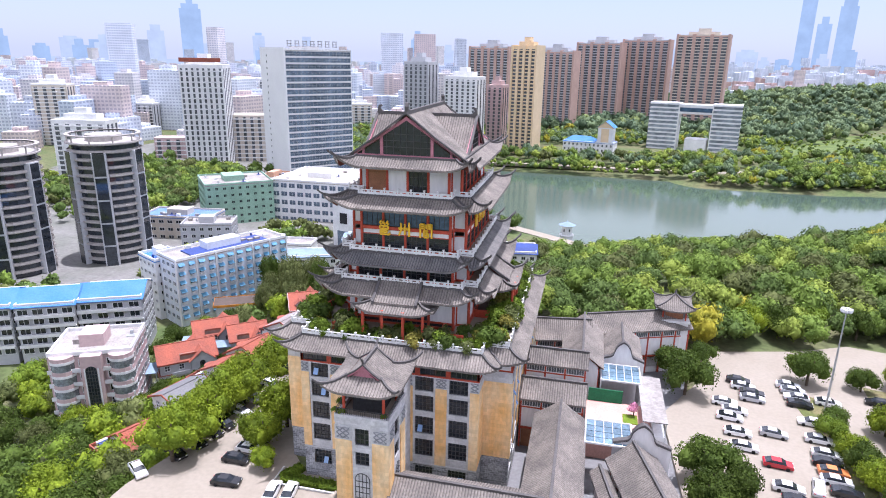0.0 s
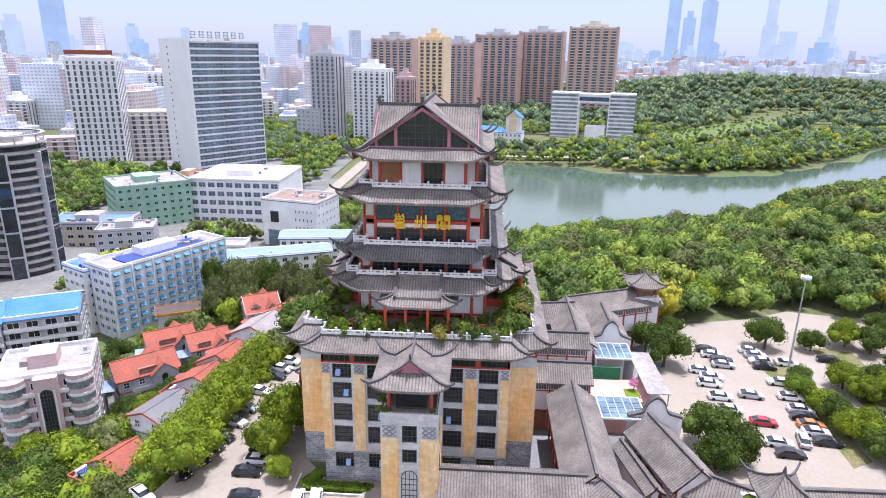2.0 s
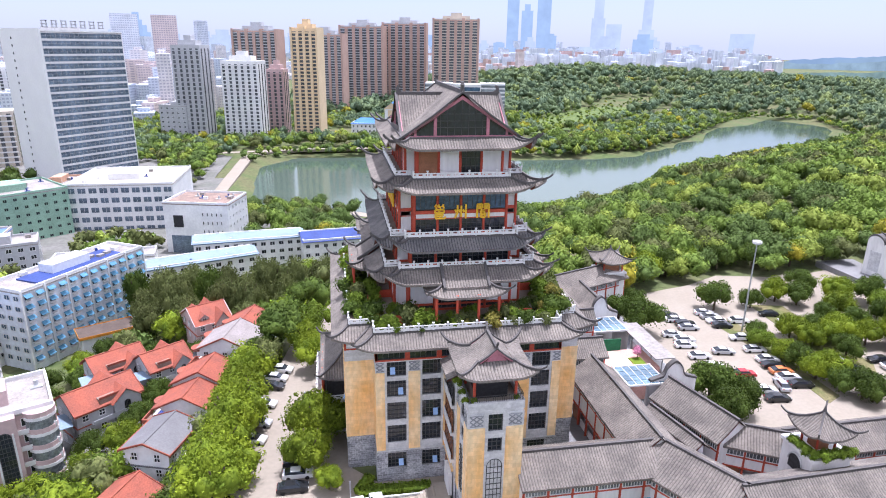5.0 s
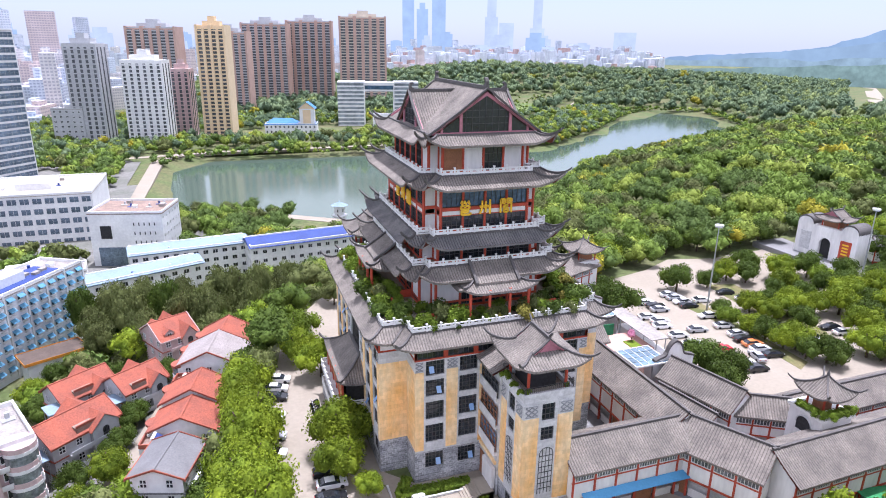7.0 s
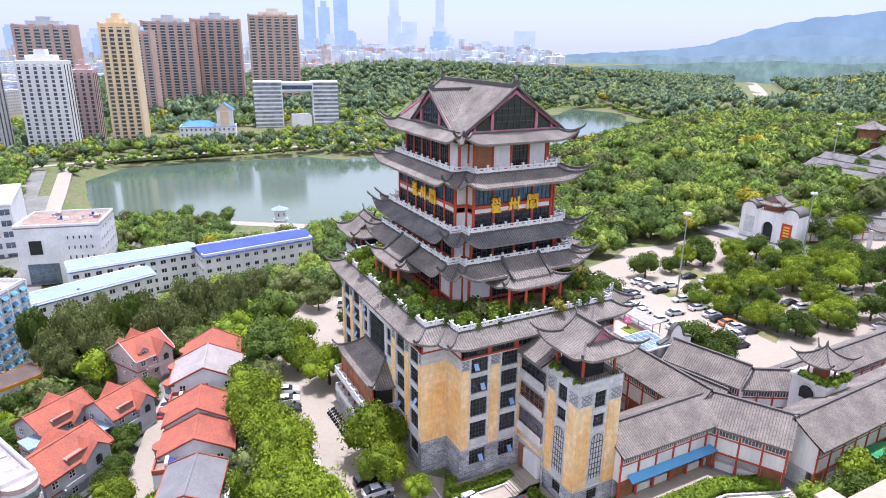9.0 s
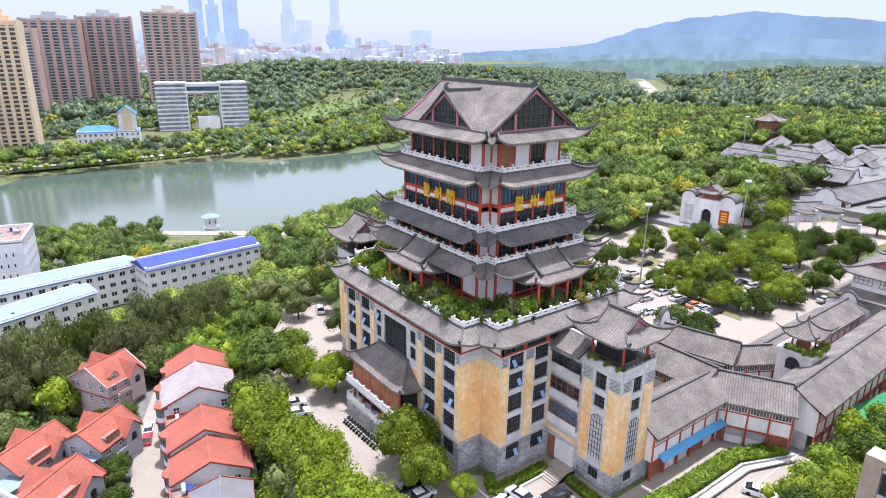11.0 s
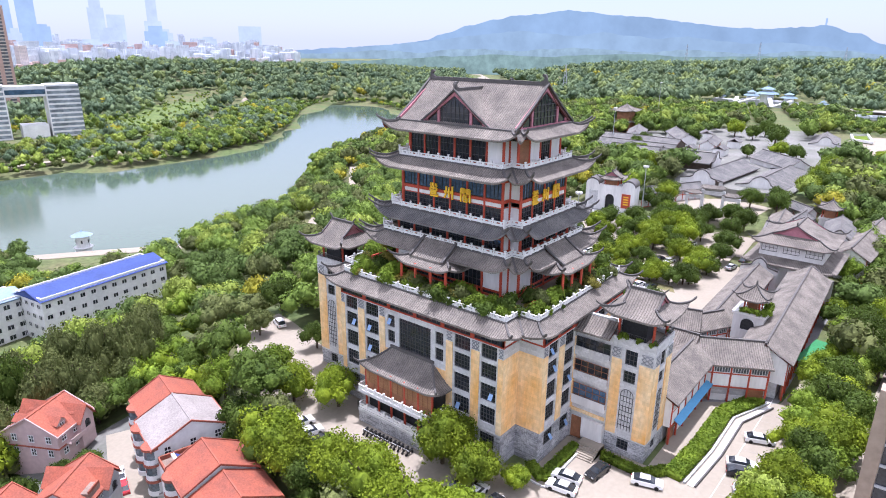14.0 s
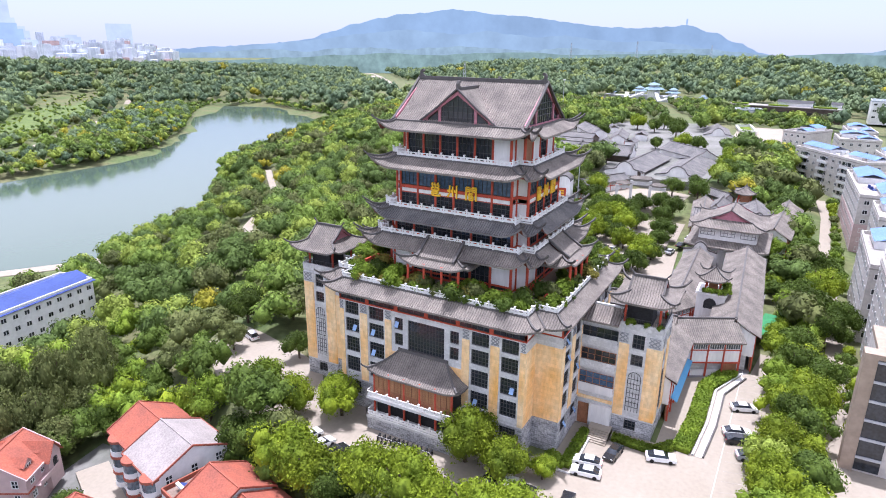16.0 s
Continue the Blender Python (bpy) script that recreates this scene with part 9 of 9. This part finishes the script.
wood("lane_trees", "row of leafy trees along the lane by the flats", (lx, ly, lr), 8, 520, 0.085, 3.9, [LEAF, LEAF_DARK, LEAF_GREY, LEAF_FRESH], [0.25, 0.5, 0.05, 0.2], 110)
for k, v in list(TREES.items()):
    for o in list(v.children_recursive) + [v]:
        bpy.data.objects.remove(o)


# ---- cars ----
PAINTS = {"white": material("white_car_paint", (0.78, 0.78, 0.78), 0.25, 0.03, 1.0, 0.0, spec=0.6), "black": material("black_car_paint", (0.02, 0.021, 0.024), 0.2, 0.1, 1.0, 0.0, spec=0.6),
          "silver": material("silver_car_paint", (0.42, 0.43, 0.45), 0.3, 0.05, 1.0, 0.0, spec=0.6), "red": material("red_car_paint", (0.42, 0.02, 0.03), 0.25, 0.05, 1.0, 0.0, spec=0.6), "orange": material("orange_car_paint", (0.6, 0.2, 0.06), 0.3, 0.05, 1.0, 0.0, spec=0.6)}


def car_proto(colour, van=False):
    ob = thing("car", f"{colour} {'minivan' if van else 'saloon car'} parked on the concrete", "car", (0, 0, -500), group="parked cars")
    roof = 1.75 if van else 1.42
    side = [(-2.25, 0.32), (2.25, 0.32), (2.3, 0.62), (2.2, 0.82), (1.2, 0.98), (-2.1, 1.02), (-2.3, 0.8)]
    top = [(1.15, 0.98), (0.45, roof - 0.02), (-1.1 if not van else -1.9, roof), (-2.0 if not van else -2.2, 1.0)]

    def loft(g, prof, w0, w1, z0, z1, mi):
        n = len(g.v)
        for sy in (-1, 1):
            for x, z in prof:
                w = w0 + (w1 - w0) * (z - z0) / (z1 - z0)
                g.v.append((x, sy * w, z))
        k = len(prof)
        g.f += [tuple(n + i for i in range(k)), tuple(n + k + i for i in reversed(range(k)))] + [(n + i, n + k + i, n + k + (i + 1) % k, n + (i + 1) % k) for i in range(k)]
        g.m += [mi] * (k + 2)
    body = Mesh()
    loft(body, side, 0.92, 0.86, 0.3, 1.0, 0)
    rf = [(0.45, roof - 0.06), (0.42, roof), (-1.05 if not van else -1.85, roof + 0.03), (-1.1 if not van else -1.9, roof - 0.06)]
    loft(body, rf, 0.68, 0.64, roof - 0.06, roof + 0.03, 0)
    part("body", body, PAINTS[colour], ob)
    g = Mesh()
    loft(g, top, 0.84, 0.66, 0.95, roof, 0)
    part("glasshouse", g, GLASS, ob)
    for sx in (-1.4, 1.4):
        for sy in (-0.82, 0.82):
            w = Mesh()
            n = 12
            for yy in (-0.11, 0.11):
                w.v += [(sx + 0.33 * math.cos(2 * math.pi * i / n), sy + yy, 0.33 + 0.33 * math.sin(2 * math.pi * i / n)) for i in range(n)]
            w.f += [(i, (i + 1) % n, n + (i + 1) % n, n + i) for i in range(n)] + [tuple(reversed(range(n))), tuple(n + i for i in range(n))]
            w.m += [0] * (n + 2)
            part("wheel", w, TYRE, ob)
    for sy in (-0.6, 0.6):
        part("headlight", Mesh().box(2.18, sy - 0.18, 0.64, 2.29, sy + 0.18, 0.78), MARBLE, ob)
        part("tail_light", Mesh().box(-2.31, sy - 0.16, 0.72, -2.2, sy + 0.16, 0.86), PAINTS["red"], ob)
    return ob


CARS = {c: car_proto(c) for c in PAINTS}
CARS["van"] = car_proto("white", True)


def car(x, y, rz, colour, z=None):
    copy_thing(CARS[colour], pose(x, y, 0.76 if z is None else z, 0, 0, rz))


for x, y, c in ((33.4, 128.5, "black"), (33.8, 126.0, "white"), (35.0, 123.6, "black"), (34.6, 121.4, "silver"), (29.0, 118.5, "white"), (30.3, 115.7, "white"), (29.0, 113.1, "white"), (29.4, 108.0, "white"), (29.6, 103.5, "white"), (35.6, 109.2, "silver"), (34.0, 99.7, "red"), (34.0, 93.4, "white"),
                (34.6, 90.4, "black"), (42.9, 128.8, "white"), (43.2, 126.6, "silver"), (43.2, 123.9, "white"), (43.1, 121.4, "black"), (43.3, 114.8, "white"), (42.9, 109.1, "white"), (42.7, 104.6, "white"), (42.1, 102.0, "black"), (42.2, 99.6, "orange"), (41.9, 97.2, "white"), (42.5, 94.3, "black"),
                (48.6, 123.3, "white"), (58.3, 125.9, "black"), (56.0, 104.0, "black"), (56.4, 101.4, "white"), (57.0, 98.6, "black"), (57.4, 95.8, "silver"), (66.0, 101.0, "black"), (66.5, 98.0, "white"), (67.0, 92.0, "black"), (74.0, 98.0, "black"), (75.0, 92.5, "white"), (56.5, 91.0, "black"), (66.0, 114.0, "white"), (66.5, 117.0, "black"), (60.0, 121.0, "white"), (76.0, 113.0, "black"), (82.0, 97.0, "silver"), (90.0, 101.0, "white"), (84.0, 78.5, "white"), (78.0, 80.0, "black"), (72.0, 82.0, "silver")):
    car(x, y, rng.choice([-8, -8, 172]) + rng.uniform(-2, 2), c, 0.76 + max(0, (x - 70) * 0.13))
car(38.6, 94.6, 75, "silver")
car(-77.4, 139.6, 72, "red", height(-77.4, 139.6) + 0.4)
car(-76.2, 143.4, 70, "white", height(-76.2, 143.4) + 0.4)
for x, y, rz, c in ((-59.6, 92.8, -20, "white"), (-60.1, 88.3, -22, "black"), (-60.8, 85.6, -22, "black"), (-63.0, 78.4, -25, "black"), (-61.6, 82.0, -25, "black"), (-52.5, 79.5, 0, "black"), (-51.9, 82.6, 0, "white"), (-52.0, 85.6, 0, "black"), (-51.0, 74.0, 5, "black"), (-66.0, 73.0, -35, "white"),
                    (-59.2, 97.5, -15, "silver"), (-58.8, 103.5, -15, "white"), (-57.4, 112.7, -15, "white"), (-57.8, 109.6, -15, "black"), (-56.6, 116.0, -15, "white"), (-40.4, 74.2, 98, "white"), (-43.0, 73.6, 98, "white"), (-36.2, 71.2, 172, "black"), (-33.8, 64.4, -72, "white"), (-11.6, 54.2, -68, "white"), (-20.4, 54.6, -70, "white"), (-22.6, 54.0, -70, "black"), (-26.4, 52.0, -70, "silver"), (-44.6, 158.0 - 8, 70, "van")):
    car(x, y, rz, c, 0.11) if c != "van" else car(-34.0, 151.5, 70, "van", 0.11)
for o in list(CARS.values()):
    for k in list(o.children_recursive) + [o]:
        bpy.data.objects.remove(k)

# ---- scooters under the side canopy ----
scooter = thing("scooter", "dark parked motor scooter beside the side gallery", "scooter", (0, 0, -500), group="parked scooters")
part("body", Mesh().tube([(-0.7, 0, 0.62), (-0.2, 0, 0.55), (0.15, 0, 0.3), (0.45, 0, 0.35), (0.55, 0, 0.8)], 0.26, 0.3), PAINTS["black"], scooter)
part("seat", Mesh().box(-0.75, -0.15, 0.76, -0.05, 0.15, 0.86), TYRE, scooter)
part("handlebar", Mesh().box(0.42, -0.34, 1.0, 0.5, 0.34, 1.06).box(0.44, -0.04, 0.7, 0.52, 0.04, 1.0), STEEL, scooter)
for sx in (-0.6, 0.65):
    wheel = Mesh()
    for yy in (-0.06, 0.06):
        wheel.v += [(sx + 0.26 * math.cos(math.pi * i / 6), yy, 0.26 + 0.26 * math.sin(math.pi * i / 6)) for i in range(12)]
    wheel.f += [(i, (i + 1) % 12, 12 + (i + 1) % 12, 12 + i) for i in range(12)] + [tuple(reversed(range(12))), tuple(range(12, 24))]
    wheel.m += [0] * 14
    part("wheel", wheel, TYRE, scooter)
for i in range(12):
    copy_thing(scooter, pose(-50.9 - 0.03 * i, 96.4 + i * 0.86 + rng.uniform(-0.1, 0.1), 0.11, 0, 0, 180 + rng.uniform(-12, 12)))
for o in list(scooter.children_recursive) + [scooter]:
    bpy.data.objects.remove(o)

# ---- masts, hut, hedges and planting ----
for x, y, top, z in ((46.7, 119.0, 22.0, 0.7), (99.8, 120.7, 21.8, 5.0), (208.0, 182.0, 30.0, 12.0), (350.0, 212.0, 36.0, 13.0)):
    ob = thing("mast_light", "tall grey steel floodlight mast over the car park", "street lamp", (x, y, z), group="floodlight masts")
    part("pole", Mesh().cyl(0, 0, 0, top - z, 0.24, 0.11, 10), STEEL, ob)
    part("lamp_ring", Mesh().cyl(0, 0, top - z - 0.2, top - z, 0.9, 0.9, 12), STEEL, ob)
    for i in range(6):
        a = i * math.pi / 3
        part("floodlight", Mesh().box(0.7 * math.cos(a) - 0.28, 0.7 * math.sin(a) - 0.28, top - z, 0.7 * math.cos(a) + 0.28, 0.7 * math.sin(a) + 0.28, top - z + 0.45, turn=a), MARBLE, ob)

hut = thing("water_hut", "round white intake hut with a pale blue roof in the lake", "hut", (-9.0, 322.0, -26))
part("base", Mesh().cyl(0, 0, -3, 3.0, 3.2, k=16), TOWN_WHITE, hut)
part("wall", Mesh().cyl(0, 0, 3.0, 8.6, 2.6, k=16), TOWN_WHITE, hut)
part("gallery", Mesh().cyl(0, 0, 3.0, 3.3, 3.9, k=16), TOWN_WHITE, hut)
for i in range(6):
    part("window", shared_window(1.0, 1.8, 1, 1), None, hut, at=(2.75 * math.cos(i * math.pi / 3), 2.75 * math.sin(i * math.pi / 3), 5.0), rz=i * math.pi / 3 + math.pi / 2)
part("roof", Mesh().cyl(0, 0, 8.4, 10.0, 4.4, 0.5, k=16).cyl(0, 0, 10.0, 10.8, 0.4, 0.1, 8), PALE_BLUE, hut)


def hedge(pts, w, h, label="clipped bright green hedge along the forecourt"):
    """A clipped hedge: leaf cards over a box along a line."""
    r = np.random.RandomState(len(pts) * 7 + int(w * 10))
    q, boxes = [], Mesh()
    for (ax, ay), (bx, by) in zip(pts, pts[1:]):
        L = math.hypot(bx - ax, by - ay)
        n = int(L * 55 * w)
        u, v, z = r.uniform(0, 1, n), r.uniform(-0.5, 0.5, n) * w, r.uniform(0.1, 1, n) * h
        side = r.random(n) < 0.5
        z = np.where(side, z, h)
        v = np.where(side, np.sign(v) * w / 2, v)
        dx, dy = (bx - ax) / L, (by - ay) / L
        p = np.stack([ax + dx * u * L - dy * v, ay + dy * u * L + dx * v, z + 0.1], 1)
        t, b = r.normal(size=(n, 3)) * 0.13, r.normal(size=(n, 3)) * 0.10
        q.append(np.stack([p - t, p - b, p + t, p + b], 1))
        boxes.tube([(ax, ay, 0.05), (bx, by, 0.05)], w * 0.9, h * 0.95)
    q = np.concatenate(q).reshape(-1, 3)
    n = len(q)
    verts = np.concatenate([q, np.array(boxes.v)])
    quads = np.concatenate([np.arange(n).reshape(-1, 4), np.array([f for f in boxes.f]) + n])
    return tagged(new("hedge", raw_mesh("hedge", verts, quads, np.zeros((0, 3), int), [LEAF_FRESH])), label, "hedge")


hedge([(-41.2, 80.2), (-43.0, 77.0), (-37.0, 77.0), (-32.4, 76.8)], 1.5, 1.1)
hedge([(-32.0, 72.5), (-32.4, 65.6), (-29.0, 63.0)], 1.5, 1.1)
hedge([(-30.0, 62.0), (-19.5, 61.2), (-7.0, 61.2), (1.5, 57.5)], 2.6, 1.2)

kerb = structure("trim_kerb", Mesh().tube([(-30.0, 60.2, 0.15), (-19.5, 59.4, 0.15), (-7.0, 59.4, 0.15), (2.2, 55.8, 0.15)], 0.35, 0.3).tube([(-44.2, 80.0, 0.15), (-44.2, 75.8, 0.15), (-32.4, 75.8, 0.15)], 0.3, 0.3), GREY, "grey stone kerb along the hedges", "kerb")
LINE = material("worn_line_paint", (0.42, 0.39, 0.34), 0.9, 0.3, 0.6, 0.0)
ob = thing("gravel_strip", "white gravel strip along the forecourt hedge", "gravel", (0, 0, 0))
part("bed", Mesh().tube([(-30.0, 59.3, 0.14), (-19.5, 58.5, 0.14), (-7.5, 58.5, 0.14), (1.0, 55.4, 0.08)], 0.9, 0.10), MARBLE, ob)
part("edge", Mesh().tube([(-30.0, 58.6, 0.2), (-19.5, 57.8, 0.2), (-7.7, 57.8, 0.2), (0.6, 54.8, 0.2)], 0.25, 0.35), TILE_DARK, ob)
for i in range(17):
    ob = thing("bay_line", "worn white parking bay line on the forecourt", "marking", (-42 + i * 2.7, 53.2, 0.105), 14, "parking bay lines")
    part("line", Mesh().box(-0.05, -2.3, 0, 0.05, 2.3, 0.012), LINE, ob)
ob = thing("drain_line", "dark joint across the concrete forecourt", "marking", (0, 0, 0.1))
part("joint", Mesh().tube([(-44, 56.4, 0.006), (4, 55.6, 0.006)], 0.12, 0.012), GREY, ob)
steps = thing("steps", "stone steps to the side entrance", "steps", (-31.0, 74.8, 0), 0)
for i in range(7):
    part("step", Mesh().box(-3.6 + i * 0.4, -1.8, 0.1, 0.8, 1.8, 0.1 + 0.17 * (i + 1)), CONCRETE, steps)

# shrubs on the terrace of the podium and on the tower
SHRUB = {}
for k, mat, label in (("green", LEAF_FRESH, "leafy green shrub in a terrace planter"), ("dark", LEAF_DARK, "dark leafy shrub in a terrace planter"), ("olive", LEAF_GREY, "olive-green shrub in a terrace planter"), ("amber", leaf_material("leaves_amber", (0.30, 0.24, 0.05), (0.2, 0.2, 0.04)), "yellow-green shrub in a terrace planter")):
    ob = thing("shrub", label, "shrub", (0, 0, -500), group="terrace shrubs")
    part("crown", crown_mesh(len(k) * 3, 1.5, 1.5, 8, 640, 0.14, mat), None, ob, at=(0, 0, 0.3))
    SHRUB[k] = ob
rs = random.Random(21)
rings = notched(15.9, 19.0, 3.4)[0], notched(13.6, 16.7, 3.4)[0]
for (ax, ay), (bx, by) in [e for r_ in rings for e in zip(r_, r_[1:] + r_[:1])]:
    L = math.hypot(bx - ax, by - ay)
    for i in range(int(L / (0.75 if (ax + bx) ** 2 > 700 or (ay + by) ** 2 > 1300 else 1.5))):
        if rs.random() < 0.1:
            continue
        u = rs.random()
        sc_ = rs.choice([0.6, 0.8, 1.0, 1.2, 1.5, 1.9])
        x, y = CX + ax + (bx - ax) * u + rs.uniform(-0.9, 0.9), CY + ay + (by - ay) * u + rs.uniform(-0.9, 0.9)
        o = copy_thing(SHRUB[rs.choice(["green", "green", "green", "dark", "olive", "amber"])], pose(x, y, 23.85, 0, 0, rs.uniform(0, 360)))
        o.scale = (sc_, sc_, sc_)
for x, y, z, sc_ in ((-29.6, 72.0, 20.0, 0.8), (-29.6, 69.5, 20.0, 0.6), (-23.0, 67.6, 20.0, 0.45), (-29.6, 67.6, 20.0, 0.5), (-28.6, 67.4, 20.0, 0.5), (17.2, 62.0, 10.6, 0.9), (16.7, 63.0, 10.6, 0.9), (16.7, 65.0, 10.6, 0.9), (18.0, 61.4, 10.6, 0.9), (19.7, 61.4, 10.6, 0.9), (21.4, 61.5, 10.6, 0.9), (22.8, 61.8, 10.6, 0.8), (18.8, 61.8, 10.6, 0.9), (20.6, 61.8, 10.6, 0.9), (22.2, 62.2, 10.6, 0.8), (17.0, 64.0, 10.6, 0.8), (17.0, 66.0, 10.6, 0.7)):
    o = copy_thing(SHRUB["green"], pose(x, y, z, 0, 0, rs.uniform(0, 360)))
    o.scale = (sc_, sc_, sc_)
for o in list(SHRUB.values()):
    for k in list(o.children_recursive) + [o]:
        bpy.data.objects.remove(k)
